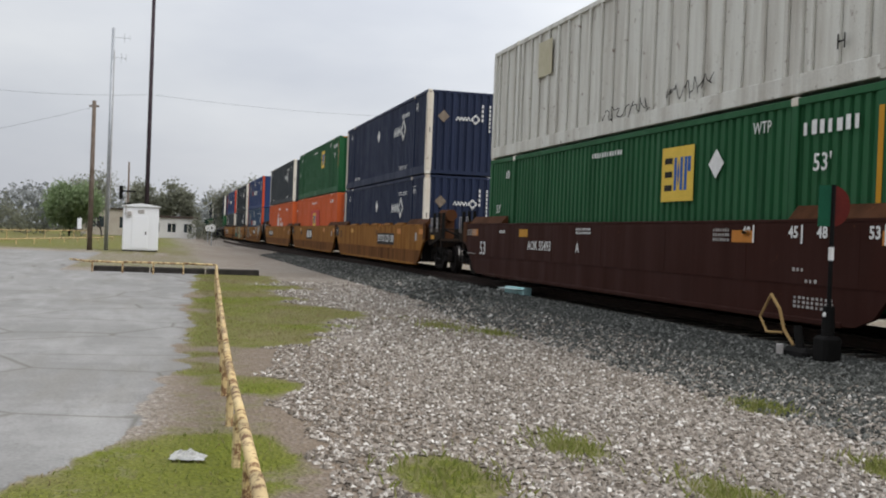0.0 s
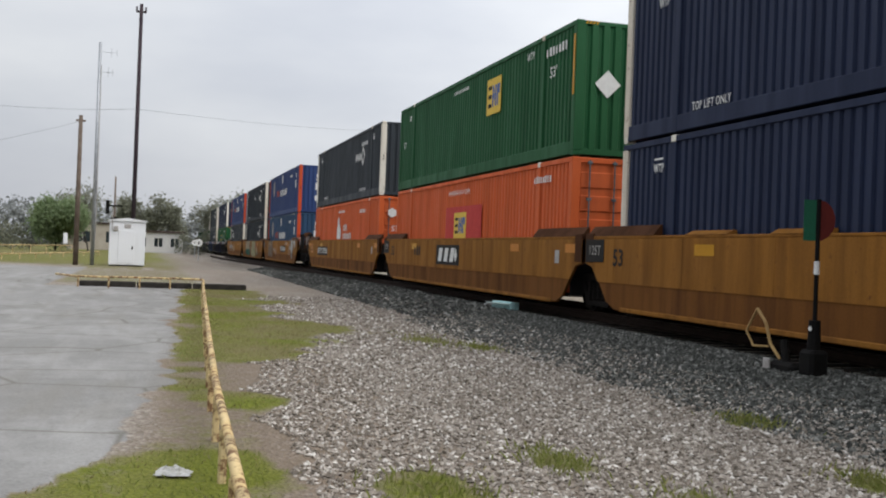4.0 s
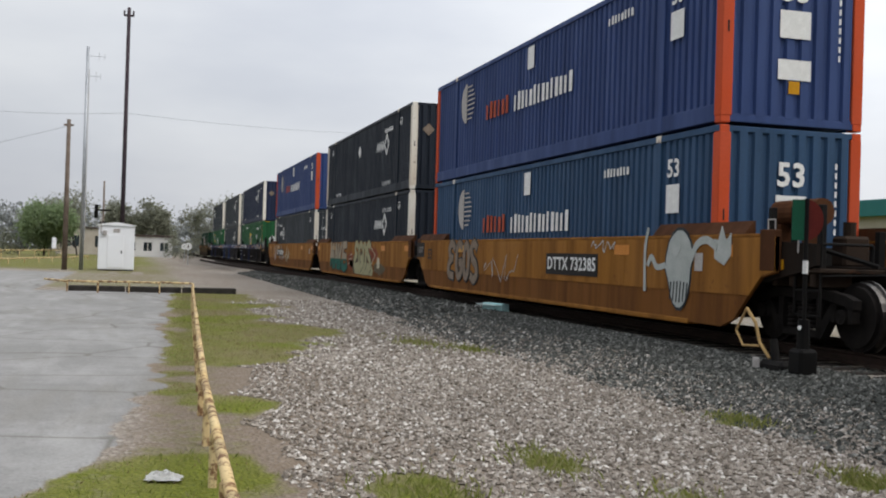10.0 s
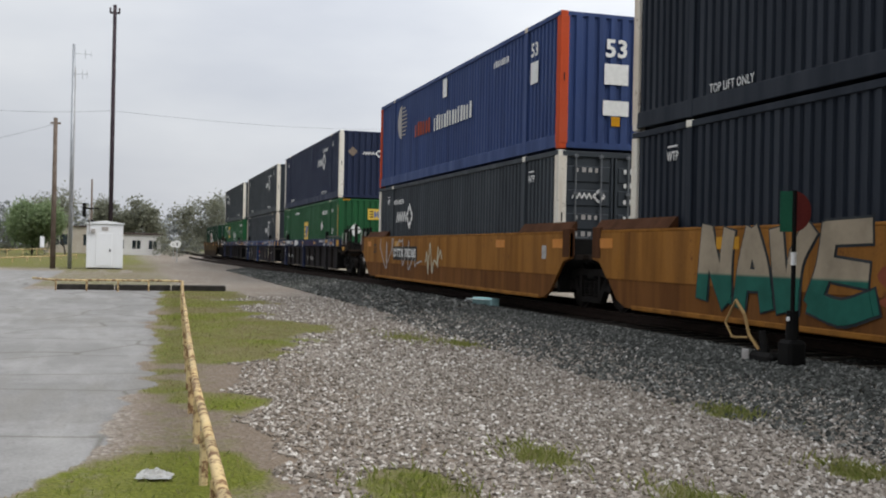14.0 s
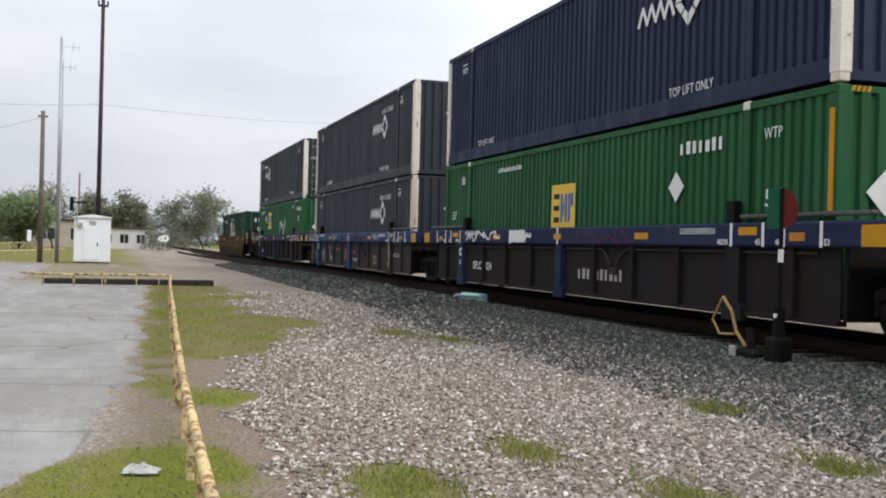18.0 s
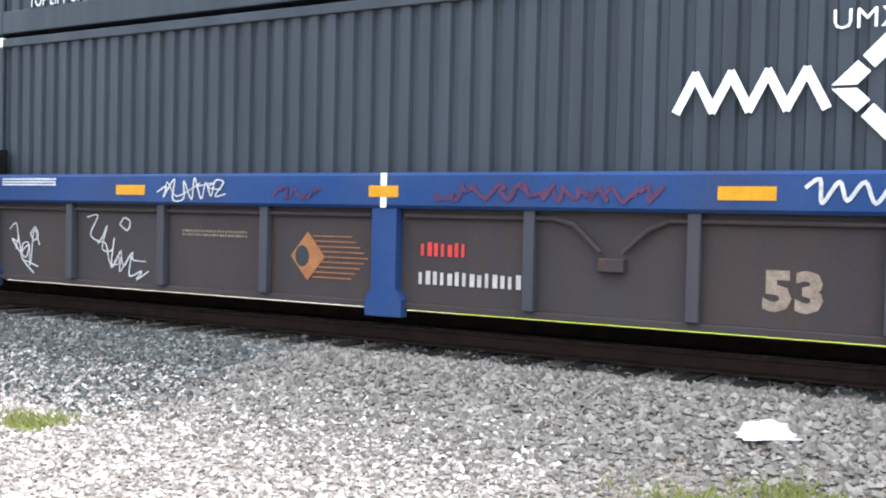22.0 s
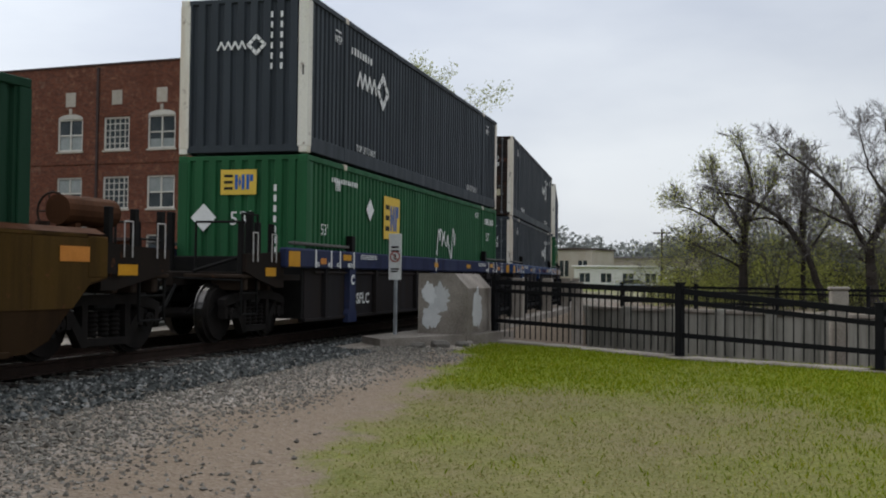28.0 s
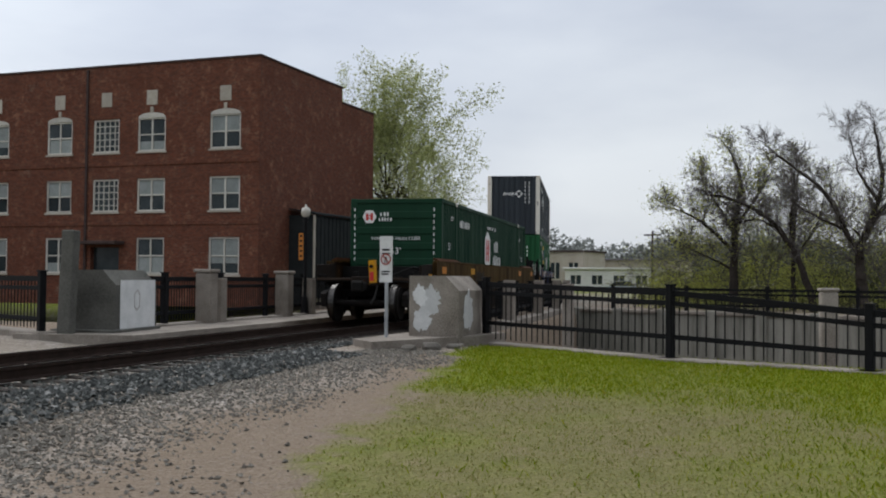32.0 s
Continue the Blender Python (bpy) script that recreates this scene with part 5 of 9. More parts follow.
tower = [[(-0.36, -0.45), (0.02, -0.45), (0.02, 0.40), (-0.17, 0.62), (-0.36, 0.40)], rect(0.05, 0.24, -0.45, 0.22), rect(0.27, 0.46, -0.45, 0.05), rect(-0.56, -0.39, -0.45, 0.10)]
part("logo_tower", flat(tower), WHITE, tower_box, at=facing(-0.75, SY, 1.68, "s"))
bars(tower_box, 0.85, 1.74, 0.95, 0.30, 3, WHITE)
bars(tower_box, 1.35, 1.36, 2.2, 0.28, 7, WHITE)
bars(tower_box, 4.8, 2.4, 1.3, 0.16, 7, WHITE)
bars(tower_box, -0.2, 2.5, 1.6, 0.12, 12, WHITE)
part("placard", flat([[(0.19 * math.sin(a * math.pi / 3), 0.19 * math.cos(a * math.pi / 3)) for a in range(6)]], 0.003), WHITE, tower_box, at=facing(HALF + 0.056, -0.78, 2.25, "f"))
bars(tower_box, HALF + 0.056, 2.22, 0.5, 0.10, 5, WHITE, "f", -0.32, rows=2)
write("53'", HALF + 0.056, -0.62, 1.62, 0.30, WHITE, tower_box, "f")
write("HGIU", HALF + 0.056, 0.50, 2.36, 0.21, WHITE, tower_box, "f", wide=1.1)
write("635420", HALF + 0.056, 0.56, 2.10, 0.21, WHITE, tower_box, "f", wide=1.1)
write("WARNING", HALF + 0.056, 0.56, 1.66, 0.15, WHITE, tower_box, "f", wide=1.1)
diamond_box("charcoal corrugated container with a cream end post", AT["D"], HIGH, CHAR, "end", "door")


def disc_box(label, s, z, body=BLUE):
    c = container(label, body, s, z, POSTRED, "end", "door", group="stacked containers")
    part("logo_half_disc", flat([[(0.5 * math.sin(-a * math.pi / 12), 0.55 * math.cos(a * math.pi / 12)) for a in range(13)]]), GREYPAINT, c, at=facing(-5.05, SY, 2.02, "s"))
    for i in range(8):
        q = (i - 3.5) * 0.125
        part("logo_stripe", flat([rect(0.05, 0.05 + 0.62 * math.sqrt(max(0.05, 1 - (q / 0.58) ** 2)), q - 0.022, q + 0.022)]), GREYPAINT, c, at=facing(-5.05, SY, 2.02, "s"))
    bars(c, -2.45, 1.58, 1.8, 0.44, 6, RUSTRED)
    bars(c, 0.55, 1.55, 3.6, 0.44, 14, WHITE)
    part("placard", flat([rect(-0.2, 0.2, -0.26, 0.26)]), WHITE, c, at=facing(-0.2, SY, 2.45, "s"))
    bars(c, 4.5, 2.4, 1.1, 0.16, 8, WHITE)
    write("53", 6.65, SY, 2.3, 0.42, WHITE, c, bold=0.01)
    part("placard", flat([rect(-0.22, 0.22, -0.24, 0.24)]), WHITE, c, at=facing(6.65, SY, 1.8, "s"))
    write("53", HALF + 0.004, 0.0, 2.15, 0.52, WHITE, c, "f", bold=0.015)
    part("placard", flat([rect(-0.28, 0.28, -0.22, 0.22)]), WHITE, c, at=facing(HALF + 0.004, 0.0, 1.62, "f"))
    part("placard", flat([rect(-0.30, 0.30, -0.16, 0.16)]), WHITE, c, at=facing(HALF + 0.004, 0.0, 0.90, "f"))
    part("reflector", flat([rect(-0.1, 0.1, -0.1, 0.1)]), YELLOWMARK, c, at=facing(HALF + 0.004, 0.0, 0.62, "f"))
    for k in range(9):
        bars(c, HALF + 0.004, 2.35 - k * 0.15, 0.09, 0.11, 1, WHITE, "f", 0.85)
    return c


disc_box("faded teal-blue corrugated container with orange corner posts", AT["E"], LOW, TEALBLUE)
disc_box("blue corrugated container with orange posts, stacked on another", AT["E"], HIGH)
diamond_box("dark navy corrugated container over sprayed letters", AT["F"], LOW, DEEPNAVY, "end", "door", number="UMXU 265633")
diamond_box("dark navy corrugated container with a pale diamond placard", AT["F"], HIGH, DEEPNAVY, "end", "door", placards=(-0.4,))
diamond_box("charcoal corrugated container with its doors forward", AT["G"], LOW, CHAR, "door", "end")
disc_box("dusty blue container with orange corner posts", AT["G"], HIGH)
panel_box("green corrugated container with a yellow panel, on a blue sill", AT["H"], LOW, "end", "door", -0.2, 1.57, placards=(4.2,), low_marks=True)
diamond_box("navy corrugated container stacked on a green one", AT["H"], HIGH, NAVY, "end", "door", placards=())
diamond_box("charcoal corrugated container with paired rear doors", AT["I"], LOW, CHAR, "end", "door", number="UMXU 234732")
c = diamond_box("charcoal corrugated container with rusty rear doors", AT["I"], HIGH, CHAR, "end", "door", number="UMXU 235268")
for ob in c.children:
    if ob.name.split(".")[0] in ("door", "door_frame"):
        ob.material_slots[0].link = "OBJECT"
        ob.material_slots[0].material = RUSTDOOR
part("paper_patch", flat([rect(-0.22, 0.22, -0.12, 0.12)], 0.003), TAN, c, "torn pale label", at=facing(-HALF - 0.01, -0.62, 0.85, "r"))
part("paper_patch", flat([rect(-0.12, 0.12, -0.07, 0.07)], 0.003), GREYPAINT, c, at=facing(-HALF - 0.01, 0.2, 0.72, "r"))
c = panel_box("green corrugated container with a white scrawl", AT["J"], LOW, "door", "end", -3.1, placards=(-4.6,))
part("scrawl", flat(scrawl(51, 22, 1.9, 0.8, 0.05)), WHITE, c, "white scrawl", at=facing(0.7, SY, 1.15, "s"))
diamond_box("charcoal container with cream corner posts", AT["J"], HIGH, CHAR, "door", "end")
c = container("deep green corrugated container, alone in the last well", DEEPGREEN, AT["K"], LOW, None, "door", "end_h", group="stacked containers")
p = part("logo_panel", flat([[(-0.50, -0.40), (0.0, -0.66), (0.50, -0.40), (0.50, 0.40), (0.0, 0.66), (-0.50, 0.40)]], 0.003), WHITE, c, at=facing(-1.0, SY, 1.66, "s"))
part("logo_mark", flat([rect(-0.27, -0.08, -0.36, 0.36), rect(0.08, 0.27, -0.36, 0.36), rect(-0.08, 0.08, 0.06, 0.14), rect(-0.08, 0.08, -0.14, -0.06)], 0.006), REDMARK, p)
bars(c, 0.72, 1.84, 0.85, 0.38, 3, WHITE)
bars(c, 0.86, 1.34, 1.6, 0.38, 5, WHITE)
write("WARNING HIGH CUBE", -0.25, SY, 2.42, 0.16, WHITE, c)
bars(c, 6.3, 2.3, 0.3, 0.12, 2, WHITE)
write("53", 6.9, SY, 1.5, 0.3, WHITE, c)
write("53", -7.1, SY, 1.6, 0.3, WHITE, c)
bars(c, -4.9, 2.32, 1.5, 0.22, 8, WHITE)
write("WTP", -6.75, SY, 2.40, 0.20, WHITE, c, wide=0.8)
p = part("logo_panel", flat([[(0.2 * math.cos(a * math.pi / 3), 0.2 * math.sin(a * math.pi / 3)) for a in range(6)]], 0.003), WHITE, c, at=facing(-HALF - 0.004, 0.75, 2.4, "r"))
part("logo_mark", flat([rect(-0.10, -0.035, -0.10, 0.10), rect(0.035, 0.10, -0.10, 0.10), rect(-0.035, 0.035, 0.02, 0.05), rect(-0.035, 0.035, -0.05, -0.02)], 0.006), REDMARK, p)
bars(c, -HALF - 0.004, 2.47, 0.28, 0.10, 3, WHITE, "r", 0.3)
bars(c, -HALF - 0.004, 2.33, 0.40, 0.10, 5, WHITE, "r", 0.28)
write("WARNING HIGH CUBE", -HALF - 0.004, 0.0, 1.80, 0.13, WHITE, c, "r")
write("53'", -HALF - 0.004, 0.0, 1.45, 0.25, WHITE, c, "r")
for k in range(9):
    bars(c, -HALF - 0.004, 2.6 - k * 0.17, 0.07, 0.10, 1, WHITE, "r", -1.1)
    bars(c, -HALF - 0.004, 2.6 - k * 0.17, 0.07, 0.10, 1, WHITE, "r", 1.15)
for q in range(3):
    bars(c, HALF + 0.05, 2.3 - q * 0.6, 0.5, 0.3, 2, WHITE, "f", -0.4 + 0.2 * q)

# wheels last, so that each truck has its own two wheelsets
for t in [o for o in scene.objects if o.name.split(".")[0] == "truck"]:
    wheelset_parts(t)


# ---- the ground: one sheet to the horizon ----
def smooth(a, b, v):
    k = np.clip((v - a) / (b - a), 0, 1)
    return k * k * (3 - 2 * k)


def lumps(x, y, size, seed):
    """Smooth random values from 0 to 1 over a lattice of the given size."""
    x, y = np.asarray(x, float) / size, np.asarray(y, float) / size
    i, j = np.floor(x).astype(np.int64), np.floor(y).astype(np.int64)
    u, v = x - i, y - j
    u, v = u * u * (3 - 2 * u), v * v * (3 - 2 * v)

    def h(a, b):
        n = np.sin(a * 127.1 + b * 311.7 + seed * 74.7) * 43758.5453
        return n - np.floor(n)

    return (h(i, j) * (1 - u) + h(i + 1, j) * u) * (1 - v) + (h(i, j + 1) * (1 - u) + h(i + 1, j + 1) * u) * v


def fractal(x, y, size, seed):
    return 0.55 * lumps(x, y, size, seed) + 0.3 * lumps(x, y, size / 2.3, seed + 1) + 0.15 * lumps(x, y, size / 5.1, seed + 2)


def centre_y(x):
    """The track's centre line as y over x."""
    a = np.arcsin(np.clip((np.maximum(x, BEND_X) - BEND_X) * BEND, -0.9, 0.9))
    return TRACK_Y + (1 - np.cos(a)) / BEND


def fence_x(y):
    return 17.0 + 0.385 * (np.asarray(y) + 0.3)


CUT_FAR = 43.0


def ground_z(x, y):
    x, y = np.asarray(x, float), np.asarray(y, float)
    d = np.abs(y - centre_y(x))
    base = -0.5 + 0.20 * smooth(3, 16, x) + 0.18 * smooth(11, 15, y) * smooth(-4, 6, x)
    base = base + 0.05 * (fractal(x, y, 2.5, 3) - 0.5) * smooth(0.5, 3, d)
    z = base + (-0.22 - base) * (1 - smooth(1.75, 3.9, d))
    cut = smooth(0.3, 0.7, x - np.where(y < centre_y(x), np.maximum(fence_x(y) + 0.4, 0), 21.0)) * (1 - smooth(CUT_FAR - 0.3, CUT_FAR + 0.9, x - 0.35 * (y - 4))) * smooth(3.3, 3.6, d)
    cut = cut * (1 - smooth(70, 80, np.abs(y)))
    return z - 4.3 * cut


# small tufts on the gravel: centre and half-widths
TUFTS = ((-7.0, 2.0, 0.75, 0.42), (-7.9, 3.2, 0.65, 0.32), (-6.3, 3.7, 0.7, 0.3), (-6.9, 5.37, 0.35, 0.3), (-1.96, 6.1, 0.45, 0.2), (-1.6, 6.45, 0.3, 0.18), (-9.6, 6.0, 0.5, 0.3), (-18.5, 5.0, 1.6, 0.5), (-17.3, 5.6, 0.8, 0.3))


def zones(x, y):
    """Shares of grass, concrete and bare earth."""
    n1, n2 = fractal(x, y, 1.6, 11), fractal(x, y, 0.55, 21)
    w = (n1 - 0.5) * 1.3 + (n2 - 0.5) * 0.5
    pad_edge = 0.20 + 0.033 * np.maximum(-9.5 - x, 0)
    pad = smooth(-0.16, 0.16, pad_edge - y + 0.65 * w) * smooth(-0.15, 0.15, (-8.9 - 2.2 * np.minimum(y, 0.0)) - x + 1.1 * w) * smooth(-38.6, -38.0, x)
    pad = np.maximum(pad, smooth(-0.1, 0.1, -3.4 - y) * smooth(-66, -64, x) * smooth(-0.2, 0.2, -6.0 - x))
    verge = np.interp(x, [-40, -37, -24.6, -20, -17.6, -14.9, -13.2], [3.3, 3.7, 3.3, 3.8, 3.3, 1.8, 0.7])
    strip = smooth(-40, -37, x) * (1 - smooth(-14.0, -12.6, x)) * smooth(-0.3, 0.5, y - 0.75 + 0.8 * w) * smooth(-0.7, 0.8, verge - y + 1.9 * w)
    fringe = smooth(0.0, 0.5, 0.9 + 0.5 * w - np.abs(y - (0.62 - 0.034 * (x + 6)) + 0.1)) * smooth(-38, -36, x) * (1 - smooth(-5, -3, x)) * (0.30 + 0.60 * smooth(0.40, 0.56, n1))
    near_left = smooth(-0.5, 0.5, (0.5 - y) + 1.6 * w) * smooth(-9.8, -8.0, x + 1.6 * w) * (1 - smooth(3.5, 5, x)) * (0.12 + 0.68 * smooth(0.44, 0.62, n1))
    tufts = np.zeros_like(x)
    for cx, cy, rx, ry in TUFTS:
        tufts = np.maximum(tufts, 1 - smooth(0.3, 1.1, np.hypot((x - cx) / rx, (y - cy) / ry) + 1.1 * w))
    lawn_edge = np.interp(x, [-3, 2, 5.6, 9.5, 13.7, 16.6, 19.5], [2.6, 3.3, 4.0, 4.75, 5.45, 6.4, 8.0])
    lawn = smooth(-0.55, 0.55, lawn_edge - y + 1.0 * w) * smooth(0.5, 4.5, x + 0.6 * w)
    field = smooth(66, 76, -x) * (1 - smooth(-3, 6, y)) + 0.45 * smooth(56, 70, x) + smooth(16, 24, y) * smooth(-8, -4, -np.abs(x)) + smooth(12.3, 13.2, y + 0.5 * w) * (1 - smooth(9, 13, x)) * (0.25 + 0.75 * smooth(-12, -7, x)) + smooth(18, 30, y) + smooth(30, 40, -y)
    hill = smooth(62, 66, -x) * (1 - smooth(1, 3, y)) * smooth(-7, -5, y) * 0.7 * smooth(0.35, 0.5, n1)
    patch = smooth(40, 42, -x) * (1 - smooth(60, 66, -x)) * (1 - smooth(1.5, 3, y)) * smooth(-6, -3, y) * 0.45
    sunk = smooth(0.0, 0.6, x - np.where(y < centre_y(x), fence_x(y) + 0.2, 20.5)) * (1 - smooth(CUT_FAR - 0.3, CUT_FAR + 0.6, x - 0.35 * (y - 4)))
    grass = (1 - sunk) * np.clip(np.maximum.reduce([strip, fringe, near_left, tufts * 0.68, lawn, np.clip(field, 0, 1), hill, patch]), 0, 1)
    earth = smooth(-0.7, 0.3, lawn_edge + 0.75 + 0.9 * smooth(2, 4, x) * (1 - smooth(9, 12, x)) - y + 0.9 * w) * smooth(2.2, 4.6, x + w) * (1 - smooth(17, 19, x))
    earth = np.maximum(earth, (smooth(0.0, 0.6, 1.6 + 0.6 * w - np.abs(y - 1.3)) * smooth(-40, -36, x) * (1 - smooth(-4, -2, x))) * 0.8)
    earth = np.maximum.reduce([earth, smooth(0.45, 0.62, n1) * 0.35, sunk])
    grass = grass * (1 - smooth(15, 17, x) * (1 - smooth(3.2, 4.2, np.abs(y - centre_y(x)))))
    yard = smooth(15.5, 17, x) * smooth(12.5, 14, y) * (1 - smooth(50, 56, x))
    bank = 0.75 * smooth(40, 42, x) * (1 - smooth(80, 95, x)) * (1 - smooth(10, 14, y))
    grass, earth = grass * (1 - yard) * (1 - bank), np.maximum.reduce([earth, yard, bank])
    return grass * (1 - pad * 0.96), pad, np.clip(earth, 0, 1)


def greenness(x, y):
    """How fresh the grass is: dry on the trodden lawn, green by the fences."""
    lawn = 0.95 * smooth(10.5, 15, x) + 0.8 * (1 - smooth(-1.5, 2.5, y)) * smooth(3, 6, x) + (fractal(x, y, 2.2, 31) - 0.5) * 1.5
    yard = 0.24 + (fractal(x, y, 1.4, 33) - 0.5) * 1.7 - 0.6 * np.exp(-((x + 18.3) / 2.6) ** 2 - ((y - 5.0) / 0.8) ** 2)
    far = 0.08 + 1.02 * smooth(11.5, 12.5, y) + (fractal(x, y, 9.0, 35) - 0.5)
    v = np.where(x > 2, lawn, np.where(x > -40, yard, far))
    return np.clip(np.where((y > 11.5) | (x < -40), far, v), 0, 1)


def axis_steps(lo, hi, step, end):
    inner = list(np.arange(lo, hi + 1e-6, step))
    out, d, v = [], step, hi
    while v < end:
        d *= 1.22
        v += d
        out.append(v)
    left, d, v = [], step, lo
    while v > -end:
        d *= 1.22
        v -= d
        left.append(v)
    return np.array(left[::-1] + inner + out)


gx, gy = axis_steps(-42, 24, 0.18, 2200), axis_steps(-9, 14.5, 0.18, 2200)
gx = np.unique(np.concatenate([gx, np.arange(24.5, 56, 0.5)]))
gy = np.unique(np.concatenate([gy, np.arange(-1.0, 2.6, 0.06)]))
XX, YY = np.meshgrid(gx, gy, indexing="ij")
ZZ = ground_z(XX, YY)
nx, ny = XX.shape
ids = np.arange(nx * ny).reshape(nx, ny)
quads = np.stack([ids[:-1, :-1], ids[1:, :-1], ids[1:, 1:], ids[:-1, 1:]], -1).reshape(-1, 4)
ground_mesh = raw_mesh("ground", np.stack([XX, YY, ZZ], -1).reshape(-1, 3).tolist(), quads.tolist(), True)
zg, zc, ze = zones(XX.ravel(), YY.ravel())
col = ground_mesh.color_attributes.new("zone", "FLOAT_COLOR", "POINT")
col.data.foreach_set("color", np.stack([zg, zc, ze, greenness(XX.ravel(), YY.ravel())], -1).ravel())


def ground_material():
    m, nt, b, vec, _ = start("gravel, grass, earth and old concrete", 0.95)
    at = nt.nodes.new("ShaderNodeAttribute")
    at.attribute_name = "zone"
    sep = nt.nodes.new("ShaderNodeSeparateColor")
    nt.links.new(at.outputs["Color"], sep.inputs[0])
    vo = nt.nodes.new("ShaderNodeTexVoronoi")
    vo.inputs["Scale"].default_value = 27.0
    nt.links.new(vec, vo.inputs["Vector"])
    big, mid, fine = noise_tex(nt, vec, 0.35, 5), noise_tex(nt, vec, 2.6, 6, 0.65), noise_tex(nt, vec, 30, 4, 0.7)
    hue = nt.nodes.new("ShaderNodeSeparateColor")
    nt.links.new(vo.outputs["Color"], hue.inputs[0])
    gravel = ramp(nt, hue.outputs[0], [(0.0, (0.195, 0.168, 0.140)), (0.45, (0.285, 0.250, 0.212)), (0.87, (0.37, 0.332, 0.288)), (1.0, (0.48, 0.45, 0.41))])
    gravel = blend(nt, ramp(nt, mid, [(0.4, grey(0)), (0.7, grey(0.7))]), gravel, (0.205, 0.168, 0.128))
    earth = blend(nt, mid, (0.150, 0.106, 0.070), (0.235, 0.178, 0.125))
    c = blend(nt, sep.outputs[2], gravel, blend(nt, 0.22, earth, gravel))
    lush = ramp(nt, fine, [(0.25, (0.085, 0.115, 0.003)), (0.5, (0.135, 0.170, 0.005)), (0.75, (0.185, 0.210, 0.010))])
    turf = ramp(nt, mid, [(0.25, (0.115, 0.132, 0.026)), (0.5, (0.165, 0.168, 0.048)), (0.75, (0.215, 0.185, 0.088))])
    turf = blend(nt, ramp(nt, big, [(0.4, grey(0)), (0.65, grey(0.75))]), turf, blend(nt, fine, (0.14, 0.11, 0.062), (0.21, 0.17, 0.10)))
    ragged = noise_tex(nt, vec, 3.6, 8, 0.74)

    def torn(share, soft, spread):
        """A share with a ragged border in place of an even fade."""
        n = nt.nodes.new("ShaderNodeMath")
        n.operation = "MULTIPLY_ADD"
        n.inputs[1].default_value, n.inputs[2].default_value = spread, -0.5 * spread
        nt.links.new(ragged, n.inputs[0])
        k = nt.nodes.new("ShaderNodeMath")
        nt.links.new(n.outputs[0], k.inputs[0])
        nt.links.new(share, k.inputs[1])
        return ramp(nt, k.outputs[0], [(0.5 - soft, grey(0)), (0.5 + soft, grey(1))])

    c = blend(nt, torn(sep.outputs[0], 0.26, 1.5), c, blend(nt, at.outputs["Alpha"], turf, lush))
    slab = blend(nt, ramp(nt, mid, [(0.35, grey(0)), (0.7, grey(1))]), (0.225, 0.222, 0.213), (0.295, 0.29, 0.278))
    slab = blend(nt, ramp(nt, big, [(0.45, grey(0)), (0.62, grey(0.75))]), slab, (0.21, 0.206, 0.196))
    slab = blend(nt, ramp(nt, noise_tex(nt, vec, 0.9, 8, 0.6, (0.35, 1.6, 1)), [(0.50, grey(0)), (0.72, grey(0.5))]), slab, (0.37, 0.365, 0.35))
    slab = blend(nt, ramp(nt, noise_tex(nt, vec, 0.55, 7, 0.62, (0.5, 2.2, 1)), [(0.52, grey(0)), (0.66, grey(0.55))]), slab, (0.205, 0.195, 0.175))
    cracks = nt.nodes.new("ShaderNodeTexVoronoi")
    cracks.feature = "DISTANCE_TO_EDGE"
    cracks.inputs["Scale"].default_value = 0.42
    nt.links.new(vec, cracks.inputs["Vector"])
    slab = blend(nt, ramp(nt, cracks.outputs["Distance"], [(0.004, grey(0.6)), (0.016, grey(0))]), slab, (0.12, 0.11, 0.09))
    slab = blend(nt, ramp(nt, noise_tex(nt, vec, 14.0, 5, 0.7), [(0.60, grey(0)), (0.70, grey(0.5))]), slab, (0.16, 0.15, 0.13))
    c = blend(nt, torn(sep.outputs[1], 0.12, 1.3), c, slab)
    c = blend(nt, 1.0, c, ramp(nt, fine, [(0.2, grey(0.72)), (0.8, grey(1.12))]), "MULTIPLY")
    nt.links.new(c, b.inputs["Base Color"])
    keep = nt.nodes.new("ShaderNodeMath")
    keep.operation = "MULTIPLY_ADD"
    keep.inputs[1].default_value, keep.inputs[2].default_value = -0.9, 1.0
    nt.links.new(sep.outputs[1], keep.inputs[0])
    hgt = nt.nodes.new("ShaderNodeMath")
    hgt.operation = "MULTIPLY"
    nt.links.new(vo.outputs["Distance"], hgt.inputs[0])
    nt.links.new(keep.outputs[0], hgt.inputs[1])
    bumped(nt, b, hgt.outputs[0], 0.7, 0.05)
    return m


ground_mesh.materials.append(ground_material())
ground = tagged(new("ground", ground_mesh), "gravel yard with grass, earth and an old concrete pad", "ground", kind="structure")

# ---- loose stones ----
GRAVEL = islands("pale gravel", [(0.0, (0.145, 0.124, 0.102)), (0.4, (0.275, 0.240, 0.203)), (0.8, (0.40, 0.36, 0.312)), (1.0, (0.70, 0.67, 0.62))])
BALLAST = islands("blue-grey ballast", [(0.0, (0.036, 0.037, 0.034)), (0.5, (0.076, 0.079, 0.071)), (0.85, (0.130, 0.132, 0.120)), (1.0, (0.27, 0.27, 0.25))])
WETBALLAST = islands("dark damp ballast", [(0.0, (0.024, 0.026, 0.025)), (0.5, (0.056, 0.060, 0.057)), (0.85, (0.115, 0.118, 0.112)), (1.0, (0.28, 0.28, 0.265))])
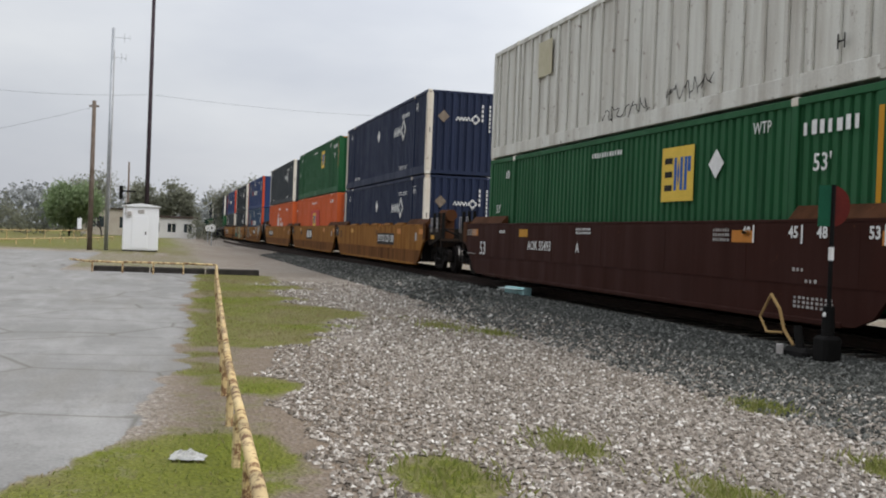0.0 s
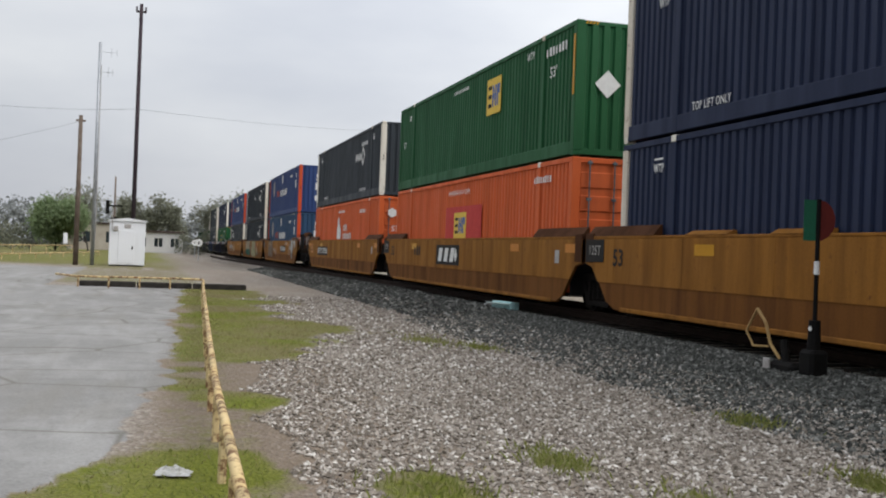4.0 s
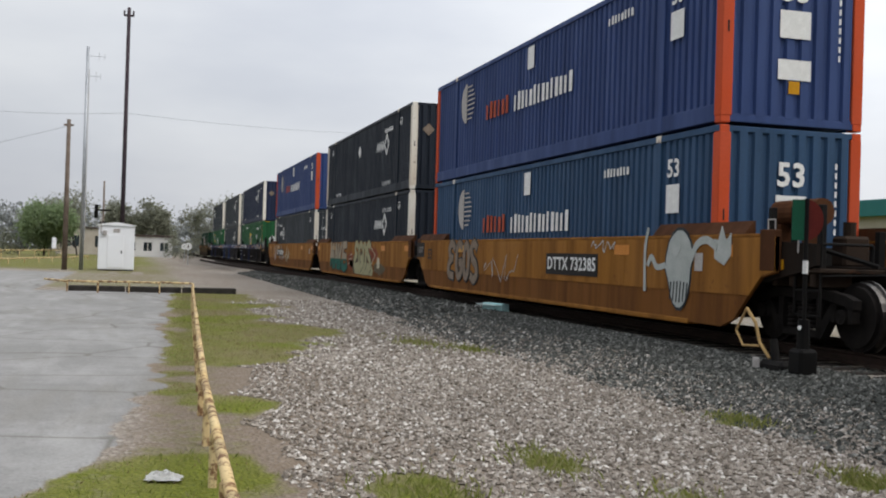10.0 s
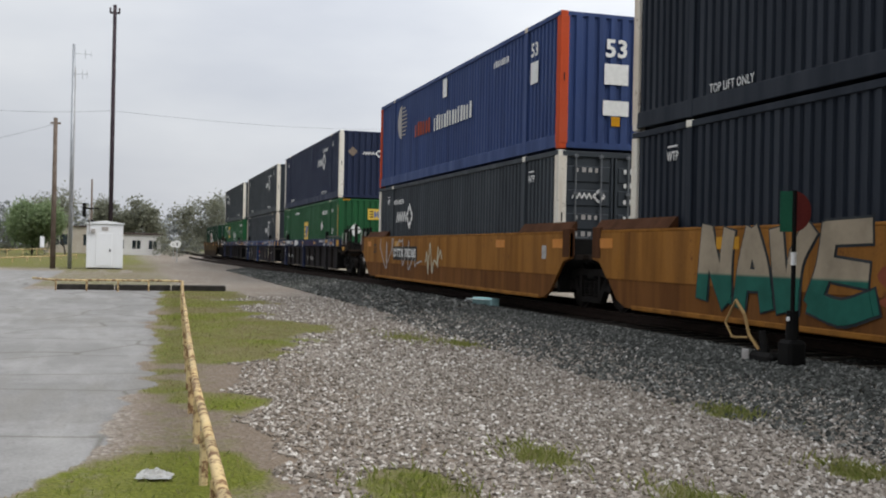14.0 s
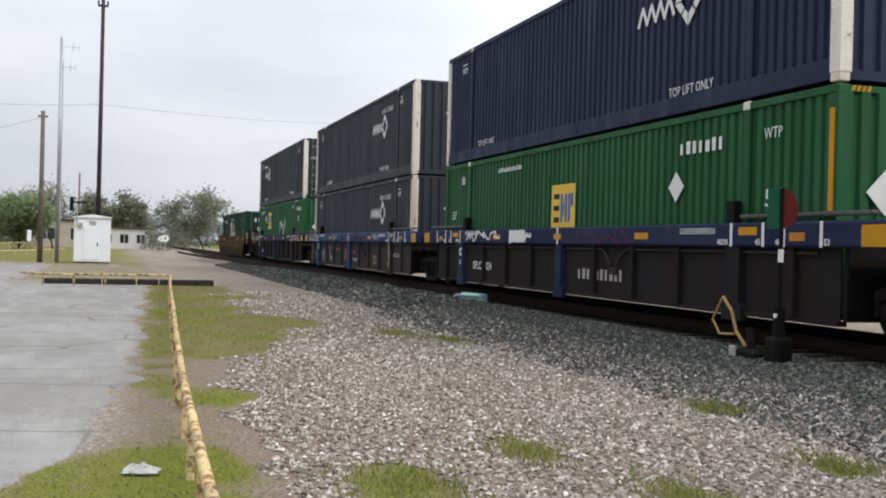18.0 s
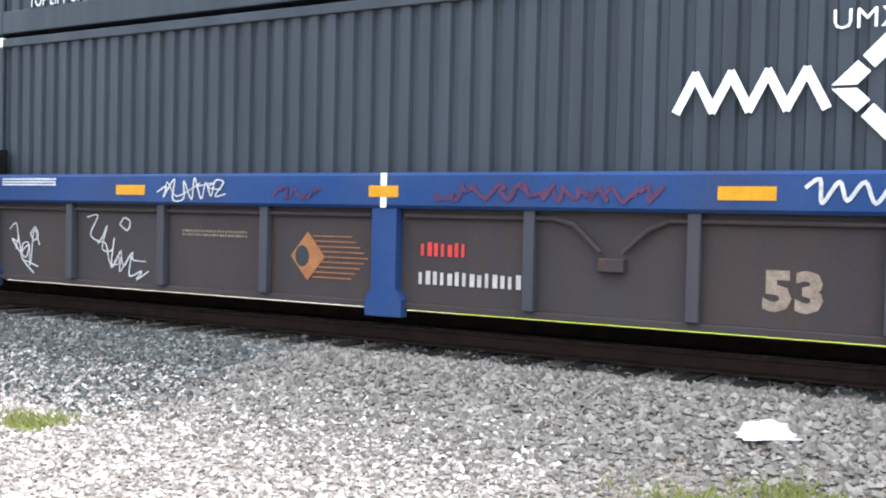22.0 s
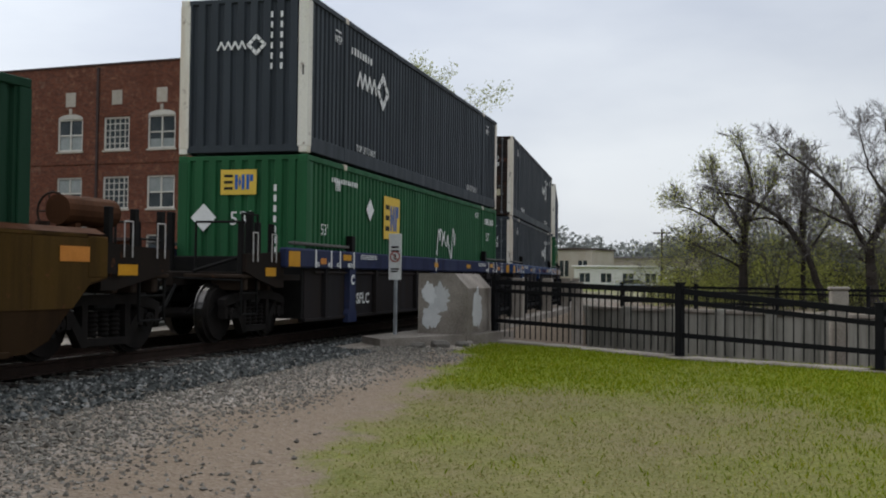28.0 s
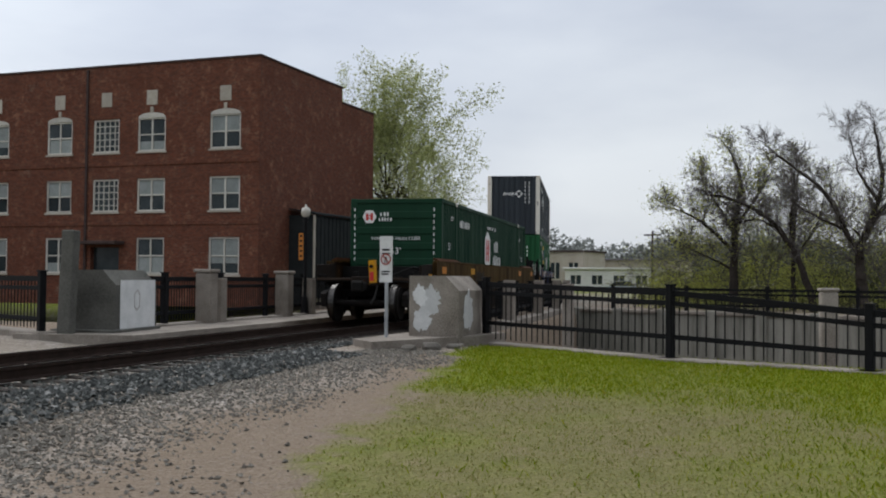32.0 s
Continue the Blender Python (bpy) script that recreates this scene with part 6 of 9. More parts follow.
NEWBALLAST = islands("pale ballast", [(0.0, (0.098, 0.086, 0.072)), (0.4, (0.15, 0.137, 0.117)), (0.8, (0.205, 0.188, 0.160)), (1.0, (0.27, 0.252, 0.222))])
rng = np.random.default_rng(5)
OCTA = np.array([(1, 0, 0), (-1, 0, 0), (0, 1, 0), (0, -1, 0), (0, 0, 1), (0, 0, -1)], float)
OCTF = np.array([(0, 2, 4), (2, 1, 4), (1, 3, 4), (3, 0, 4), (2, 0, 5), (1, 2, 5), (3, 1, 5), (0, 3, 5)])


def stones(name, label, xs, ys, size, material, sink=0.35):
    n = len(xs)
    r = size * rng.uniform(0.5, 1.35, n)
    p = OCTA[None] * r[:, None, None] * rng.uniform(0.6, 1.3, (n, 1, 3)) * np.array([1, 1, 0.72])
    p = p + rng.normal(0, 0.22, p.shape) * r[:, None, None]
    a = rng.uniform(0, 6.28, n)
    x = p[..., 0] * np.cos(a)[:, None] - p[..., 1] * np.sin(a)[:, None]
    y = p[..., 0] * np.sin(a)[:, None] + p[..., 1] * np.cos(a)[:, None]
    p = np.stack([x + xs[:, None], y + ys[:, None], p[..., 2] + (ground_z(xs, ys) + r * sink)[:, None]], -1)
    f = (OCTF[None] + (np.arange(n) * 6)[:, None, None]).reshape(-1, 3)
    me = raw_mesh(name, p.reshape(-1, 3).tolist(), f.tolist())
    me.materials.append(material)
    return tagged(new(name, me), label, "gravel", kind="stuff")


def scatter(n, x0, x1, y0, y1):
    return rng.uniform(x0, x1, n), rng.uniform(y0, y1, n)


def keep(xs, ys, test):
    return xs[test], ys[test]


def bare(xs, ys):
    g, c, _ = zones(xs, ys)
    beam = ys - (0.62 - 0.034 * (xs + 6))
    return (g < 0.45) & (c < 0.4) & ((xs > -3) | (beam > 0.1 + 1.1 * fractal(xs, ys, 1.1, 51)) | (beam < -8))


xs, ys = scatter(56000, -16, -3, 0.9, 7.2)
xs, ys = keep(xs, ys, bare(xs, ys) & (rng.uniform(0, 1, 56000) < np.clip((xs + 22) / 14, 0.2, 1)))
stones("gravel", "pale crushed gravel of the yard", xs, ys, 0.0215, GRAVEL, 0.38)
xs, ys = scatter(16000, -34, -14, 2.0, 7.4)
xs, ys = keep(xs, ys, bare(xs, ys))
stones("gravel", "pale crushed gravel further along the yard", xs, ys, 0.030, GRAVEL, 0.36)
xs, ys = scatter(56000, -24, -6.5, 5.8, 8.75)
d = centre_y(xs) - ys
xs, ys = keep(xs, ys, (d > 1.4) & (rng.uniform(0, 1, 56000) < 1.05 - smooth(2.6, 4.6, d + 1.2 * (fractal(xs, ys, 1.4, 9) - 0.5))))
stones("ballast", "dark grey ballast beside the rails", xs, ys, 0.028, BALLAST)
xs, ys = scatter(16000, -70, -24, 6.3, 8.75)
xs, ys = keep(xs, ys, centre_y(xs) - ys > 1.4)
stones("ballast", "dark ballast far along the rails", xs, ys, 0.055, BALLAST)
xs, ys = scatter(60000, -6.8, 8.5, 4.2, 9.2)
d = centre_y(xs) - ys
xs, ys = keep(xs, ys, (d > 1.35) & bare(xs, ys) & (rng.uniform(0, 1, 60000) > smooth(4.5, 9.0, xs)) & (rng.uniform(0, 1, 60000) < 1.1 - smooth(3.1, 4.9, d + 0.5 * smooth(-2, 3, xs) + 0.6 * smooth(2, 4, xs) + 0.9 * (fractal(xs, ys, 1.3, 19) - 0.5))))
d = centre_y(xs) - ys + rng.normal(0, 0.25, len(xs))
stones("ballast", "pale ballast in front of the rails", *keep(xs, ys, d < 3.3), 0.033, NEWBALLAST)
stones("gravel", "small pale gravel in front of the rails", *keep(xs, ys, d >= 3.3), 0.021, NEWBALLAST)
xs, ys = scatter(26000, 3.5, 20, 5.5, 9.6)
d = centre_y(xs) - ys
xs, ys = keep(xs, ys, (d > 1.35) & (d < 4.6) & bare(xs, ys) & ((xs < 16.2) | (d < 1.7)) & (rng.uniform(0, 1, 26000) < 1.05 - smooth(2.3, 3.7, d + 0.9 * (fractal(xs, ys, 1.3, 19) - 0.5))))
d = centre_y(xs) - ys
stones("ballast", "grey ballast sloping from the rails", *keep(xs, ys, d < 2.7), 0.034, WETBALLAST)
xs, ys = scatter(52000, 3.0, 18, 4.6, 9.6)
d = centre_y(xs) - ys
xs, ys = keep(xs, ys, (d > 2.3) & bare(xs, ys) & (rng.uniform(0, 1, 52000) < 1.0 - smooth(2.6, 4.9, d + 1.4 * (fractal(xs, ys, 1.3, 29) - 0.5))))
stones("gravel", "small grey gravel running out over bare earth", xs, ys, 0.019, NEWBALLAST, 0.25)
xs, ys = scatter(9000, -12, 20, 8.75, 11.9)
d = np.abs(centre_y(xs) - ys)
xs, ys = keep(xs, ys, d < 1.5)
stones("ballast", "ballast between the ties", xs, ys, 0.036, BALLAST, 0.1)
xs, ys = scatter(9000, 0, 20, 11.2, 14)
d = ys - centre_y(xs)
xs, ys = keep(xs, ys, (d > 1.35) & (d < 2.5))
stones("ballast", "ballast beyond the rails", xs, ys, 0.04, NEWBALLAST)

# ---- grass ----
BLADES = islands("grass blades", [(0.0, (0.105, 0.145, 0.003)), (0.5, (0.155, 0.20, 0.004)), (0.8, (0.205, 0.232, 0.008)), (1.0, (0.27, 0.26, 0.035))], 0.8, 0.45)
YARDBLADES = islands("trodden grass blades", [(0.0, (0.18, 0.215, 0.050)), (0.5, (0.235, 0.26, 0.075)), (0.8, (0.285, 0.285, 0.105)), (1.0, (0.36, 0.33, 0.17))], 0.85, 0.45)
STRAW = islands("straw-coloured dead grass", [(0.0, (0.18, 0.15, 0.07)), (0.5, (0.26, 0.21, 0.105)), (1.0, (0.36, 0.30, 0.17))], 0.9, 0.25)
DRYBLADES = islands("dry grass blades", [(0.0, (0.15, 0.165, 0.030)), (0.4, (0.185, 0.185, 0.045)), (0.8, (0.225, 0.20, 0.07)), (1.0, (0.29, 0.25, 0.11))], 0.85, 0.45)


def blades(name, label, xs, ys, tall, material, wide=0.006):
    n = len(xs)
    h = tall * rng.uniform(0.4, 1.3, n)
    a = rng.uniform(0, 6.28, n)
    lean = rng.normal(0, 0.45, (n, 2)) * h[:, None]
    z = ground_z(xs, ys) - 0.005
    w = wide * rng.uniform(0.7, 1.6, n)
    dx, dy = np.cos(a) * w, np.sin(a) * w
    p = np.stack([np.stack([xs - dx, ys - dy, z], -1), np.stack([xs + dx, ys + dy, z], -1),
                  np.stack([xs + dx * 0.6 + lean[:, 0] * 0.4, ys + dy * 0.6 + lean[:, 1] * 0.4, z + h * 0.6], -1),
                  np.stack([xs + lean[:, 0], ys + lean[:, 1], z + h], -1)], 1)
    f = (np.array([(0, 1, 2), (0, 2, 3)])[None] + (np.arange(n) * 4)[:, None, None]).reshape(-1, 3)
    me = raw_mesh(name, p.reshape(-1, 3).tolist(), f.tolist())
    me.materials.append(material)
    return tagged(new(name, me), label, "grass", kind="stuff")


def grassy(n, x0, x1, y0, y1, low=0.35):
    xs, ys = scatter(n, x0, x1, y0, y1)
    g, _, _ = zones(xs, ys)
    return keep(xs, ys, rng.uniform(low, 1, n) < g)


xs, ys = grassy(95000, -38, -3, -2.5, 6.2, 0.3)
green = greenness(xs, ys)
green = green + rng.normal(0, 0.16, len(green))
blades("grass", "short green grass along the yellow rail", *keep(xs, ys, green > 0.42), 0.038, YARDBLADES, 0.0055)
blades("grass", "short dry grass along the yellow rail", *keep(xs, ys, green <= 0.42), 0.026, STRAW, 0.0055)
for k, (cx, cy, rx, ry) in enumerate(TUFTS):
    xs, ys = cx + rx * 0.5 * rng.normal(0, 1, 380), cy + ry * 0.5 * rng.normal(0, 1, 380)
    blades("grass_tuft", "green grass tuft growing through gravel", xs, ys, 0.075, YARDBLADES, 0.007)
xs, ys = grassy(170000, 3, 21, -7, 8.2)
green = greenness(xs, ys)
green = green + rng.normal(0, 0.22, len(green))
blades("grass", "fresh green lawn before the iron fence", *keep(xs, ys, green > 0.4), 0.05, BLADES, 0.006)
blades("grass", "thin dry lawn with bare patches", *keep(xs, ys, green <= 0.4), 0.024, DRYBLADES, 0.006)

# ---- the railway ----
RAIL = [(-0.036, 0.0), (0.036, 0.0), (0.037, -0.035), (0.010, -0.045), (0.010, -0.135), (0.068, -0.155), (0.068, -0.17), (-0.068, -0.17), (-0.068, -0.155), (-0.010, -0.135), (-0.010, -0.045), (-0.037, -0.035)]
STEEL = plain("worn rail head", (0.34, 0.32, 0.30), (0.50, 0.48, 0.46), 4, 0.32, 0.9, 0.05, 60, 0)


def swept(prof, us, place):
    v, f, n = [], [], len(prof)
    for u in us:
        for s, z in prof:
            x, y = place(u, s)
            v.append((x, y, z))
    for k in range(len(us) - 1):
        for i in range(n):
            j = (i + 1) % n
            f.append((k * n + i, k * n + j, (k + 1) * n + j, (k + 1) * n + i))
    return v, f


us = list(np.arange(-420, -40, 20.0)) + list(np.arange(-40, 200, 1.5))
track = thing("railway_track", "rusty steel rails on timber ties in ballast", "railway track", kind="structure")
for side in (0.7525, -0.7525):
    v, f = swept([(s + side, z) for s, z in RAIL], us, lambda u, s: on_track(u, s)[:2])
    part("rail", raw_mesh("rail", v, f), RAILRUST, track)
    v, f = swept([(s + side, z) for s, z in ((-0.03, 0.001), (0.03, 0.001))], us, lambda u, s: on_track(u, s)[:2])
    f = [q for q in f]
    part("rail_head", raw_mesh("rail_head", v, f), STEEL, track, "polished rail head")


def siding(u):
    return 3.0 * float(smooth(18, 100, -u)) ** 1.0


spur = thing("siding_track", "rusty siding rails half sunk in gravel", "railway track", kind="structure")
us2 = list(np.arange(-112, -17, 1.5))
for side in (0.7525, -0.7525):
    v, f = swept([(s + side, z - 0.02) for s, z in RAIL], us2, lambda u, s: on_track(u, s + siding(u))[:2])
    part("rail", raw_mesh("rail", v, f), RAILRUST, spur)

# ---- yellow pipe rails round the concrete pad ----
def peeling(name, c1, c2, under):
    m, nt, b, vec, rnd = start(name, 0.85)
    col = blend(nt, noise_tex(nt, vec, 1.5, 4.0), c1, c2)
    flakes = noise_tex(nt, vec, 9.0, 8.0, 0.75)
    col = blend(nt, ramp(nt, flakes, [(0.49, grey(0)), (0.55, grey(1))]), col, under)
    col = blend(nt, ramp(nt, noise_tex(nt, vec, 2.5, 5.0), [(0.55, grey(0)), (0.75, grey(0.6))]), col, tuple(v * 1.6 for v in under))
    nt.links.new(col, b.inputs["Base Color"])
    bumped(nt, b, flakes, 0.6, 0.01)
    return m


OLDYELLOW = peeling("peeling yellow paint", (0.56, 0.40, 0.17), (0.64, 0.52, 0.31), (0.19, 0.105, 0.055))
DARKTIMBER = plain("dark tarred timber", (0.02, 0.018, 0.016), (0.05, 0.045, 0.04), 4, 0.9, 0, 0.5)


def pipe_rail(label, pts, top, r, every):
    f = thing("barrier_rail", label, "barrier", "yellow barrier rails")
    for (ax, ay), (bx, by) in zip(pts, pts[1:]):
        n = max(1, round(math.hypot(bx - ax, by - ay) / every))
        dx, dy = (bx - ax) / n, (by - ay) / n
        rnd = random.Random(n)
        for i in range(n):
            p0, p1 = (ax + dx * i, ay + dy * i, top + rnd.uniform(-0.012, 0.012)), (ax + dx * (i + 1), ay + dy * (i + 1), top + rnd.uniform(-0.012, 0.012))
            part("beam", Geo().cyl(p0, p1, r * rnd.uniform(0.94, 1.06), 10), OLDYELLOW, f, smooth=True)
            gz0 = float(ground_z(p0[0] + dx * 0.3, p0[1] + dy * 0.3))
            part("post", Geo().box(p0[0] + dx * 0.3 - r * 0.8, p0[0] + dx * 0.3 + r * 0.8, p0[1] - r * 0.9, p0[1] + r * 0.7, gz0 - 0.15, top, 0.015), OLDYELLOW, f)
    return f


pipe_rail("low yellow barrier beam with peeling paint on short posts", [(-3.2, 0.50), (-5.54, 0.59), (-10.0, 0.72), (-15.04, 0.93), (-29.5, 1.55), (-36.8, 1.9)], -0.13, 0.036, 1.75)
pipe_rail("low yellow pipe rail across the end of the pad", [(-37.2, 1.9), (-37.3, 0.8), (-37.0, -2.2), (-38.5, -3.0)], -0.12, 0.035, 1.15)
pipe_rail("long yellow pipe rail by the far drive", [(-121, -5.3), (-105, -6.7), (-77, -10.8), (-60, -14.0)], -0.12, 0.05, 5.0)
pipe_rail("yellow guard rail by the far road", [(-150, -10.0), (-110, -14.5), (-80, -19.0)], 0.3, 0.05, 8.0)
kerb = thing("timber_kerb", "dark tarred timber lying behind the pipe rail", "timber")
for i in range(3):
    part("timber", Geo().box(-38.4 + 0.04 * i, -38.1 + 0.04 * i, -2.2 + 1.9 * i, -0.34 + 1.9 * i, -0.58, -0.30, 0.03), DARKTIMBER, kerb)

# ---- switch stand beside the rails ----
stand = thing("switch_stand", "black switch stand with a red and green target", "switch stand", at=pose(-11.35, 7.95, -0.33))
g = Geo().box(-0.30, 0.30, -0.16, 0.16, 0.0, 0.10, 0.02)
g.box(-0.14, 0.14, -0.13, 0.13, 0.09, 0.42, 0.04)
part("base", g, BLACKIRON, stand)
part("mast", Geo().cyl((0, 0, 0.4), (0, 0, 0.78), 0.085, 10, 0.07).cyl((0, 0, 0.75), (0, 0, 2.26), 0.028, 8), BLACKIRON, stand)
part("white_band", Geo().cyl((0, 0, 1.34), (0, 0, 1.50), 0.034, 10), WHITE, stand, "white reflective band")
part("white_band", Geo().cyl((0.03, -0.09, 0.68), (0.03, -0.075, 0.68), 0.028, 10), WHITE, stand)
TGREEN = plain("green target paint", (0.006, 0.065, 0.034), (0.009, 0.085, 0.045), 4, 0.5, 0, 0.05, 60, 0)
TRED = plain("dull red target paint", (0.075, 0.010, 0.008), (0.105, 0.014, 0.010), 4, 0.6, 0, 0.05, 60, 0)
part("target", Geo().prism([(-0.17, -0.25), (0.02, -0.25), (0.02, 0.25), (-0.17, 0.25)], 1, -0.006, 0.006), TGREEN, stand, "green half of the target", at=pose(0, 0, 2.0, 0, 0, 60))
part("target", Geo().prism([(0.20 * math.sin(a * math.pi / 12), 0.25 * -math.cos(a * math.pi / 12)) for a in range(13)], 1, -0.006, 0.006), TRED, stand, "dull red half of the target", at=pose(0, 0, 2.0, 0, 0, 68))
HANDLE = paint("worn yellow handle", (0.42, 0.27, 0.11), (0.1, 0.06, 0.03), 0.5, 0.5)
part("throw_handle", Geo().tube([(-0.62, -0.05, 0.24), (-0.80, -0.08, 0.42), (-0.88, -0.10, 0.68), (-1.06, -0.12, 0.86)], 0.022, 8).tube([(-1.06, -0.12, 0.86), (-1.30, -0.12, 0.55), (-1.16, -0.10, 0.36), (-0.84, -0.08, 0.38)], 0.016, 8), HANDLE, stand, "worn yellow looped handle")
part("foot_lock", Geo().box(-0.78, -0.28, -0.12, 0.10, 0.02, 0.22, 0.05).cyl((-0.50, -0.02, 0.1), (-0.62, 0.0, 0.48), 0.055, 8), BLACKIRON, stand)
part("lock_tag", Geo().box(-0.86, -0.72, -0.15, -0.12, 0.10, 0.24, 0.01), GREYPAINT, stand)
part("connecting_rod", Geo().cyl((0.1, 0.0, 0.05), (0.9, 1.30, 0.06), 0.03, 8).box(0.58, 0.92, 1.22, 1.5, 0.0, 0.16, 0.04).cyl((0.3, 0.05, 0.05), (0.75, 1.3, 0.05), 0.02, 8), BLACKIRON, stand)
part("head_tie", Geo().box(-1.25, 0.35, -0.14, 0.14, -0.14, 0.015, 0.02), DARKTIMBER, stand)

# ---- litter ----
box = thing("carton", "pale blue carton lying by the rails", "carton", at=pose(-24.4, 8.52, -0.22, 0, 0, 12))
part("box", Geo().box(-0.45, 0.45, -0.12, 0.12, 0, 0.20, 0.02), plain("pale blue card", (0.30, 0.55, 0.56), (0.45, 0.68, 0.68), 5, 0.8, 0, 0.1), box)
part("flap", Geo().box(-0.45, 0.45, -0.30, -0.12, 0.15, 0.165, 0.004), plain("inside of the carton", (0.5, 0.62, 0.6), (0.6, 0.7, 0.68), 5, 0.8, 0, 0.1), box)
RAG = plain("crumpled white plastic", (0.42, 0.42, 0.40), (0.58, 0.58, 0.56), 6, 0.5, 0, 0.3)


def rag(label, x, y, size, seed):
    rnd = random.Random(seed)
    v, f, n = [], [], 9
    for i in range(n):
        for j in range(n):
            a, b = i / (n - 1) * 2 - 1, j / (n - 1) * 2 - 1
            h = max(0, 1 - a * a) * max(0, 1 - b * b)
            v.append((size * (a + rnd.uniform(-0.12, 0.12)), size * 0.7 * (b + rnd.uniform(-0.12, 0.12)), size * 0.55 * h * rnd.uniform(0.3, 1.2)))
    for i in range(n - 1):
        for j in range(n - 1):
            k = i * n + j
            f.append((k, k + n, k + n + 1, k + 1))
    me = raw_mesh("plastic_bag", v, f)
    me.materials.append(RAG)
    ob = new("plastic_bag", me)
    ob.matrix_basis = pose(x, y, float(ground_z(x, y)) + 0.02, 0, 0, seed * 40)
    return tagged(ob, label, "litter")


rag("crumpled white plastic bag on the ballast", -1.95, 7.35, 0.21, 1)
rag("scrap of white plastic in the grass", -7.7, 0.32, 0.12, 2)
rag("scrap of white paper by the rails", -25.8, 8.55, 0.16, 3)
rag("small white scrap on the ballast", 3.4, 7.0, 0.07, 4)
board = tagged(part("board", Geo().box(-0.6, 0.6, -0.03, 0.03, 0, 0.03, 0.006), GREYPAINT, None, at=pose(-15.8, 7.55, -0.38, 0, 0, 8)), "weathered grey board on the ballast", "board")

# ---- signal house, poles and masts ----
HOUSE = paint("white enamelled steel", (0.84, 0.86, 0.88), (0.55, 0.54, 0.52), 0.15, 0.0, 0.45)
house = thing("signal_house", "white steel railway signal house on the ground", "equipment hut", at=pose(-71.5, -1.4, -0.55, 0, 0, 2))
part("body", Geo().box(-1.1, 1.1, -1.12, 1.12, 0.12, 2.95, 0.03), HOUSE, house)
part("plinth", Geo().box(-1.05, 1.05, -1.07, 1.07, 0, 0.13, 0.01), BLACKIRON, house)
part("roof", Geo().prism([(-1.22, 2.95), (1.22, 2.95), (1.22, 3.0), (0.0, 3.17), (-1.22, 3.0)], 0, -1.2, 1.2), HOUSE, house)
part("door", Geo().box(1.1, 1.13, -0.55, 0.45, 0.25, 2.35, 0.01), HOUSE, house)
part("door_handle", Geo().box(1.13, 1.17, 0.28, 0.36, 1.15, 1.35, 0.01), BLACKIRON, house)
part("lamp_box", Geo().box(1.1, 1.3, -0.85, -0.6, 2.35, 2.62, 0.02).cyl((1.2, -0.95, 2.4), (1.2, -0.95, 3.6), 0.03, 8), GREYPAINT, house)
part("vent", Geo().box(1.1, 1.125, -0.2, 0.2, 2.5, 2.75, 0.01), GREYPAINT, house)
POLEDARK = plain("dark creosoted pole", (0.030, 0.022, 0.030), (0.06, 0.045, 0.05), 2, 0.85, 0, 0.3)
POLEOLD = plain("weathered grey-brown pole", (0.11, 0.08, 0.06), (0.20, 0.16, 0.13), 2, 0.9, 0, 0.4)
GALV = plain("galvanised steel", (0.34, 0.36, 0.38), (0.46, 0.48, 0.50), 5, 0.45, 0.6, 0.1)


def pole(label, x, y, top, r, material, lean=0.0, cat="pole"):
    p = thing("utility_pole", label, cat, "poles by the signal house", at=pose(x, y, -0.6, 0, lean, 0))
    part("shaft", Geo().cyl((0, 0, 0), (0, 0, top + 0.6), r, 12, r * 0.72), material, p, smooth=True)
    return p


p = pole("tall dark pole with fittings at its head", -75.4, -1.12, 17.6, 0.17, POLEDARK)
part("head_fitting", Geo().box(-0.1, 0.1, -0.35, 0.35, 17.6, 17.72, 0.02).cyl((0, -0.3, 17.7), (0, -0.3, 18.0), 0.06, 8).cyl((0, 0.3, 17.7), (0, 0.3, 18.0), 0.06, 8).cyl((0, 0, 17.7), (0, 0, 18.15), 0.08, 8), POLEDARK, p)
p = pole("old weathered wooden pole", -70.0, -4.45, 9.0, 0.17, POLEOLD)
part("cross_pin", Geo().box(-0.05, 0.05, -0.3, 0.3, 9.2, 9.32, 0.01), POLEOLD, p)
part("meter_box", Geo().box(0.15, 0.35, -0.75, -0.5, 1.4, 2.1, 0.03), HOUSE, p)
p = pole("slim grey antenna mast", -71.0, -3.5, 13.9, 0.13, GALV)
for z, w in ((13.9, 0.7), (12.6, 0.55)):
    part("antenna", Geo().cyl((0, 0, z), (0, w * 1.6, z), 0.015, 6).cyl((0, w * 1.0, z - 0.3), (0, w * 1.0, z + 0.3), 0.012, 6).cyl((0, w * 1.5, z - 0.22), (0, w * 1.5, z + 0.22), 0.012, 6), GALV, p)
part("coax", Geo().cyl((0.1, 0.16, 2), (0.1, 0.12, 13), 0.02, 6), GREYPAINT, p)
p = pole("short signal post with a lamp bracket", -73.0, -2.3, 5.4, 0.08, POLEOLD)
part("bracket", Geo().box(-0.1, 0.1, -0.5, 0.5, 4.0, 4.1, 0.01).cyl((0, -0.45, 3.5), (0, -0.45, 4.4), 0.12, 10).box(-0.15, 0.15, -0.2, 0.2, 2.6, 3.3, 0.03), BLACKIRON, p)
WIRE = plain("grey cable", (0.10, 0.10, 0.11), (0.16, 0.16, 0.17), 3, 0.6, 0.3, 0.05)


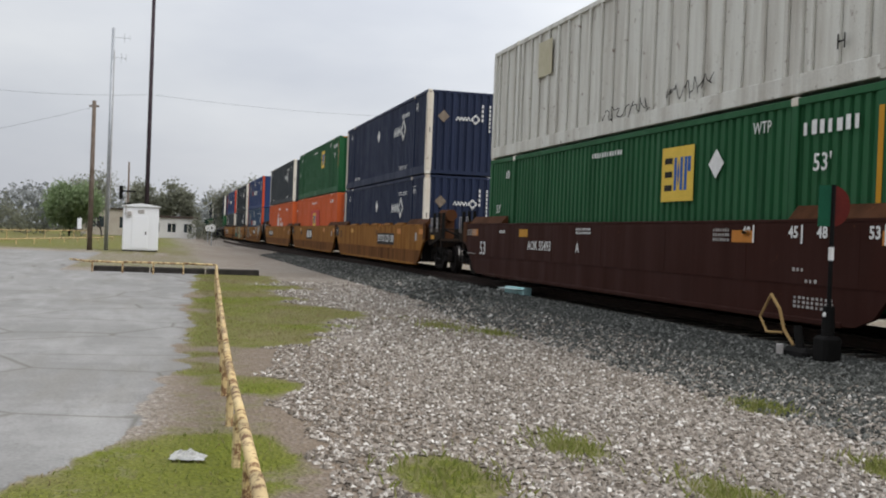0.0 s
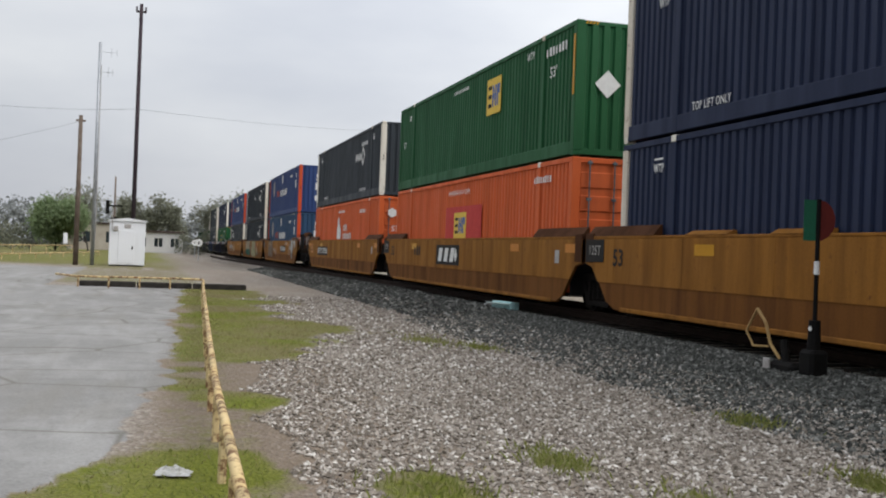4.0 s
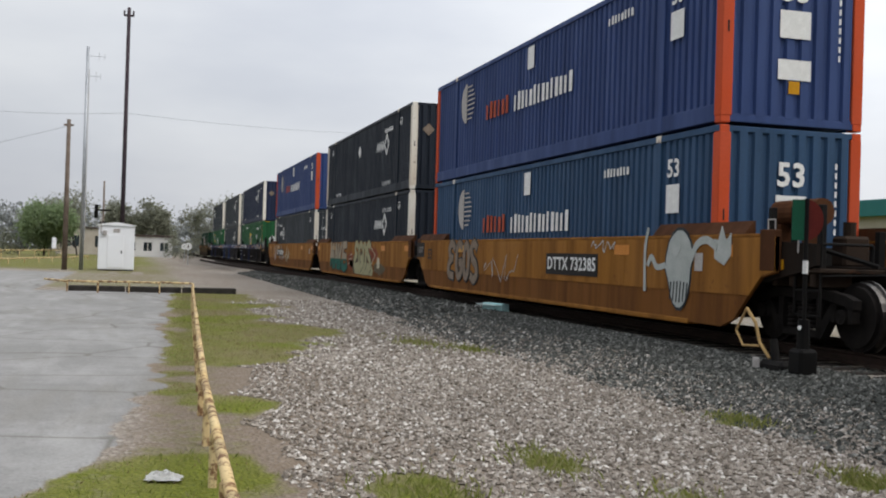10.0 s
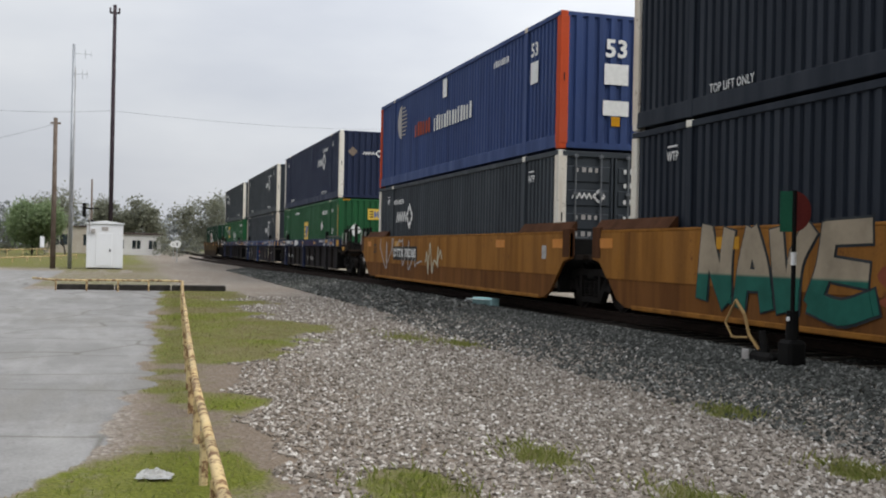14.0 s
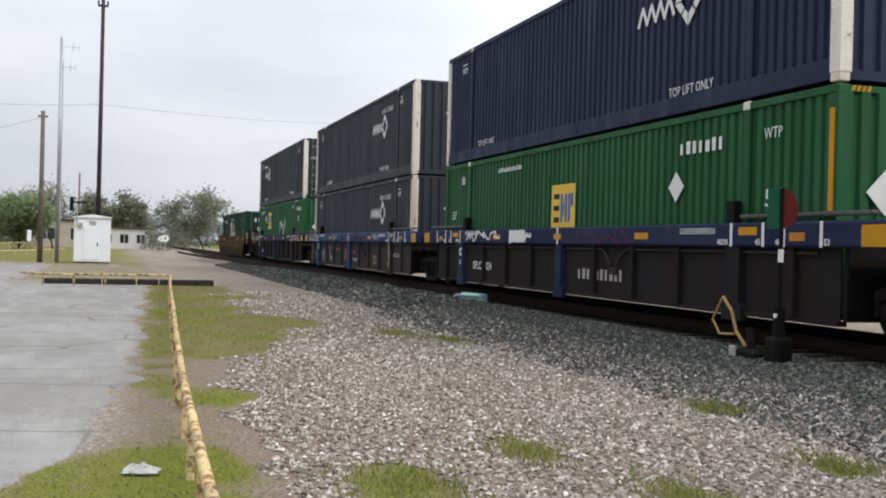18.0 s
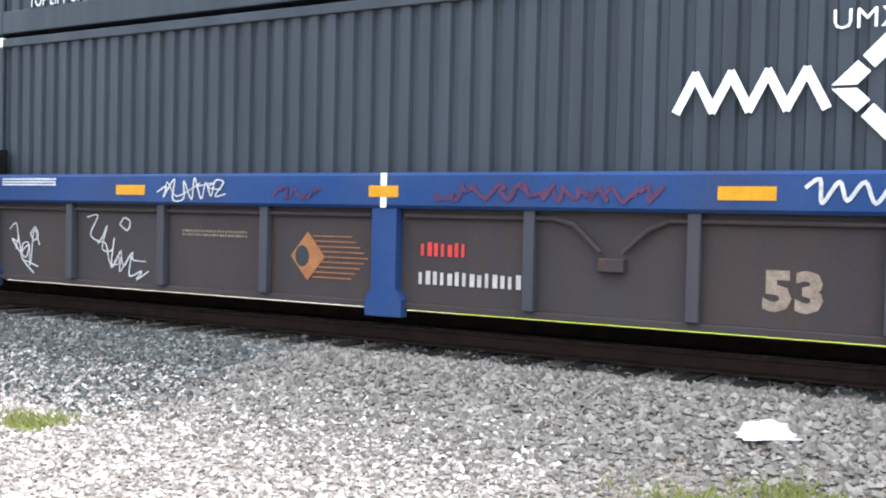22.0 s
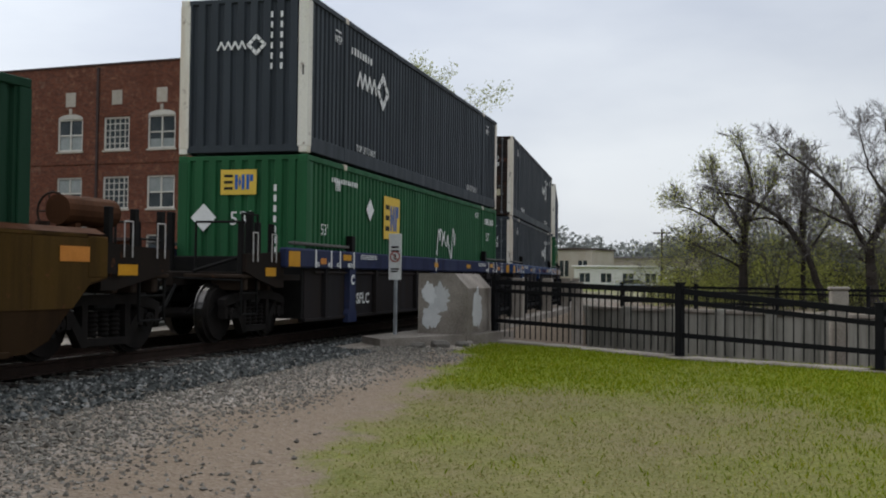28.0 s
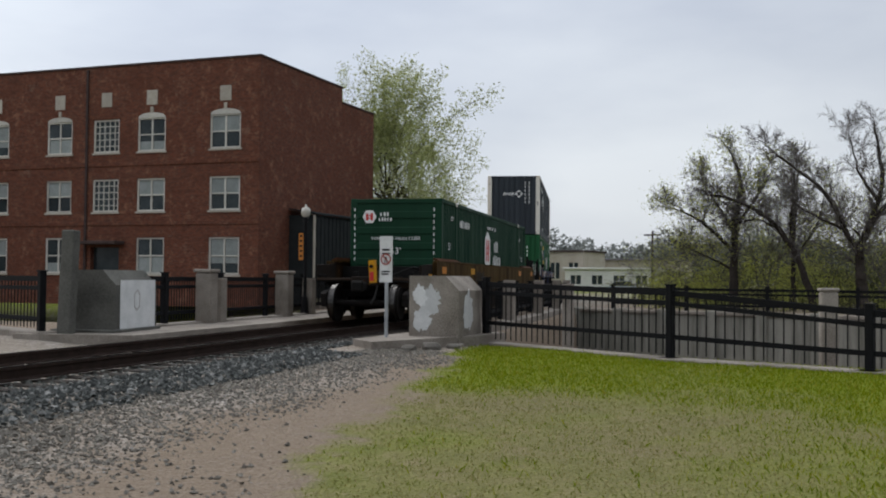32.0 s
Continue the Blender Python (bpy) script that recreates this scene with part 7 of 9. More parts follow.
def cable(label, a, b, sag, r=0.009, n=14):
    pts = []
    for i in range(n + 1):
        k = i / n
        pts.append(tuple(a[j] + (b[j] - a[j]) * k - (4 * sag * k * (1 - k) if j == 2 else 0) for j in range(3)))
    v, f, k = [], [], 5
    for p in pts:
        v += [(p[0] + r * math.cos(1.257 * i), p[1] + r * math.cos(1.257 * i), p[2] + r * math.sin(1.257 * i)) for i in range(k)]
    for i in range(n):
        f += [(i * k + j, i * k + (j + 1) % k, (i + 1) * k + (j + 1) % k, (i + 1) * k + j) for j in range(k)]
    ob = part("overhead_cable", raw_mesh("overhead_cable", v, f, True), WIRE)
    return tagged(ob, label, "cable")


cable("thin overhead cable across the yard", (-90, -30, 14.0), (-75.4, -1.1, 10.3), 1.2)
cable("thin overhead cable over the train", (-75.4, -1.1, 10.3), (-134, 41.5, 18.0), 0.8)
cable("thin drop cable to the old pole", (-70, -4.45, 8.6), (-95, -40, 4.0), 1.0, 0.008)


# ---- trees ----
# Lighter than the trunk bark: sky glare round thin branches is in the colour.
TWIG = plain("grey twig bark lifted for sky glare", (0.085, 0.077, 0.072), (0.150, 0.136, 0.126), 3, 0.95, 0, 0.4, 25)
BARK = plain("grey-brown bark", (0.025, 0.020, 0.017), (0.060, 0.050, 0.042), 3, 0.95, 0, 0.6, 25)
# Leaf tones lifted above natural foliage to carry the haze of distance.
LEAFY = islands("green leaves paled for haze", [(0.0, (0.19, 0.26, 0.13)), (0.5, (0.26, 0.34, 0.18)), (1.0, (0.34, 0.41, 0.24))], 0.7, 0.55)
FRESH = islands("fresh spring leaves", [(0.0, (0.24, 0.27, 0.10)), (0.5, (0.36, 0.39, 0.16)), (1.0, (0.52, 0.54, 0.27))], 0.7, 0.62)
# Distance haze is mixed into this leaf colour: paler and greyer than real foliage.
FARHAZE = islands("distant woods with haze in the colour", [(0.0, (0.20, 0.215, 0.21)), (0.5, (0.26, 0.275, 0.265)), (1.0, (0.32, 0.335, 0.32))], 0.9, 0.3)
OLIVE = islands("olive undergrowth", [(0.0, (0.035, 0.033, 0.018)), (0.4, (0.065, 0.062, 0.032)), (0.8, (0.11, 0.11, 0.045)), (1.0, (0.20, 0.21, 0.07))], 0.95)
UNDERGROWTH = islands("grey-green spring undergrowth", [(0.0, (0.085, 0.088, 0.045)), (0.5, (0.14, 0.145, 0.065)), (1.0, (0.24, 0.25, 0.10))], 0.9, 0.4)
# Likewise paled: the far trees' haze sits in this colour.
HAZEL = islands("grey-green budding twigs paled for haze", [(0.0, (0.18, 0.19, 0.14)), (0.5, (0.25, 0.26, 0.195)), (1.0, (0.33, 0.335, 0.26))], 0.8, 0.5)


def grow(g, tips, rnd, p, d, length, r, level, spread, droop):
    """A limb of three bent pieces that forks; tips collects the ends of twigs."""
    q, w = Vector(p), Vector(d).normalized()
    for k in range(3):
        w = (w + Vector((rnd.gauss(0, 0.13), rnd.gauss(0, 0.13), rnd.gauss(0.03 - droop, 0.10)))).normalized()
        e = q + w * length / 3
        r2 = r * (0.86 if level else 0.75)
        (g[0] if r > 0.045 else g[1]).cyl(q, e, r, 7 if r > 0.05 else (4 if r > 0.02 else 3), r2)
        q, r = e, r2
        if level <= 2:
            tips.append((e, w))
        if level and k >= 0:
            for _ in range(1 if k < 2 else 2):
                side = w.orthogonal().normalized()
                side.rotate(Matrix.Rotation(rnd.uniform(0, 6.28), 3, w))
                nd = (w * rnd.uniform(0.55, 1.0) + side * spread * rnd.uniform(0.6, 1.15)).normalized()
                grow(g, tips, rnd, e, nd, length * rnd.uniform(0.55, 0.80), max(r * rnd.uniform(0.5, 0.72), 0.008), level - 1, spread, droop)


def tree(label, x, y, z, height, seed, leaves, n_leaf, size, levels=3, spread=0.85, lean=(0, 0), girth=0.03, stems=1, near=0.5, droop=0.0, group=""):
    rnd = random.Random(seed)
    t = thing("tree", label, "tree", group)
    g, tips = (Geo(), Geo()), []
    for s in range(stems):
        a = rnd.uniform(0, 6.28)
        off = 0.0 if stems == 1 else 0.3 * height * 0.1
        d = Vector((lean[0] + (0.25 * math.cos(a) if stems > 1 else 0), lean[1] + (0.25 * math.sin(a) if stems > 1 else 0), 1.0))
        grow(g, tips, rnd, (x + off * math.cos(a), y + off * math.sin(a), z - 0.3), d, height * 0.46, height * girth / (stems ** 0.5), levels, spread, droop)
    for name, k in (("trunk", g[0]), ("branchwork", g[1])):
        if k.v:
            part(name, raw_mesh(name, k.v, k.f), TWIG if name == "branchwork" else BARK, t)
    if leaves and n_leaf:
        nr = np.random.default_rng(seed)
        at = np.array([tuple(p) for p, _ in tips])
        pick = at[nr.integers(0, len(at), n_leaf)] + nr.normal(0, near, (n_leaf, 3))
        v = pick[:, None, :] + nr.normal(0, size, (n_leaf, 4, 3))
        f = np.arange(n_leaf * 4).reshape(-1, 4)
        f = np.concatenate([f[:, :3], f[:, [0, 2, 3]]])
        me = raw_mesh("crown", v.reshape(-1, 3).tolist(), f.tolist())
        part("crown", me, leaves, t)
    return t


def bush_row(label, pts, seed, leaves, n, size, name="shrubs"):
    """A far wood or thicket: clumps of leaves over short stems, one object of stuff."""
    nr = np.random.default_rng(seed)
    vs = []
    for (x, y, r, h) in pts:
        k = int(n * r * h / 20)
        u = nr.normal(0, 1, (k, 3))
        u /= np.linalg.norm(u, axis=1)[:, None]
        rad = nr.uniform(0.5, 1.0, k) ** 0.5 * (0.82 + 0.3 * np.sin(u[:, 0] * 5 + x) * np.cos(u[:, 2] * 4 + y))
        c = np.stack([x + u[:, 0] * r * rad, y + u[:, 1] * r * rad, np.abs(u[:, 2]) * h * rad + h * 0.05 - 0.5], -1)
        vs.append(c[:, None, :] + nr.normal(0, size, (k, 4, 3)))
    v = np.concatenate(vs)
    f = np.arange(len(v) * 4).reshape(-1, 4)
    f = np.concatenate([f[:, :3], f[:, [0, 2, 3]]])
    me = raw_mesh(name, v.reshape(-1, 3).tolist(), f.tolist())
    me.materials.append(leaves)
    return tagged(new(name, me), label, "woods", kind="stuff")


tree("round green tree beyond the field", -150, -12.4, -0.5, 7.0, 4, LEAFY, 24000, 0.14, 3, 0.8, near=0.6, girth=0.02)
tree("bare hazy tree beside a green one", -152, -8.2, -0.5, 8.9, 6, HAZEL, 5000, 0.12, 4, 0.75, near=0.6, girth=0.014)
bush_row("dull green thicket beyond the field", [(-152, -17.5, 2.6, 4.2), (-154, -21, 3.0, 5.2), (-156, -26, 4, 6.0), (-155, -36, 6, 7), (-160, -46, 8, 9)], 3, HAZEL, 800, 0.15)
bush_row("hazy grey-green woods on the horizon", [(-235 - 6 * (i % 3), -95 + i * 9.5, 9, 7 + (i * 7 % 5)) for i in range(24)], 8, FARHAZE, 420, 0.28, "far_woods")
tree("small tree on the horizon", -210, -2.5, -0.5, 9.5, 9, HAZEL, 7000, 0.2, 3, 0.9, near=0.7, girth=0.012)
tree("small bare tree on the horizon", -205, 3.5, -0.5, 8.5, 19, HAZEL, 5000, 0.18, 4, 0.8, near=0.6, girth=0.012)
bush_row("green shrubs beyond the train", [(-76, 45, 1.6, 4.2), (-73.5, 46, 1.4, 3.4), (-80, 47, 2.0, 3.6)], 13, FRESH, 1800, 0.09)
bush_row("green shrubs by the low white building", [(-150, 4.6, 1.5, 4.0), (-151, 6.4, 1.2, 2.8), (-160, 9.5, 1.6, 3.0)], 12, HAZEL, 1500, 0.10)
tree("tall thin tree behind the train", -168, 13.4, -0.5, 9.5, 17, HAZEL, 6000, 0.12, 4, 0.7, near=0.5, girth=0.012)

# ---- beyond the crossing: parapets, fences, platform ----
CONCRETE = plain("weathered concrete", (0.130, 0.110, 0.090), (0.32, 0.285, 0.245), 1.1, 0.9, 0, 0.4, 40, 0.15)
MOSSCONC = plain("stained grey concrete", (0.058, 0.056, 0.050), (0.13, 0.127, 0.112), 1.3, 0.95, 0, 0.5, 40, 0.1)
CONCDARK = plain("stained concrete", (0.085, 0.078, 0.068), (0.17, 0.155, 0.135), 1.2, 0.9, 0, 0.4, 40, 0.15)
WASH = plain("white masking paint", (0.55, 0.56, 0.55), (0.70, 0.70, 0.69), 3, 0.8, 0, 0.2)
FENCE = plain("black enamelled iron", (0.003, 0.003, 0.0035), (0.007, 0.007, 0.008), 6, 0.7, 0.0, 0.1, 60, 0)


def along(x0, y0, x1, y1, name="iron_fence", label="black iron fence with slim balusters", top=1.10, base=None, every=2.45, post=0.065, gap=0.165, kerb=True, group="black iron fences", low=-0.28, fall=(0.0, 0.0)):
    """A fence of posts, rails and balusters between two points; fall: how far its top sinks at each end."""
    L = math.hypot(x1 - x0, y1 - y0)
    f = thing(name, label, "fence", group, at=pose(x0, y0, low, 0, 0, math.degrees(math.atan2(y1 - y0, x1 - x0))))
    h = top - low
    n = max(1, round(L / every))
    key = ("post", round(h, 2), post)
    if key not in MESH:
        MESH[key] = Geo().box(-post, post, -post, post, 0, h, 0.01).box(-post * 1.25, post * 1.25, -post * 1.25, post * 1.25, h, h + 0.03, 0.008).mesh("post")
    for i in range(n + 1):
        k = 1 - (fall[0] + (fall[1] - fall[0]) * i / n) / h
        part("post", MESH[key], FENCE, f, at=pose(L * i / n, 0, 0) @ Matrix.Diagonal((1, 1, k, 1)))
    for z, t, share in ((h - 0.13, 0.052, 1.0), (h - 0.31, 0.040, 1.0), (0.42 if h > 1.2 else 0.25, 0.042, 0.4)):
        a, b = z - fall[0] * share, z - fall[1] * share
        part("rail", Geo().prism([(0, a - t), (L, b - t), (L, b + t), (0, a + t)], 1, -0.022, 0.022), FENCE, f)
    key = ("baluster", round(h, 2))
    if key not in MESH:
        MESH[key] = Geo().box(-0.009, 0.009, -0.009, 0.009, 0.08, h - 0.12).mesh("baluster")
    m = int(L / gap)
    for i in range(1, m):
        k = 1 - (fall[0] + (fall[1] - fall[0]) * i / m) / h
        part("baluster", MESH[key], FENCE, f, at=pose(L * i / m, 0, 0) @ Matrix.Diagonal((1, 1, k, 1)))
    if kerb:
        part("kerb", Geo().box(-0.2, L + 0.2, -0.28, 0.16, -0.30, 0.02, 0.02), CONCRETE, f, "pale concrete kerb under the fence")
    return f


along(21.15, 7.30, 18.16, 2.95, every=5.3, fall=(0.0, 0.10))
along(18.16, 2.95, 16.91, -0.24, every=3.5, fall=(0.10, 0.36))
along(16.91, -0.24, 15.3, -4.2, every=4.3, fall=(0.36, 0.55))


def parapet_end(label, x, y, turn, w, d, h, low, material):
    b = thing("parapet_end", label, "concrete block", "parapet ends", at=pose(x, y, low, 0, 0, turn))
    part("block", Geo().prism([(-d / 2, 0), (d / 2, 0), (d / 2, h), (-d / 2 + 0.28, h), (-d / 2, h - 0.30)], 0, -w / 2, w / 2), material, b)
    part("plinth", Geo().box(-w / 2 - 0.15, w / 2 + 0.1, -d / 2 - 0.06, d / 2 + 0.2, -0.2, 0.06, 0.02), material, b)
    return b


b = parapet_end("grey concrete parapet end with white paint blotches", 20.35, 7.92, 4, 1.9, 1.05, 1.42, -0.28, CONCRETE)
part("paint_blotch", flat([blot(1, 0.42, 0.62)], 0.004), WASH, b, at=facing(-0.954, 0.06, 0.92, "r"))
part("paint_blotch", flat([blot(2, 0.4, 0.5)], 0.004), WASH, b, at=facing(-0.956, 0.25, 0.55, "r"))
part("paint_blotch", flat([blot(3, 0.3, 0.45)], 0.004), WASH, b, at=facing(-0.956, 0.3, 1.02, "r"))
part("paint_blotch", flat([blot(4, 0.8, 0.85)], 0.004), WASH, b, at=facing(-0.2, -0.529, 0.68, "s"))
b2 = parapet_end("concrete parapet end with a white painted panel", 17.15, 14.0, 10, 1.75, 1.1, 1.22, -0.02, MOSSCONC)
part("paint_panel", flat([rect(-0.75, 0.75, -0.5, 0.5)], 0.004), WASH, b2, at=facing(0.05, -0.554, 0.52, "s"))
part("mark", flat(ribbon([(-0.1, -0.14), (-0.12, 0.12), (0.02, 0.2), (0.12, 0.1), (0.1, -0.14), (0.0, -0.2), (-0.1, -0.14)], 0.025), 0.006), GREYPAINT, b2, at=facing(0.0, -0.556, 0.62, "s"))
slab = tagged(part("concrete_slab", Geo().box(-0.10, 0.10, -0.15, 0.15, 0, 2.05, 0.02), MOSSCONC, None, at=pose(15.75, 13.95, -0.1, 0, 3, 0)), "upright weathered concrete slab by the parapet", "concrete slab")
tagged(part("platform", Geo().prism([(17.2, 8.25), (20.0, 7.15), (21.6, 7.0), (21.6, 8.9), (17.9, 8.95)], 2, -0.62, -0.09), CONCRETE), "low concrete platform beside the rails", "platform", kind="structure")
for i, (x, y, r) in enumerate(((18.3, 7.5, 0.22), (17.7, 7.7, 0.16), (18.9, 7.25, 0.15))):
    xs0, ys0 = np.array([x]), np.array([y])
    nr = np.random.default_rng(i)
    sp = []
    for a in range(8):
        for e in (-0.5, 0.25, 0.8):
            sp.append((r * math.cos(a * 0.785) * math.cos(e) * nr.uniform(0.8, 1.2), r * math.sin(a * 0.785) * math.cos(e) * nr.uniform(0.8, 1.2), r * 0.6 * math.sin(e)))
    bm = bmesh.new()
    for q in sp:
        bm.verts.new(q)
    bmesh.ops.convex_hull(bm, input=bm.verts)
    me = bpy.data.meshes.new("rock")
    bm.to_mesh(me)
    bm.free()
    me.materials.append(CONCDARK)
    ob = new("rock", me)
    ob.matrix_basis = pose(x, y, float(ground_z(x, y)) + 0.03)
    tagged(ob, "broken piece of concrete on the ground", "rock", "broken concrete")

SIGNW = plain("scratched white sign face", (0.55, 0.55, 0.53), (0.68, 0.68, 0.66), 7, 0.45, 0, 0.05)
sign = thing("warning_sign", "narrow white sign with a red ring on a steel post", "sign", at=pose(18.75, 8.62, -0.2, 0, 0, 0))
part("post", Geo().box(-0.03, 0.03, -0.03, 0.03, -0.25, 1.2, 0.005), GALV, sign)
part("plate", Geo().prism([(-0.135, 1.2), (0.135, 1.2), (0.135, 2.12), (-0.135, 2.12)], 0, -0.05, -0.035), SIGNW, sign)
ring = [(0.10 * math.cos(a * math.pi / 10), 0.10 * math.sin(a * math.pi / 10)) for a in range(21)]
part("ring", flat(ribbon(ring, 0.025) + ribbon([(-0.07, 0.07), (0.07, -0.07)], 0.02), 0.003), plain("faded red ring", (0.30, 0.05, 0.04), (0.38, 0.08, 0.06), 6, 0.6, 0, 0.05), sign, at=facing(-0.052, 0.0, 1.66, "r"))
part("figure", flat([rect(-0.02, 0.02, -0.02, 0.05), rect(-0.03, -0.01, -0.07, -0.02), rect(0.01, 0.03, -0.07, -0.02), blot(9, 0.035, 0.035)], 0.003), BLACKMARK, sign, at=facing(-0.052, 0.0, 1.66, "r"))
part("lettering", flat([rect(-0.09, 0.09, 0.0, 0.03), rect(-0.09, 0.06, -0.05, -0.02), rect(-0.09, 0.09, 0.36, 0.39), rect(-0.08, 0.08, 0.43, 0.47)], 0.003), BLACKMARK, sign, at=facing(-0.052, 0.0, 1.40, "r"))

# the bridge over the cutting
bridge = thing("rail_bridge", "concrete railway bridge over a sunken road", "bridge", kind="structure")
for k in range(9):
    u = 22.0 + 3.0 * k
    for side in (2.75, -3.35):
        x, y, a = on_track(u + 1.5, side)
        part("edge_beam", Geo().box(-1.52, 1.52, -0.22, 0.22, -0.75, -0.08, 0.02), CONCRETE, bridge, at=pose(x, y, 0, 0, 0, math.degrees(a)))
        if k % 2 == 0:
            x, y, a = on_track(u, side)
            part("parapet_post", Geo().box(-0.16, 0.16, -0.16, 0.16, -0.1, 1.05, 0.02), CONCRETE, bridge, at=pose(x, y, 0, 0, 0, math.degrees(a)))
            part("pier", Geo().box(-0.22, 0.22, -0.22, 0.22, -5.0, -0.74, 0.03), CONCRETE, bridge, at=pose(x, y, 0, 0, 0, math.degrees(a)))
x0, y0, _ = on_track(21.6, 2.75)
x1, y1, _ = on_track(46, 2.75)
along(x0, y0, x1, y1, label="black iron fence along the bridge", every=3.0, kerb=False, low=-0.05, top=1.0, gap=0.16)
pts = [(16.9, 14.2)] + [on_track(u, -3.55)[:2] for u in (22.5, 28, 34)]
for (ax, ay), (bx, by) in zip(pts, pts[1:]):
    along(ax, ay, bx, by, label="black iron fence along the far walkway", every=2.7, low=0.0, top=1.15, gap=0.115)
along(15.6, 14.4, 17.7, 19.5, label="black iron fence leading away from the rails", every=2.7, low=0.0, top=1.15, gap=0.14)
along(17.7, 19.5, 20.5, 28.5, label="black iron fence leading to the street", every=3.0, low=0.0, top=1.15, gap=0.16)
for u, side in ((21.3, -3.3), (26.0, -3.32)):
    x, y, a = on_track(u, side)
    ob = part("concrete_post", Geo().box(-0.20, 0.20, -0.20, 0.20, -0.3, 1.18, 0.03).box(-0.24, 0.24, -0.24, 0.24, 1.18, 1.26, 0.02), CONCRETE, None, at=pose(x, y, 0, 0, 0, math.degrees(a)))
    tagged(ob, "square concrete post in the far fence", "concrete post", "concrete posts")
for x, y in ((18.9, 0.35), (25.0, 6.4)):
    ob = part("concrete_post", Geo().box(-0.14, 0.14, -0.14, 0.14, -4.6, 0.92, 0.03).box(-0.16, 0.16, -0.16, 0.16, 0.92, 0.98, 0.02), CONCRETE, None, at=pose(x, y, 0, 0, 0, 12))
    tagged(ob, "pale concrete pillar rising from the cutting", "concrete post", "concrete posts")
walkway = tagged(part("walkway", Geo().prism([on_track(16.0, -1.9)[:2], on_track(22, -1.9)[:2], on_track(34, -1.9)[:2], on_track(46, -1.9)[:2], on_track(46, -3.7)[:2], on_track(34, -3.9)[:2], on_track(22, -4.0)[:2], on_track(15.5, -4.2)[:2]], 2, -0.45, -0.02), CONCRETE), "pale concrete walkway beyond the rails", "walkway", kind="structure")
# retaining walls of the cutting
WALLSTREAK = paint("streaked concrete wall", (0.27, 0.26, 0.225), (0.045, 0.044, 0.033), 0.95, 0.0, 0.9, 0.1, 0.02)
wall = thing("retaining_wall", "stained concrete retaining wall with pilasters", "wall", kind="structure")
for k in range(16):
    y = 10.6 - 4.0 * k
    x = CUT_FAR + 0.35 * (y - 4) - 0.5
    xb = CUT_FAR + 0.35 * (y - 8) - 0.5
    ang = math.degrees(math.atan2(-4.0, xb - x))
    part("wall_panel", Geo().box(0, 4.24, -0.2, 0.2, -5.0, -0.30, 0.02), WALLSTREAK, wall, at=pose(x, y, 0, 0, 0, ang))
    part("coping", Geo().box(0, 4.24, -0.28, 0.28, -0.30, -0.16, 0.02), CONCRETE, wall, at=pose(x, y, 0, 0, 0, ang))
    for q in (0.0, 2.12):
        part("pilaster", Geo().box(q - 0.2, q + 0.2, -0.42, 0.42, -5.0, -0.12, 0.03), WALLSTREAK, wall, at=pose(x, y, 0, 0, 0, ang))
for k in range(4):
    y = 9.0 - 13.0 * k
    along(CUT_FAR + 0.35 * (y - 4) - 0.4, y, CUT_FAR + 0.35 * (y - 17) - 0.4, y - 13.0, label="black iron fence above the far retaining wall", every=3.3, kerb=False, low=-0.16, top=0.85, gap=0.25)
road = tagged(part("sunken_road", Geo().prism([(20, -70), (44, -70), (52, 60), (24, 60)], 2, -5.4, -4.72), plain("dusty asphalt", (0.10, 0.09, 0.085), (0.17, 0.16, 0.15), 1.0, 0.95, 0, 0.4, 30, 0)), "dusty asphalt road in the cutting", "road", kind="structure")

# ---- street lamp with banner by the brick building ----
lamp = thing("street_lamp", "black street lamp with a white globe and a yellow banner", "street lamp", at=pose(27.3, 14.95, 0.0))
part("shaft", Geo().cyl((0, 0, 0), (0, 0, 0.5), 0.13, 12, 0.08).cyl((0, 0, 0.5), (0, 0, 2.75), 0.05, 10).cyl((0, 0, 2.75), (0, 0, 2.9), 0.10, 12, 0.07), FENCE, lamp)
globe = Geo().add(*lathe([(0.0, 0.40), (0.02, 0.36), (0.05, 0.30), (0.12, 0.26), (0.145, 0.17), (0.13, 0.07), (0.07, 0.0)], 16, 0, 1))
part("globe", globe, plain("opal glass", (0.44, 0.41, 0.36), (0.52, 0.49, 0.43), 3, 0.25, 0, 0, 40, 0), lamp, "white opal globe", True, at=pose(0, 0, 2.88, 90, 0, 0))
part("banner", Geo().box(-0.03, -0.015, 0.06, 0.21, 1.60, 2.40, 0.004), AMBERMARK, lamp, "yellow cloth banner")
part("banner_bars", flat([rect(-0.04, 0.04, -0.02 + 0.15 * i, 0.05 + 0.15 * i) for i in range(-2, 3)], 0.003), BLACKMARK, lamp, at=facing(-0.032, 0.135, 2.0, "r"))
part("banner_arm", Geo().cyl((-0.02, 0, 2.42), (-0.02, 0.24, 2.42), 0.012, 6).cyl((-0.02, 0, 1.58), (-0.02, 0.24, 1.58), 0.012, 6), FENCE, lamp)

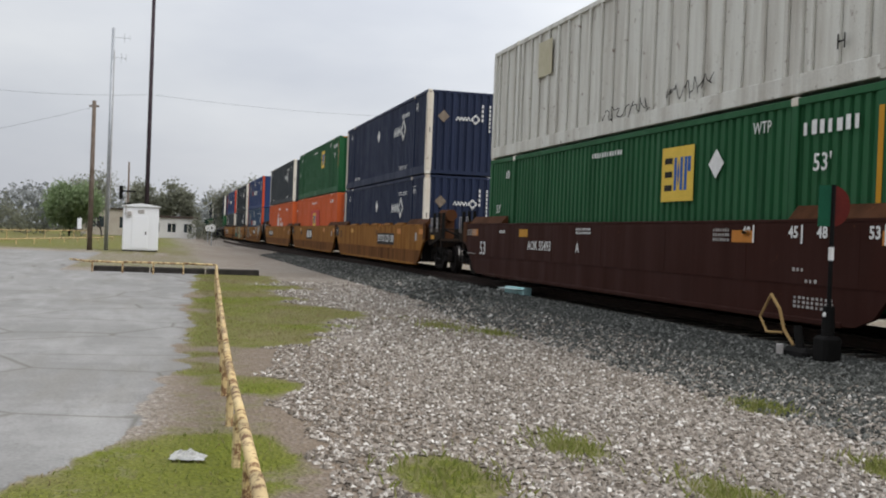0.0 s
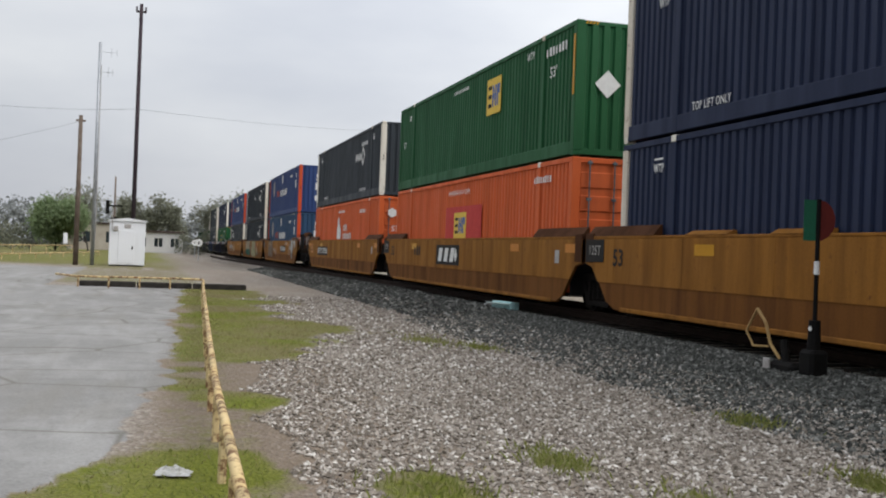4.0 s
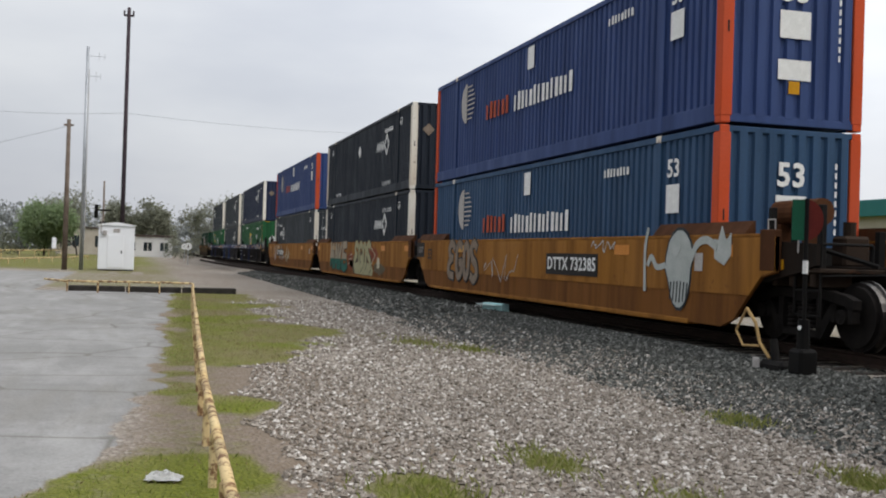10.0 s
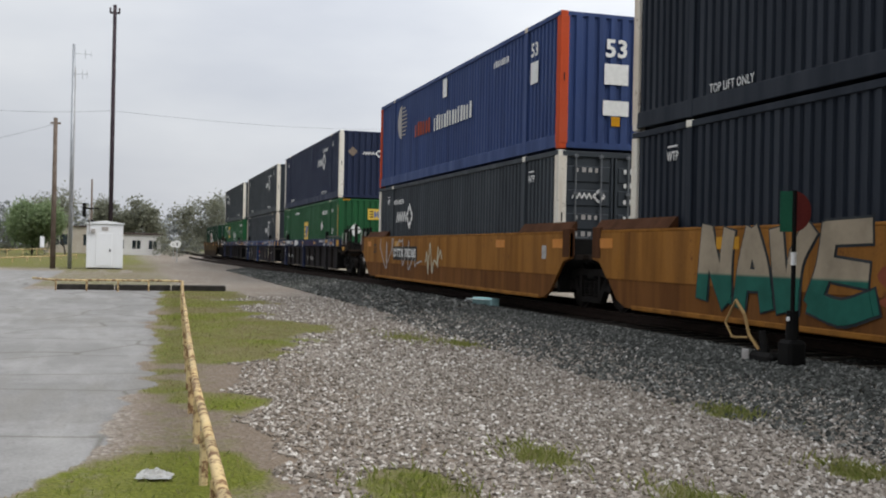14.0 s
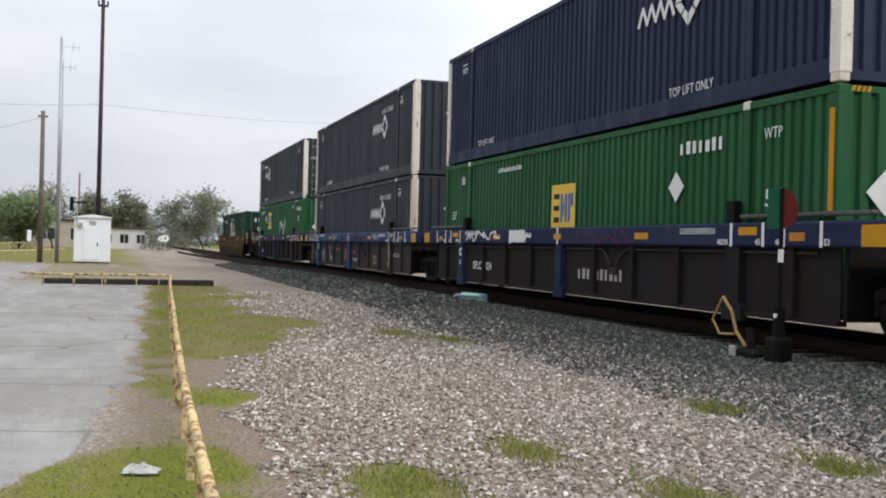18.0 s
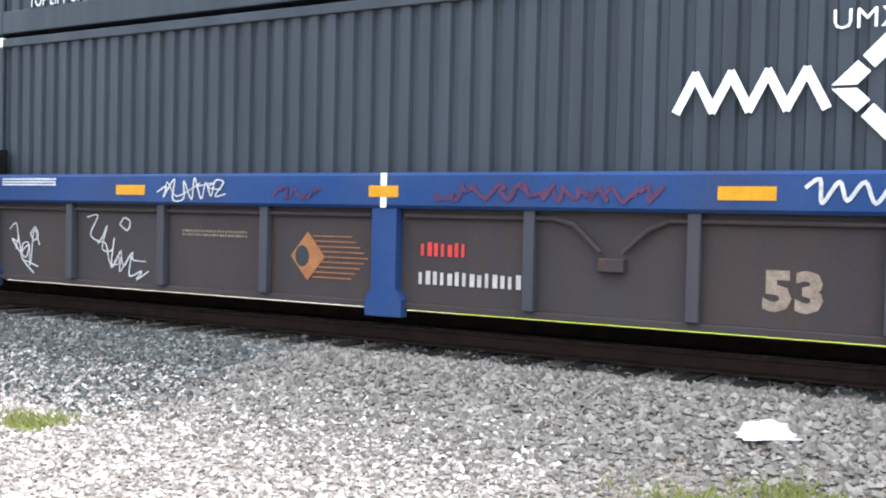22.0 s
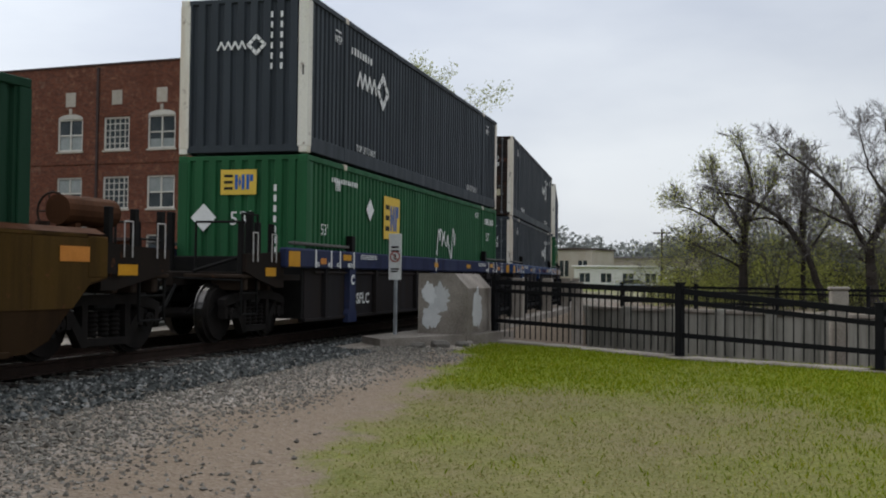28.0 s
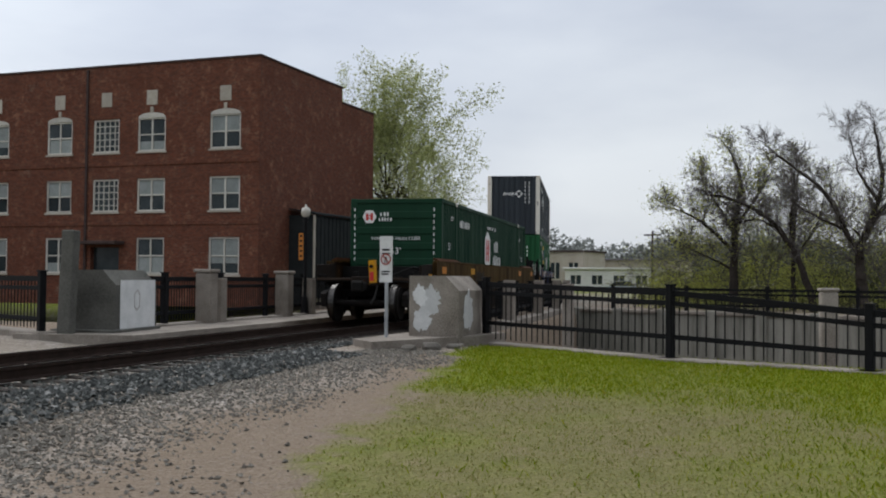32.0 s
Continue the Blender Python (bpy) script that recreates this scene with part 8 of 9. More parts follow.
# ---- the brick building ----
def brick_material(name, c1, c2, mortar):
    m, nt, b, vec, _ = start(name, 0.9)
    tc = nt.nodes.new("ShaderNodeTexCoord")
    sep = nt.nodes.new("ShaderNodeSeparateXYZ")
    nt.links.new(tc.outputs["Object"], sep.inputs[0])
    add = nt.nodes.new("ShaderNodeMath")
    nt.links.new(sep.outputs[0], add.inputs[0])
    nt.links.new(sep.outputs[1], add.inputs[1])
    comb = nt.nodes.new("ShaderNodeCombineXYZ")
    nt.links.new(add.outputs[0], comb.inputs[0])
    nt.links.new(sep.outputs[2], comb.inputs[1])
    br = nt.nodes.new("ShaderNodeTexBrick")
    br.inputs["Scale"].default_value = 1.0
    br.inputs["Brick Width"].default_value, br.inputs["Row Height"].default_value, br.inputs["Mortar Size"].default_value = 0.215, 0.075, 0.006
    br.inputs["Color1"].default_value, br.inputs["Color2"].default_value, br.inputs["Mortar"].default_value = (*c1, 1), (*c2, 1), (*mortar, 1)
    nt.links.new(comb.outputs[0], br.inputs["Vector"])
    stain = noise_tex(nt, vec, 0.6, 6, 0.6)
    c = blend(nt, ramp(nt, stain, [(0.4, grey(0)), (0.75, grey(0.6))]), br.outputs["Color"], tuple(v * 0.55 for v in c1))
    chips = noise_tex(nt, vec, 1.7, 8, 0.85)
    c = blend(nt, ramp(nt, chips, [(0.54, grey(0)), (0.64, grey(0.75))]), c, (0.25, 0.13, 0.085))
    pale = noise_tex(nt, vec, 0.9, 7, 0.75)
    c = blend(nt, ramp(nt, pale, [(0.60, grey(0)), (0.74, grey(0.5))]), c, (0.30, 0.22, 0.17))
    nt.links.new(c, b.inputs["Base Color"])
    bumped(nt, b, br.outputs["Fac"], -0.4, 0.01)
    return m


BRICK = brick_material("old red brick", (0.160, 0.056, 0.032), (0.080, 0.032, 0.021), (0.115, 0.075, 0.058))
BRICKTAN = brick_material("buff brick", (0.36, 0.21, 0.12), (0.28, 0.155, 0.09), (0.3, 0.24, 0.18))
TRIM = plain("cream window paint", (0.52, 0.50, 0.44), (0.62, 0.60, 0.54), 4, 0.6, 0, 0.05)
PANE = plain("dark window glass", (0.022, 0.03, 0.034), (0.06, 0.075, 0.08), 0.7, 0.08, 0, 0.0, 20, 0.5)
BLIND = plain("pale blind behind glass", (0.24, 0.27, 0.26), (0.34, 0.37, 0.36), 1.5, 0.15, 0, 0.0, 20, 0.3)
STONE = plain("pale stone", (0.40, 0.36, 0.30), (0.5, 0.46, 0.39), 3, 0.9, 0, 0.3)
COPING = plain("dark coping", (0.05, 0.035, 0.032), (0.08, 0.055, 0.05), 3, 0.8, 0, 0.2)


def wall_with_openings(y0, y1, z0, z1, openings, x, depth):
    """A wall in the plane x (faces -x) as boxes round rectangular openings."""
    ys = sorted({y0, y1, *(v for o in openings for v in o[:2])})
    zs = sorted({z0, z1, *(v for o in openings for v in o[2:])})

    def solid(i, j):
        if not (0 <= i < len(ys) - 1 and 0 <= j < len(zs) - 1):
            return False
        y, z = (ys[i] + ys[i + 1]) / 2, (zs[j] + zs[j + 1]) / 2
        return not any(o[0] < y < o[1] and o[2] < z < o[3] for o in openings)

    m = len(zs)
    n = len(ys) * m
    v = [(x + d, y, z) for d in (0.0, depth) for y in ys for z in zs]
    f = []
    for i in range(len(ys) - 1):
        for j in range(len(zs) - 1):
            if solid(i, j):
                p, q, r, t = i * m + j, (i + 1) * m + j, (i + 1) * m + j + 1, i * m + j + 1
                f += [(p, t, r, q), (p + n, q + n, r + n, t + n)]
                for di, dj, c, e in ((-1, 0, p, t), (1, 0, q, r), (0, -1, p, q), (0, 1, t, r)):
                    if not solid(i + di, j + dj):
                        f.append((c, e, e + n, c + n))
    return Geo().add(v, f)


def sash_window(house, y0, y1, z0, z1, x, arched=False, blocks=False, dark=False, seed=0):
    w = part("window", Geo().box(x + 0.12, x + 0.16, y0, y1, z0, z1), PANE if dark else BLIND, house, "dark glass" if dark else "")
    g = Geo()
    t = 0.09
    for a, b, c, d in ((y0, y1, z0, z0 + t), (y0, y1, z1 - t, z1), (y0, y0 + t, z0 + t, z1 - t), (y1 - t, y1, z0 + t, z1 - t)):
        g.box(x + 0.03, x + 0.12, a, b, c, d, 0.01)
    part("window_frame", g, TRIM, w)
    if blocks:
        for i in range(1, 5):
            part("glazing_bar", Geo().box(x + 0.07, x + 0.12, y0 + (y1 - y0) * i / 5 - 0.025, y0 + (y1 - y0) * i / 5 + 0.025, z0 + t, z1 - t), TRIM, w)
            part("glazing_bar", Geo().box(x + 0.075, x + 0.115, y0 + t, y1 - t, z0 + (z1 - z0) * i / 5 - 0.025, z0 + (z1 - z0) * i / 5 + 0.025), TRIM, w)
    else:
        m, n = (y0 + y1) / 2, (z0 + z1) / 2
        part("glazing_bar", Geo().box(x + 0.05, x + 0.12, m - 0.05, m + 0.05, z0 + t, z1 - t, 0.008), TRIM, w)
        part("glazing_bar", Geo().box(x + 0.06, x + 0.115, y0 + t, y1 - t, n - 0.04, n + 0.04, 0.008), TRIM, w)
        part("blind", Geo().box(x + 0.105, x + 0.118, y0 + t, y1 - t, n if seed % 3 else z0 + 0.3 * (z1 - z0), z1 - t), BLIND if dark else PANE, w)
    part("sill", Geo().box(x - 0.06, x + 0.12, y0 - 0.08, y1 + 0.08, z0 - 0.12, z0 - 0.004, 0.015), STONE, w)
    if arched:
        n = 9
        arc = [((y0 + y1) / 2 - (y1 - y0) / 2 * math.cos(math.pi * i / n), z1 + 0.30 * math.sin(math.pi * i / n)) for i in range(n + 1)]
        part("arch", Geo().prism(arc, 0, x - 0.012, x + 0.05), TRIM, w, "cream arched head")
        part("keystone", Geo().box(x - 0.05, x + 0.05, (y0 + y1) / 2 - 0.1, (y0 + y1) / 2 + 0.1, z1 + 0.28, z1 + 0.62, 0.02), STONE, w)
    else:
        part("lintel", Geo().box(x - 0.02, x + 0.05, y0 - 0.1, y1 + 0.1, z1 + 0.004, z1 + 0.24, 0.01), BRICK, w)


BX, BY = 48.9, 29.2
house = thing("brick_building", "three-storey old red brick building with cream sash windows", "building")
cols = [(30.39, 32.33, 0), (35.25, 37.11, 0), (38.39, 40.17, 1), (41.70, 43.50, 0), (46.36, 48.2, 0), (50.2, 52.0, 0), (53.6, 55.4, 1), (57.4, 59.2, 0), (61.5, 63.4, 0)]
rows3 = [(1.19, 3.24), (4.73, 6.60), (8.15, 10.05)]
holes = []
for a, b, k in cols:
    for r, (c, d) in enumerate(rows3):
        if k and r == 0:
            holes.append((a - 0.1, b + 0.1, -0.2, 2.7))
        else:
            holes.append((a, b, c, d))
part("front_wall", wall_with_openings(BY, 66.0, -0.6, 13.1, holes, BX, 0.4), BRICK, house)
part("side_wall", Geo().box(BX + 0.401, 59.1, BY, BY + 0.4, -0.6, 13.1), BRICK, house)
part("side_wall", Geo().box(59.1, 64.0, BY, BY + 0.4, -0.6, 12.15), BRICK, house)
part("rear_wall", Geo().box(63.6, 64.0, BY + 0.401, 66.0, -0.6, 12.0), BRICK, house)
part("end_wall", Geo().box(BX + 0.401, 63.6, 65.6, 66.0, -0.6, 12.0), BRICK, house)
part("roof", Geo().box(BX + 0.401, 63.6, BY + 0.401, 65.6, 11.7, 11.95), COPING, house)
part("coping", Geo().box(BX - 0.06, BX + 0.46, BY - 0.06, 66.0, 13.1, 13.22, 0.02), COPING, house)
part("coping", Geo().box(BX + 0.461, 59.16, BY - 0.06, BY + 0.46, 13.1, 13.22, 0.02), COPING, house)
part("coping", Geo().box(59.161, 64.06, BY - 0.06, BY + 0.46, 12.15, 12.27, 0.02), COPING, house)
part("downpipe", Geo().box(BX - 0.1, BX - 0.002, 40.55, 40.72, -0.5, 13.0, 0.02), COPING, house)
for z in (3.95, 7.35):
    part("string_course", Geo().box(BX - 0.05, BX - 0.002, BY, 40.5, z, z + 0.22, 0.01), BRICK, house)
    part("string_course", Geo().box(BX - 0.05, BX - 0.002, 40.75, 66.0, z, z + 0.22, 0.01), BRICK, house)
for i, (a, b, k) in enumerate(cols):
    for r, (c, d) in enumerate(rows3):
        if k and r == 0:
            dr = part("door", Geo().box(BX + 0.3, BX + 0.36, a - 0.1, b + 0.1, -0.2, 2.7), PANE, house, "dark recessed doorway")
            part("canopy", Geo().box(BX - 0.9, BX - 0.002, a - 0.5, b + 0.5, 2.85, 3.05, 0.03), COPING, house, "dark canopy over the door")
        else:
            sash_window(house, a, b, c, d, BX, r == 2 and not k, bool(k), dark=(i + r) % 2 == 0 or (r == 1), seed=i + r)
    part("stone_panel", Geo().box(BX - 0.03, BX - 0.002, (a + b) / 2 - 0.36, (a + b) / 2 + 0.36, 10.78, 11.62, 0.01), STONE, house, "pale stone panel")

# Added box that fills an unidentified dark area beside the wall; its form is invented.
lean = thing("lean_to", "dark ribbed box added for a dark area by the brick side wall", "shed")
BOXDARK = plain("dark grey-green box face", (0.014, 0.017, 0.018), (0.026, 0.030, 0.030), 1.2, 0.75, 0, 0.15)
part("body", Geo().box(52.3, 60.6, 27.6, BY - 0.004, -0.6, 4.62, 0.02), BOXDARK, lean)
part("roof", Geo().prism([(27.45, 4.63), (BY - 0.07, 4.95), (BY - 0.07, 5.02), (27.45, 4.72)], 0, 52.15, 60.75), BOXDARK, lean)
for i in range(16):
    part("cladding_rib", Geo().box(52.65 + 0.5 * i, 52.70 + 0.5 * i, 27.56, 27.598, -0.4, 4.6), BOXDARK, lean)
part("corner_trim", Geo().box(52.2, 52.34, 27.5, 27.598, -0.4, 4.6, 0.01), STONE, lean, "pale corner trim")

# a paler building further along the street, and roofs beyond
tan_house = thing("brick_building", "tall buff brick building with arched windows", "building", at=pose(39.6, 60.1, 0, 0, 0, 70))
holes = [(1.5 + 3.0 * i, 2.9 + 3.0 * i, 1.0 + 3.05 * r, 2.75 + 3.05 * r) for i in range(6) for r in range(4)]
part("front_wall", wall_with_openings(0, 20.5, -0.6, 13.0, holes, 0, 0.4), BRICKTAN, tan_house)
part("side_wall", Geo().box(0.401, 14, 0, 0.4, -0.6, 13.0), BRICKTAN, tan_house)
part("roof", Geo().box(0.401, 14, 0.401, 20.5, 12.5, 12.7), COPING, tan_house)
part("cornice", Geo().box(-0.3, -0.002, -0.2, 20.6, 12.9, 13.3, 0.05), STONE, tan_house)
for i in range(6):
    for r in range(4):
        w = part("window", Geo().box(0.14, 0.18, 1.5 + 3.0 * i, 2.9 + 3.0 * i, 1.0 + 3.05 * r, 2.75 + 3.05 * r), PANE, tan_house)
        part("window_frame", Geo().box(0.08, 0.14, 2.16 + 3.0 * i, 2.24 + 3.0 * i, 1.0 + 3.05 * r, 2.75 + 3.05 * r), TRIM, w)
        part("window_frame", Geo().box(0.081, 0.139, 1.5 + 3.0 * i, 2.9 + 3.0 * i, 1.85 + 3.05 * r, 1.93 + 3.05 * r), TRIM, w)

WALLPALE = plain("pale rendered wall", (0.42, 0.37, 0.30), (0.52, 0.47, 0.40), 0.6, 0.9, 0, 0.1)
WALLWHITE = plain("white painted wall", (0.58, 0.57, 0.55), (0.68, 0.67, 0.65), 0.6, 0.9, 0, 0.1)
TILE = plain("orange clay tile", (0.20, 0.065, 0.04), (0.27, 0.09, 0.055), 1.5, 0.8, 0, 0.3)


def low_building(label, x, y, turn, w, d, h, wallm, n, roofm=COPING, hip=0.0, low=-0.5, category="building"):
    b = thing("low_building", label, category, at=pose(x, y, low, 0, 0, turn))
    holes = [(-w / 2 + (i + 0.25) * w / n, -w / 2 + (i + 0.75) * w / n, h * 0.3, h * 0.72) for i in range(n)]
    part("front_wall", wall_with_openings(-w / 2, w / 2, 0, h, holes, 0, 0.3), wallm, b)
    part("side_wall", Geo().box(0.301, d, -w / 2, -w / 2 + 0.3, 0, h), wallm, b)
    part("side_wall", Geo().box(0.301, d, w / 2 - 0.3, w / 2, 0, h), wallm, b)
    part("rear_wall", Geo().box(d - 0.3, d, -w / 2 + 0.3, w / 2 - 0.3, 0, h), wallm, b)
    if hip:
        e = 0.8
        base = [(-e, -w / 2 - e, h), (d + e, -w / 2 - e, h), (d + e, w / 2 + e, h), (-e, w / 2 + e, h), (d / 2, -w / 2 + d / 2, h + hip), (d / 2, w / 2 - d / 2, h + hip)]
        part("roof", Geo().add(base, [(0, 1, 4), (1, 2, 5, 4), (2, 3, 5), (3, 0, 4, 5), (3, 2, 1, 0)]), roofm, b)
        part("chimney", Geo().box(d / 2 - 0.3, d / 2 + 0.3, w * 0.1, w * 0.1 + 0.8, h, h + hip + 1.2, 0.03), BRICK, b)
    else:
        part("roof", Geo().box(-0.3, d + 0.3, -w / 2 - 0.3, w / 2 + 0.3, h, h + 0.25, 0.03), roofm, b)
    for o in holes:
        w_ = part("window", Geo().box(0.12, 0.16, *o), PANE, b)
        part("window_frame", Geo().box(0.06, 0.12, (o[0] + o[1]) / 2 - 0.06, (o[0] + o[1]) / 2 + 0.06, o[2], o[3]), TRIM, w_)
    return b


low_building("tall pale blue-grey building beyond the buff one", 35.8, 84.5, 70, 8, 8, 19.0, plain("pale blue-grey render", (0.30, 0.33, 0.38), (0.38, 0.41, 0.46), 0.4, 0.9, 0, 0.1), 3)
low_building("beige two-storey building far beyond the bridge", 150, 38.0, -12, 9, 8, 5.6, WALLPALE, 3)
low_building("long grey-roofed store far beyond the bridge", 160, 29.0, -12, 15, 8, 4.6, WALLPALE, 6, plain("grey violet roof", (0.16, 0.15, 0.17), (0.22, 0.21, 0.23), 0.5, 0.8, 0, 0.1))
low_building("white low canopy building beyond the bridge", 142, 28.5, -12, 13, 5, 3.0, WALLWHITE, 4, WALLWHITE)
low_building("old depot with an orange tiled hip roof", -148, 28.0, 180, 10, 8, 6.6, BRICKTAN, 4, TILE, 2.8)
low_building("low white building far along the drive", -170, 0.0, 180, 10, 8, 3.2, WALLWHITE, 4)
low_building("low beige shed far along the drive", -185, -8.5, 180, 10, 8, 4.4, WALLPALE, 2)
TEALROOF = plain("teal sheet roof", (0.03, 0.17, 0.165), (0.045, 0.21, 0.20), 1.0, 0.5, 0.1, 0.1)
teal_house = low_building("flat building with a teal fascia beyond the train", -42.5, 40.0, 90, 21, 10, 4.6, WALLPALE, 6, TEALROOF)
part("fascia", Geo().box(-0.5, -0.31, -10.9, 10.9, 4.55, 5.5, 0.03), TEALROOF, teal_house, "teal sheet fascia")
for yy in (-10.9, 10.7):
    part("fascia", Geo().box(-0.309, 10.4, yy, yy + 0.19, 4.55, 5.5, 0.03), TEALROOF, teal_house)
for xx, yy in ((2.0, 4.0), (3.0, -2.5), (2.5, -6.5)):
    part("roof_vent", Geo().box(xx, xx + 0.9, yy, yy + 1.1, 4.85, 6.0, 0.04), WALLWHITE, teal_house, "white roof vent")


def street_lamp(x, y, h, turn):
    l = thing("street_lamp", "slim dark street lamp with a single arm", "street lamp", "street lamps beyond the train", at=pose(x, y, -0.4, 0, 0, turn))
    part("shaft", Geo().cyl((0, 0, 0), (0, 0, h), 0.10, 10, 0.06), FENCE, l)
    part("arm", Geo().cyl((0, 0, h - 0.05), (1.1, 0, h), 0.035, 8), FENCE, l)
    part("lamp_head", Geo().box(0.8, 1.5, -0.14, 0.14, h - 0.06, h + 0.06, 0.03), FENCE, l)


for x, y, h, q in ((-52.4, 32.0, 6.2, 215), (-44.0, 32.0, 6.3, 215), (-80.4, 41.3, 7.9, 200)):
    street_lamp(x, y, h, q)

for x, y in ((-104, 4.6), (-128, 5.2)):
    s = thing("track_sign", "round white disc sign on a short post", "sign", "disc signs", at=pose(x, y, -0.5))
    part("post", Geo().cyl((0, 0, 0), (0, 0, 1.6), 0.04, 8), GALV, s)
    part("disc", Geo().cyl((0.04, 0, 1.75), (0.07, 0, 1.75), 0.36, 20), WHITE, s)
    part("figure", flat([rect(-0.06, 0.06, -0.14, 0.14)], 0.003), BLACKMARK, s, at=facing(0.074, 0, 1.75, "f"))

# ---- trees round the bridge ----
BUDS = islands("yellow-green buds", [(0.0, (0.26, 0.28, 0.06)), (0.5, (0.42, 0.44, 0.10)), (1.0, (0.56, 0.58, 0.17))], 0.8, 0.65)
DEEPBRUSH = islands("deep green brush", [(0.0, (0.020, 0.030, 0.012)), (0.5, (0.045, 0.062, 0.022)), (1.0, (0.095, 0.12, 0.04))], 0.9, 0.3)
tree("tall tree in thin fresh leaf behind the brick building", 76, 30.6, -0.5, 16.4, 21, FRESH, 42000, 0.055, 4, 0.42, near=0.22, girth=0.019, stems=3)
tree("young tree in thin leaf beside the tall one", 80, 37, -0.5, 12.5, 23, FRESH, 16000, 0.05, 4, 0.5, near=0.32, girth=0.012, stems=2)


def limbed_tree(label, x, limbs, seed, leaves=None, n_leaf=0, size=0.03, twigs=2, near=0.2):
    """A tree with drawn-out limbs: each limb a run of (y, z) with its girth, bending in depth, with forking twigs along it."""
    rnd = random.Random(seed)
    t = thing("tree", label, "tree")
    g, tips = (Geo(), Geo()), []
    for pts, r0, r1 in limbs:
        run = bent(pts, 5)
        deep, q0 = 0.0, None
        for i, (y, z) in enumerate(run):
            k = i / (len(run) - 1)
            deep += rnd.gauss(0, 0.07)
            q, r = Vector((x + deep * (i > 2), y + rnd.gauss(0, 0.03), z)), r0 + (r1 - r0) * k
            if q0 is not None:
                g[0].cyl(q0, q, rq, 8, r)
                if k > 0.28:
                    for _ in range(2):
                        w = (q - q0).normalized()
                        d = (w * 0.8 + Vector((rnd.gauss(0, 0.7), rnd.gauss(0, 0.7), rnd.uniform(0.0, 0.9)))).normalized()
                        grow(g, tips, rnd, q, d, rnd.uniform(0.45, 0.95) * (1.15 - 0.4 * k), max(0.007, r * 0.36), twigs, 0.7, 0.0)
            q0, rq = q, r
    for name, k in (("trunk", g[0]), ("branchwork", g[1])):
        part(name, raw_mesh(name, k.v, k.f), TWIG if name == "branchwork" else BARK, t)
    if leaves:
        nr = np.random.default_rng(seed)
        at = np.array([tuple(p) for p, _ in tips])
        pick = at[nr.integers(0, len(at), n_leaf)] + nr.normal(0, near, (n_leaf, 3))
        v = pick[:, None, :] + nr.normal(0, size, (n_leaf, 4, 3))
        f = np.arange(n_leaf * 4).reshape(-1, 4)
        f = np.concatenate([f[:, :3], f[:, [0, 2, 3]]])
        part("crown", raw_mesh("crown", v.reshape(-1, 3).tolist(), f.tolist()), leaves, t, "thin yellow-green young leaves")
    return t


limbed_tree("bare black tree with long arching limbs", 48.6, [
    ([(-1.20, -0.7), (-1.15, 0.9), (-1.05, 2.4), (-1.5, 3.8), (-1.95, 5.4), (-1.66, 8.2)], 0.30, 0.04),
    ([(-1.05, 2.2), (-0.8, 2.8), (0.45, 5.1), (1.85, 6.3), (3.0, 7.3)], 0.15, 0.02),
    ([(-1.5, 3.7), (-2.5, 5.0), (-3.4, 6.8)], 0.13, 0.02),
    ([(-1.0, 2.4), (-0.3, 3.4), (1.0, 4.1), (2.0, 4.9)], 0.09, 0.015),
    ([(-1.75, 4.6), (-1.0, 6.0), (-0.6, 7.6)], 0.08, 0.015)], 71, twigs=3)
limbed_tree("leaning bare tree over the cutting", 49.4, [
    ([(0.85, -0.7), (1.1, 0.8), (1.8, 2.6), (2.9, 4.0), (4.5, 4.9), (5.6, 5.1)], 0.20, 0.03),
    ([(1.85, 2.7), (1.75, 4.6), (1.62, 6.7)], 0.10, 0.015),
    ([(2.6, 3.6), (3.4, 3.9), (4.6, 3.6)], 0.07, 0.012)], 72, twigs=3)
limbed_tree("spreading tree with thin yellow-green leaf", 50.2, [
    ([(4.4, -0.7), (4.4, 1.2), (4.35, 3.9), (4.1, 5.6), (4.6, 7.3)], 0.26, 0.03),
    ([(4.4, 2.4), (5.4, 3.5), (6.6, 4.3), (7.6, 4.6)], 0.10, 0.012),
    ([(4.4, 3.2), (5.2, 4.8), (6.0, 6.2)], 0.09, 0.012),
    ([(4.35, 3.6), (3.4, 5.0), (2.7, 6.3)], 0.09, 0.012),
    ([(4.4, 1.6), (5.6, 2.2), (6.9, 2.8)], 0.07, 0.012)], 73, BUDS, 6000, 0.027, 3, 0.24)
limbed_tree("slim bare tree above the retaining wall", 51.2, [
    ([(1.75, -0.6), (1.8, 1.8), (1.7, 4.5), (1.5, 6.8)], 0.14, 0.02),
    ([(1.8, 2.2), (0.8, 3.6), (0.3, 5.6)], 0.07, 0.012)], 74, BUDS, 2000, 0.022, 3, 0.2)
for k, (x, y, h) in enumerate(((53, 6.6, 4.6), (52, 3.0, 6.4), (53.5, 0.6, 6.0), (50.5, -2.6, 6.2), (55.5, -0.8, 6.2), (54, 8.2, 3.4), (54.5, 5.2, 6.2), (55, 2.2, 6.8), (53, -1.4, 6.4), (56, 4.0, 6.6), (52.5, 7.3, 4.4))):
    tree("slim bare tree among the undergrowth", x, y, -0.4, h, 60 + k, BUDS, 1200, 0.024, 4, 0.7, girth=0.011, stems=2, near=0.2, group="bare saplings")
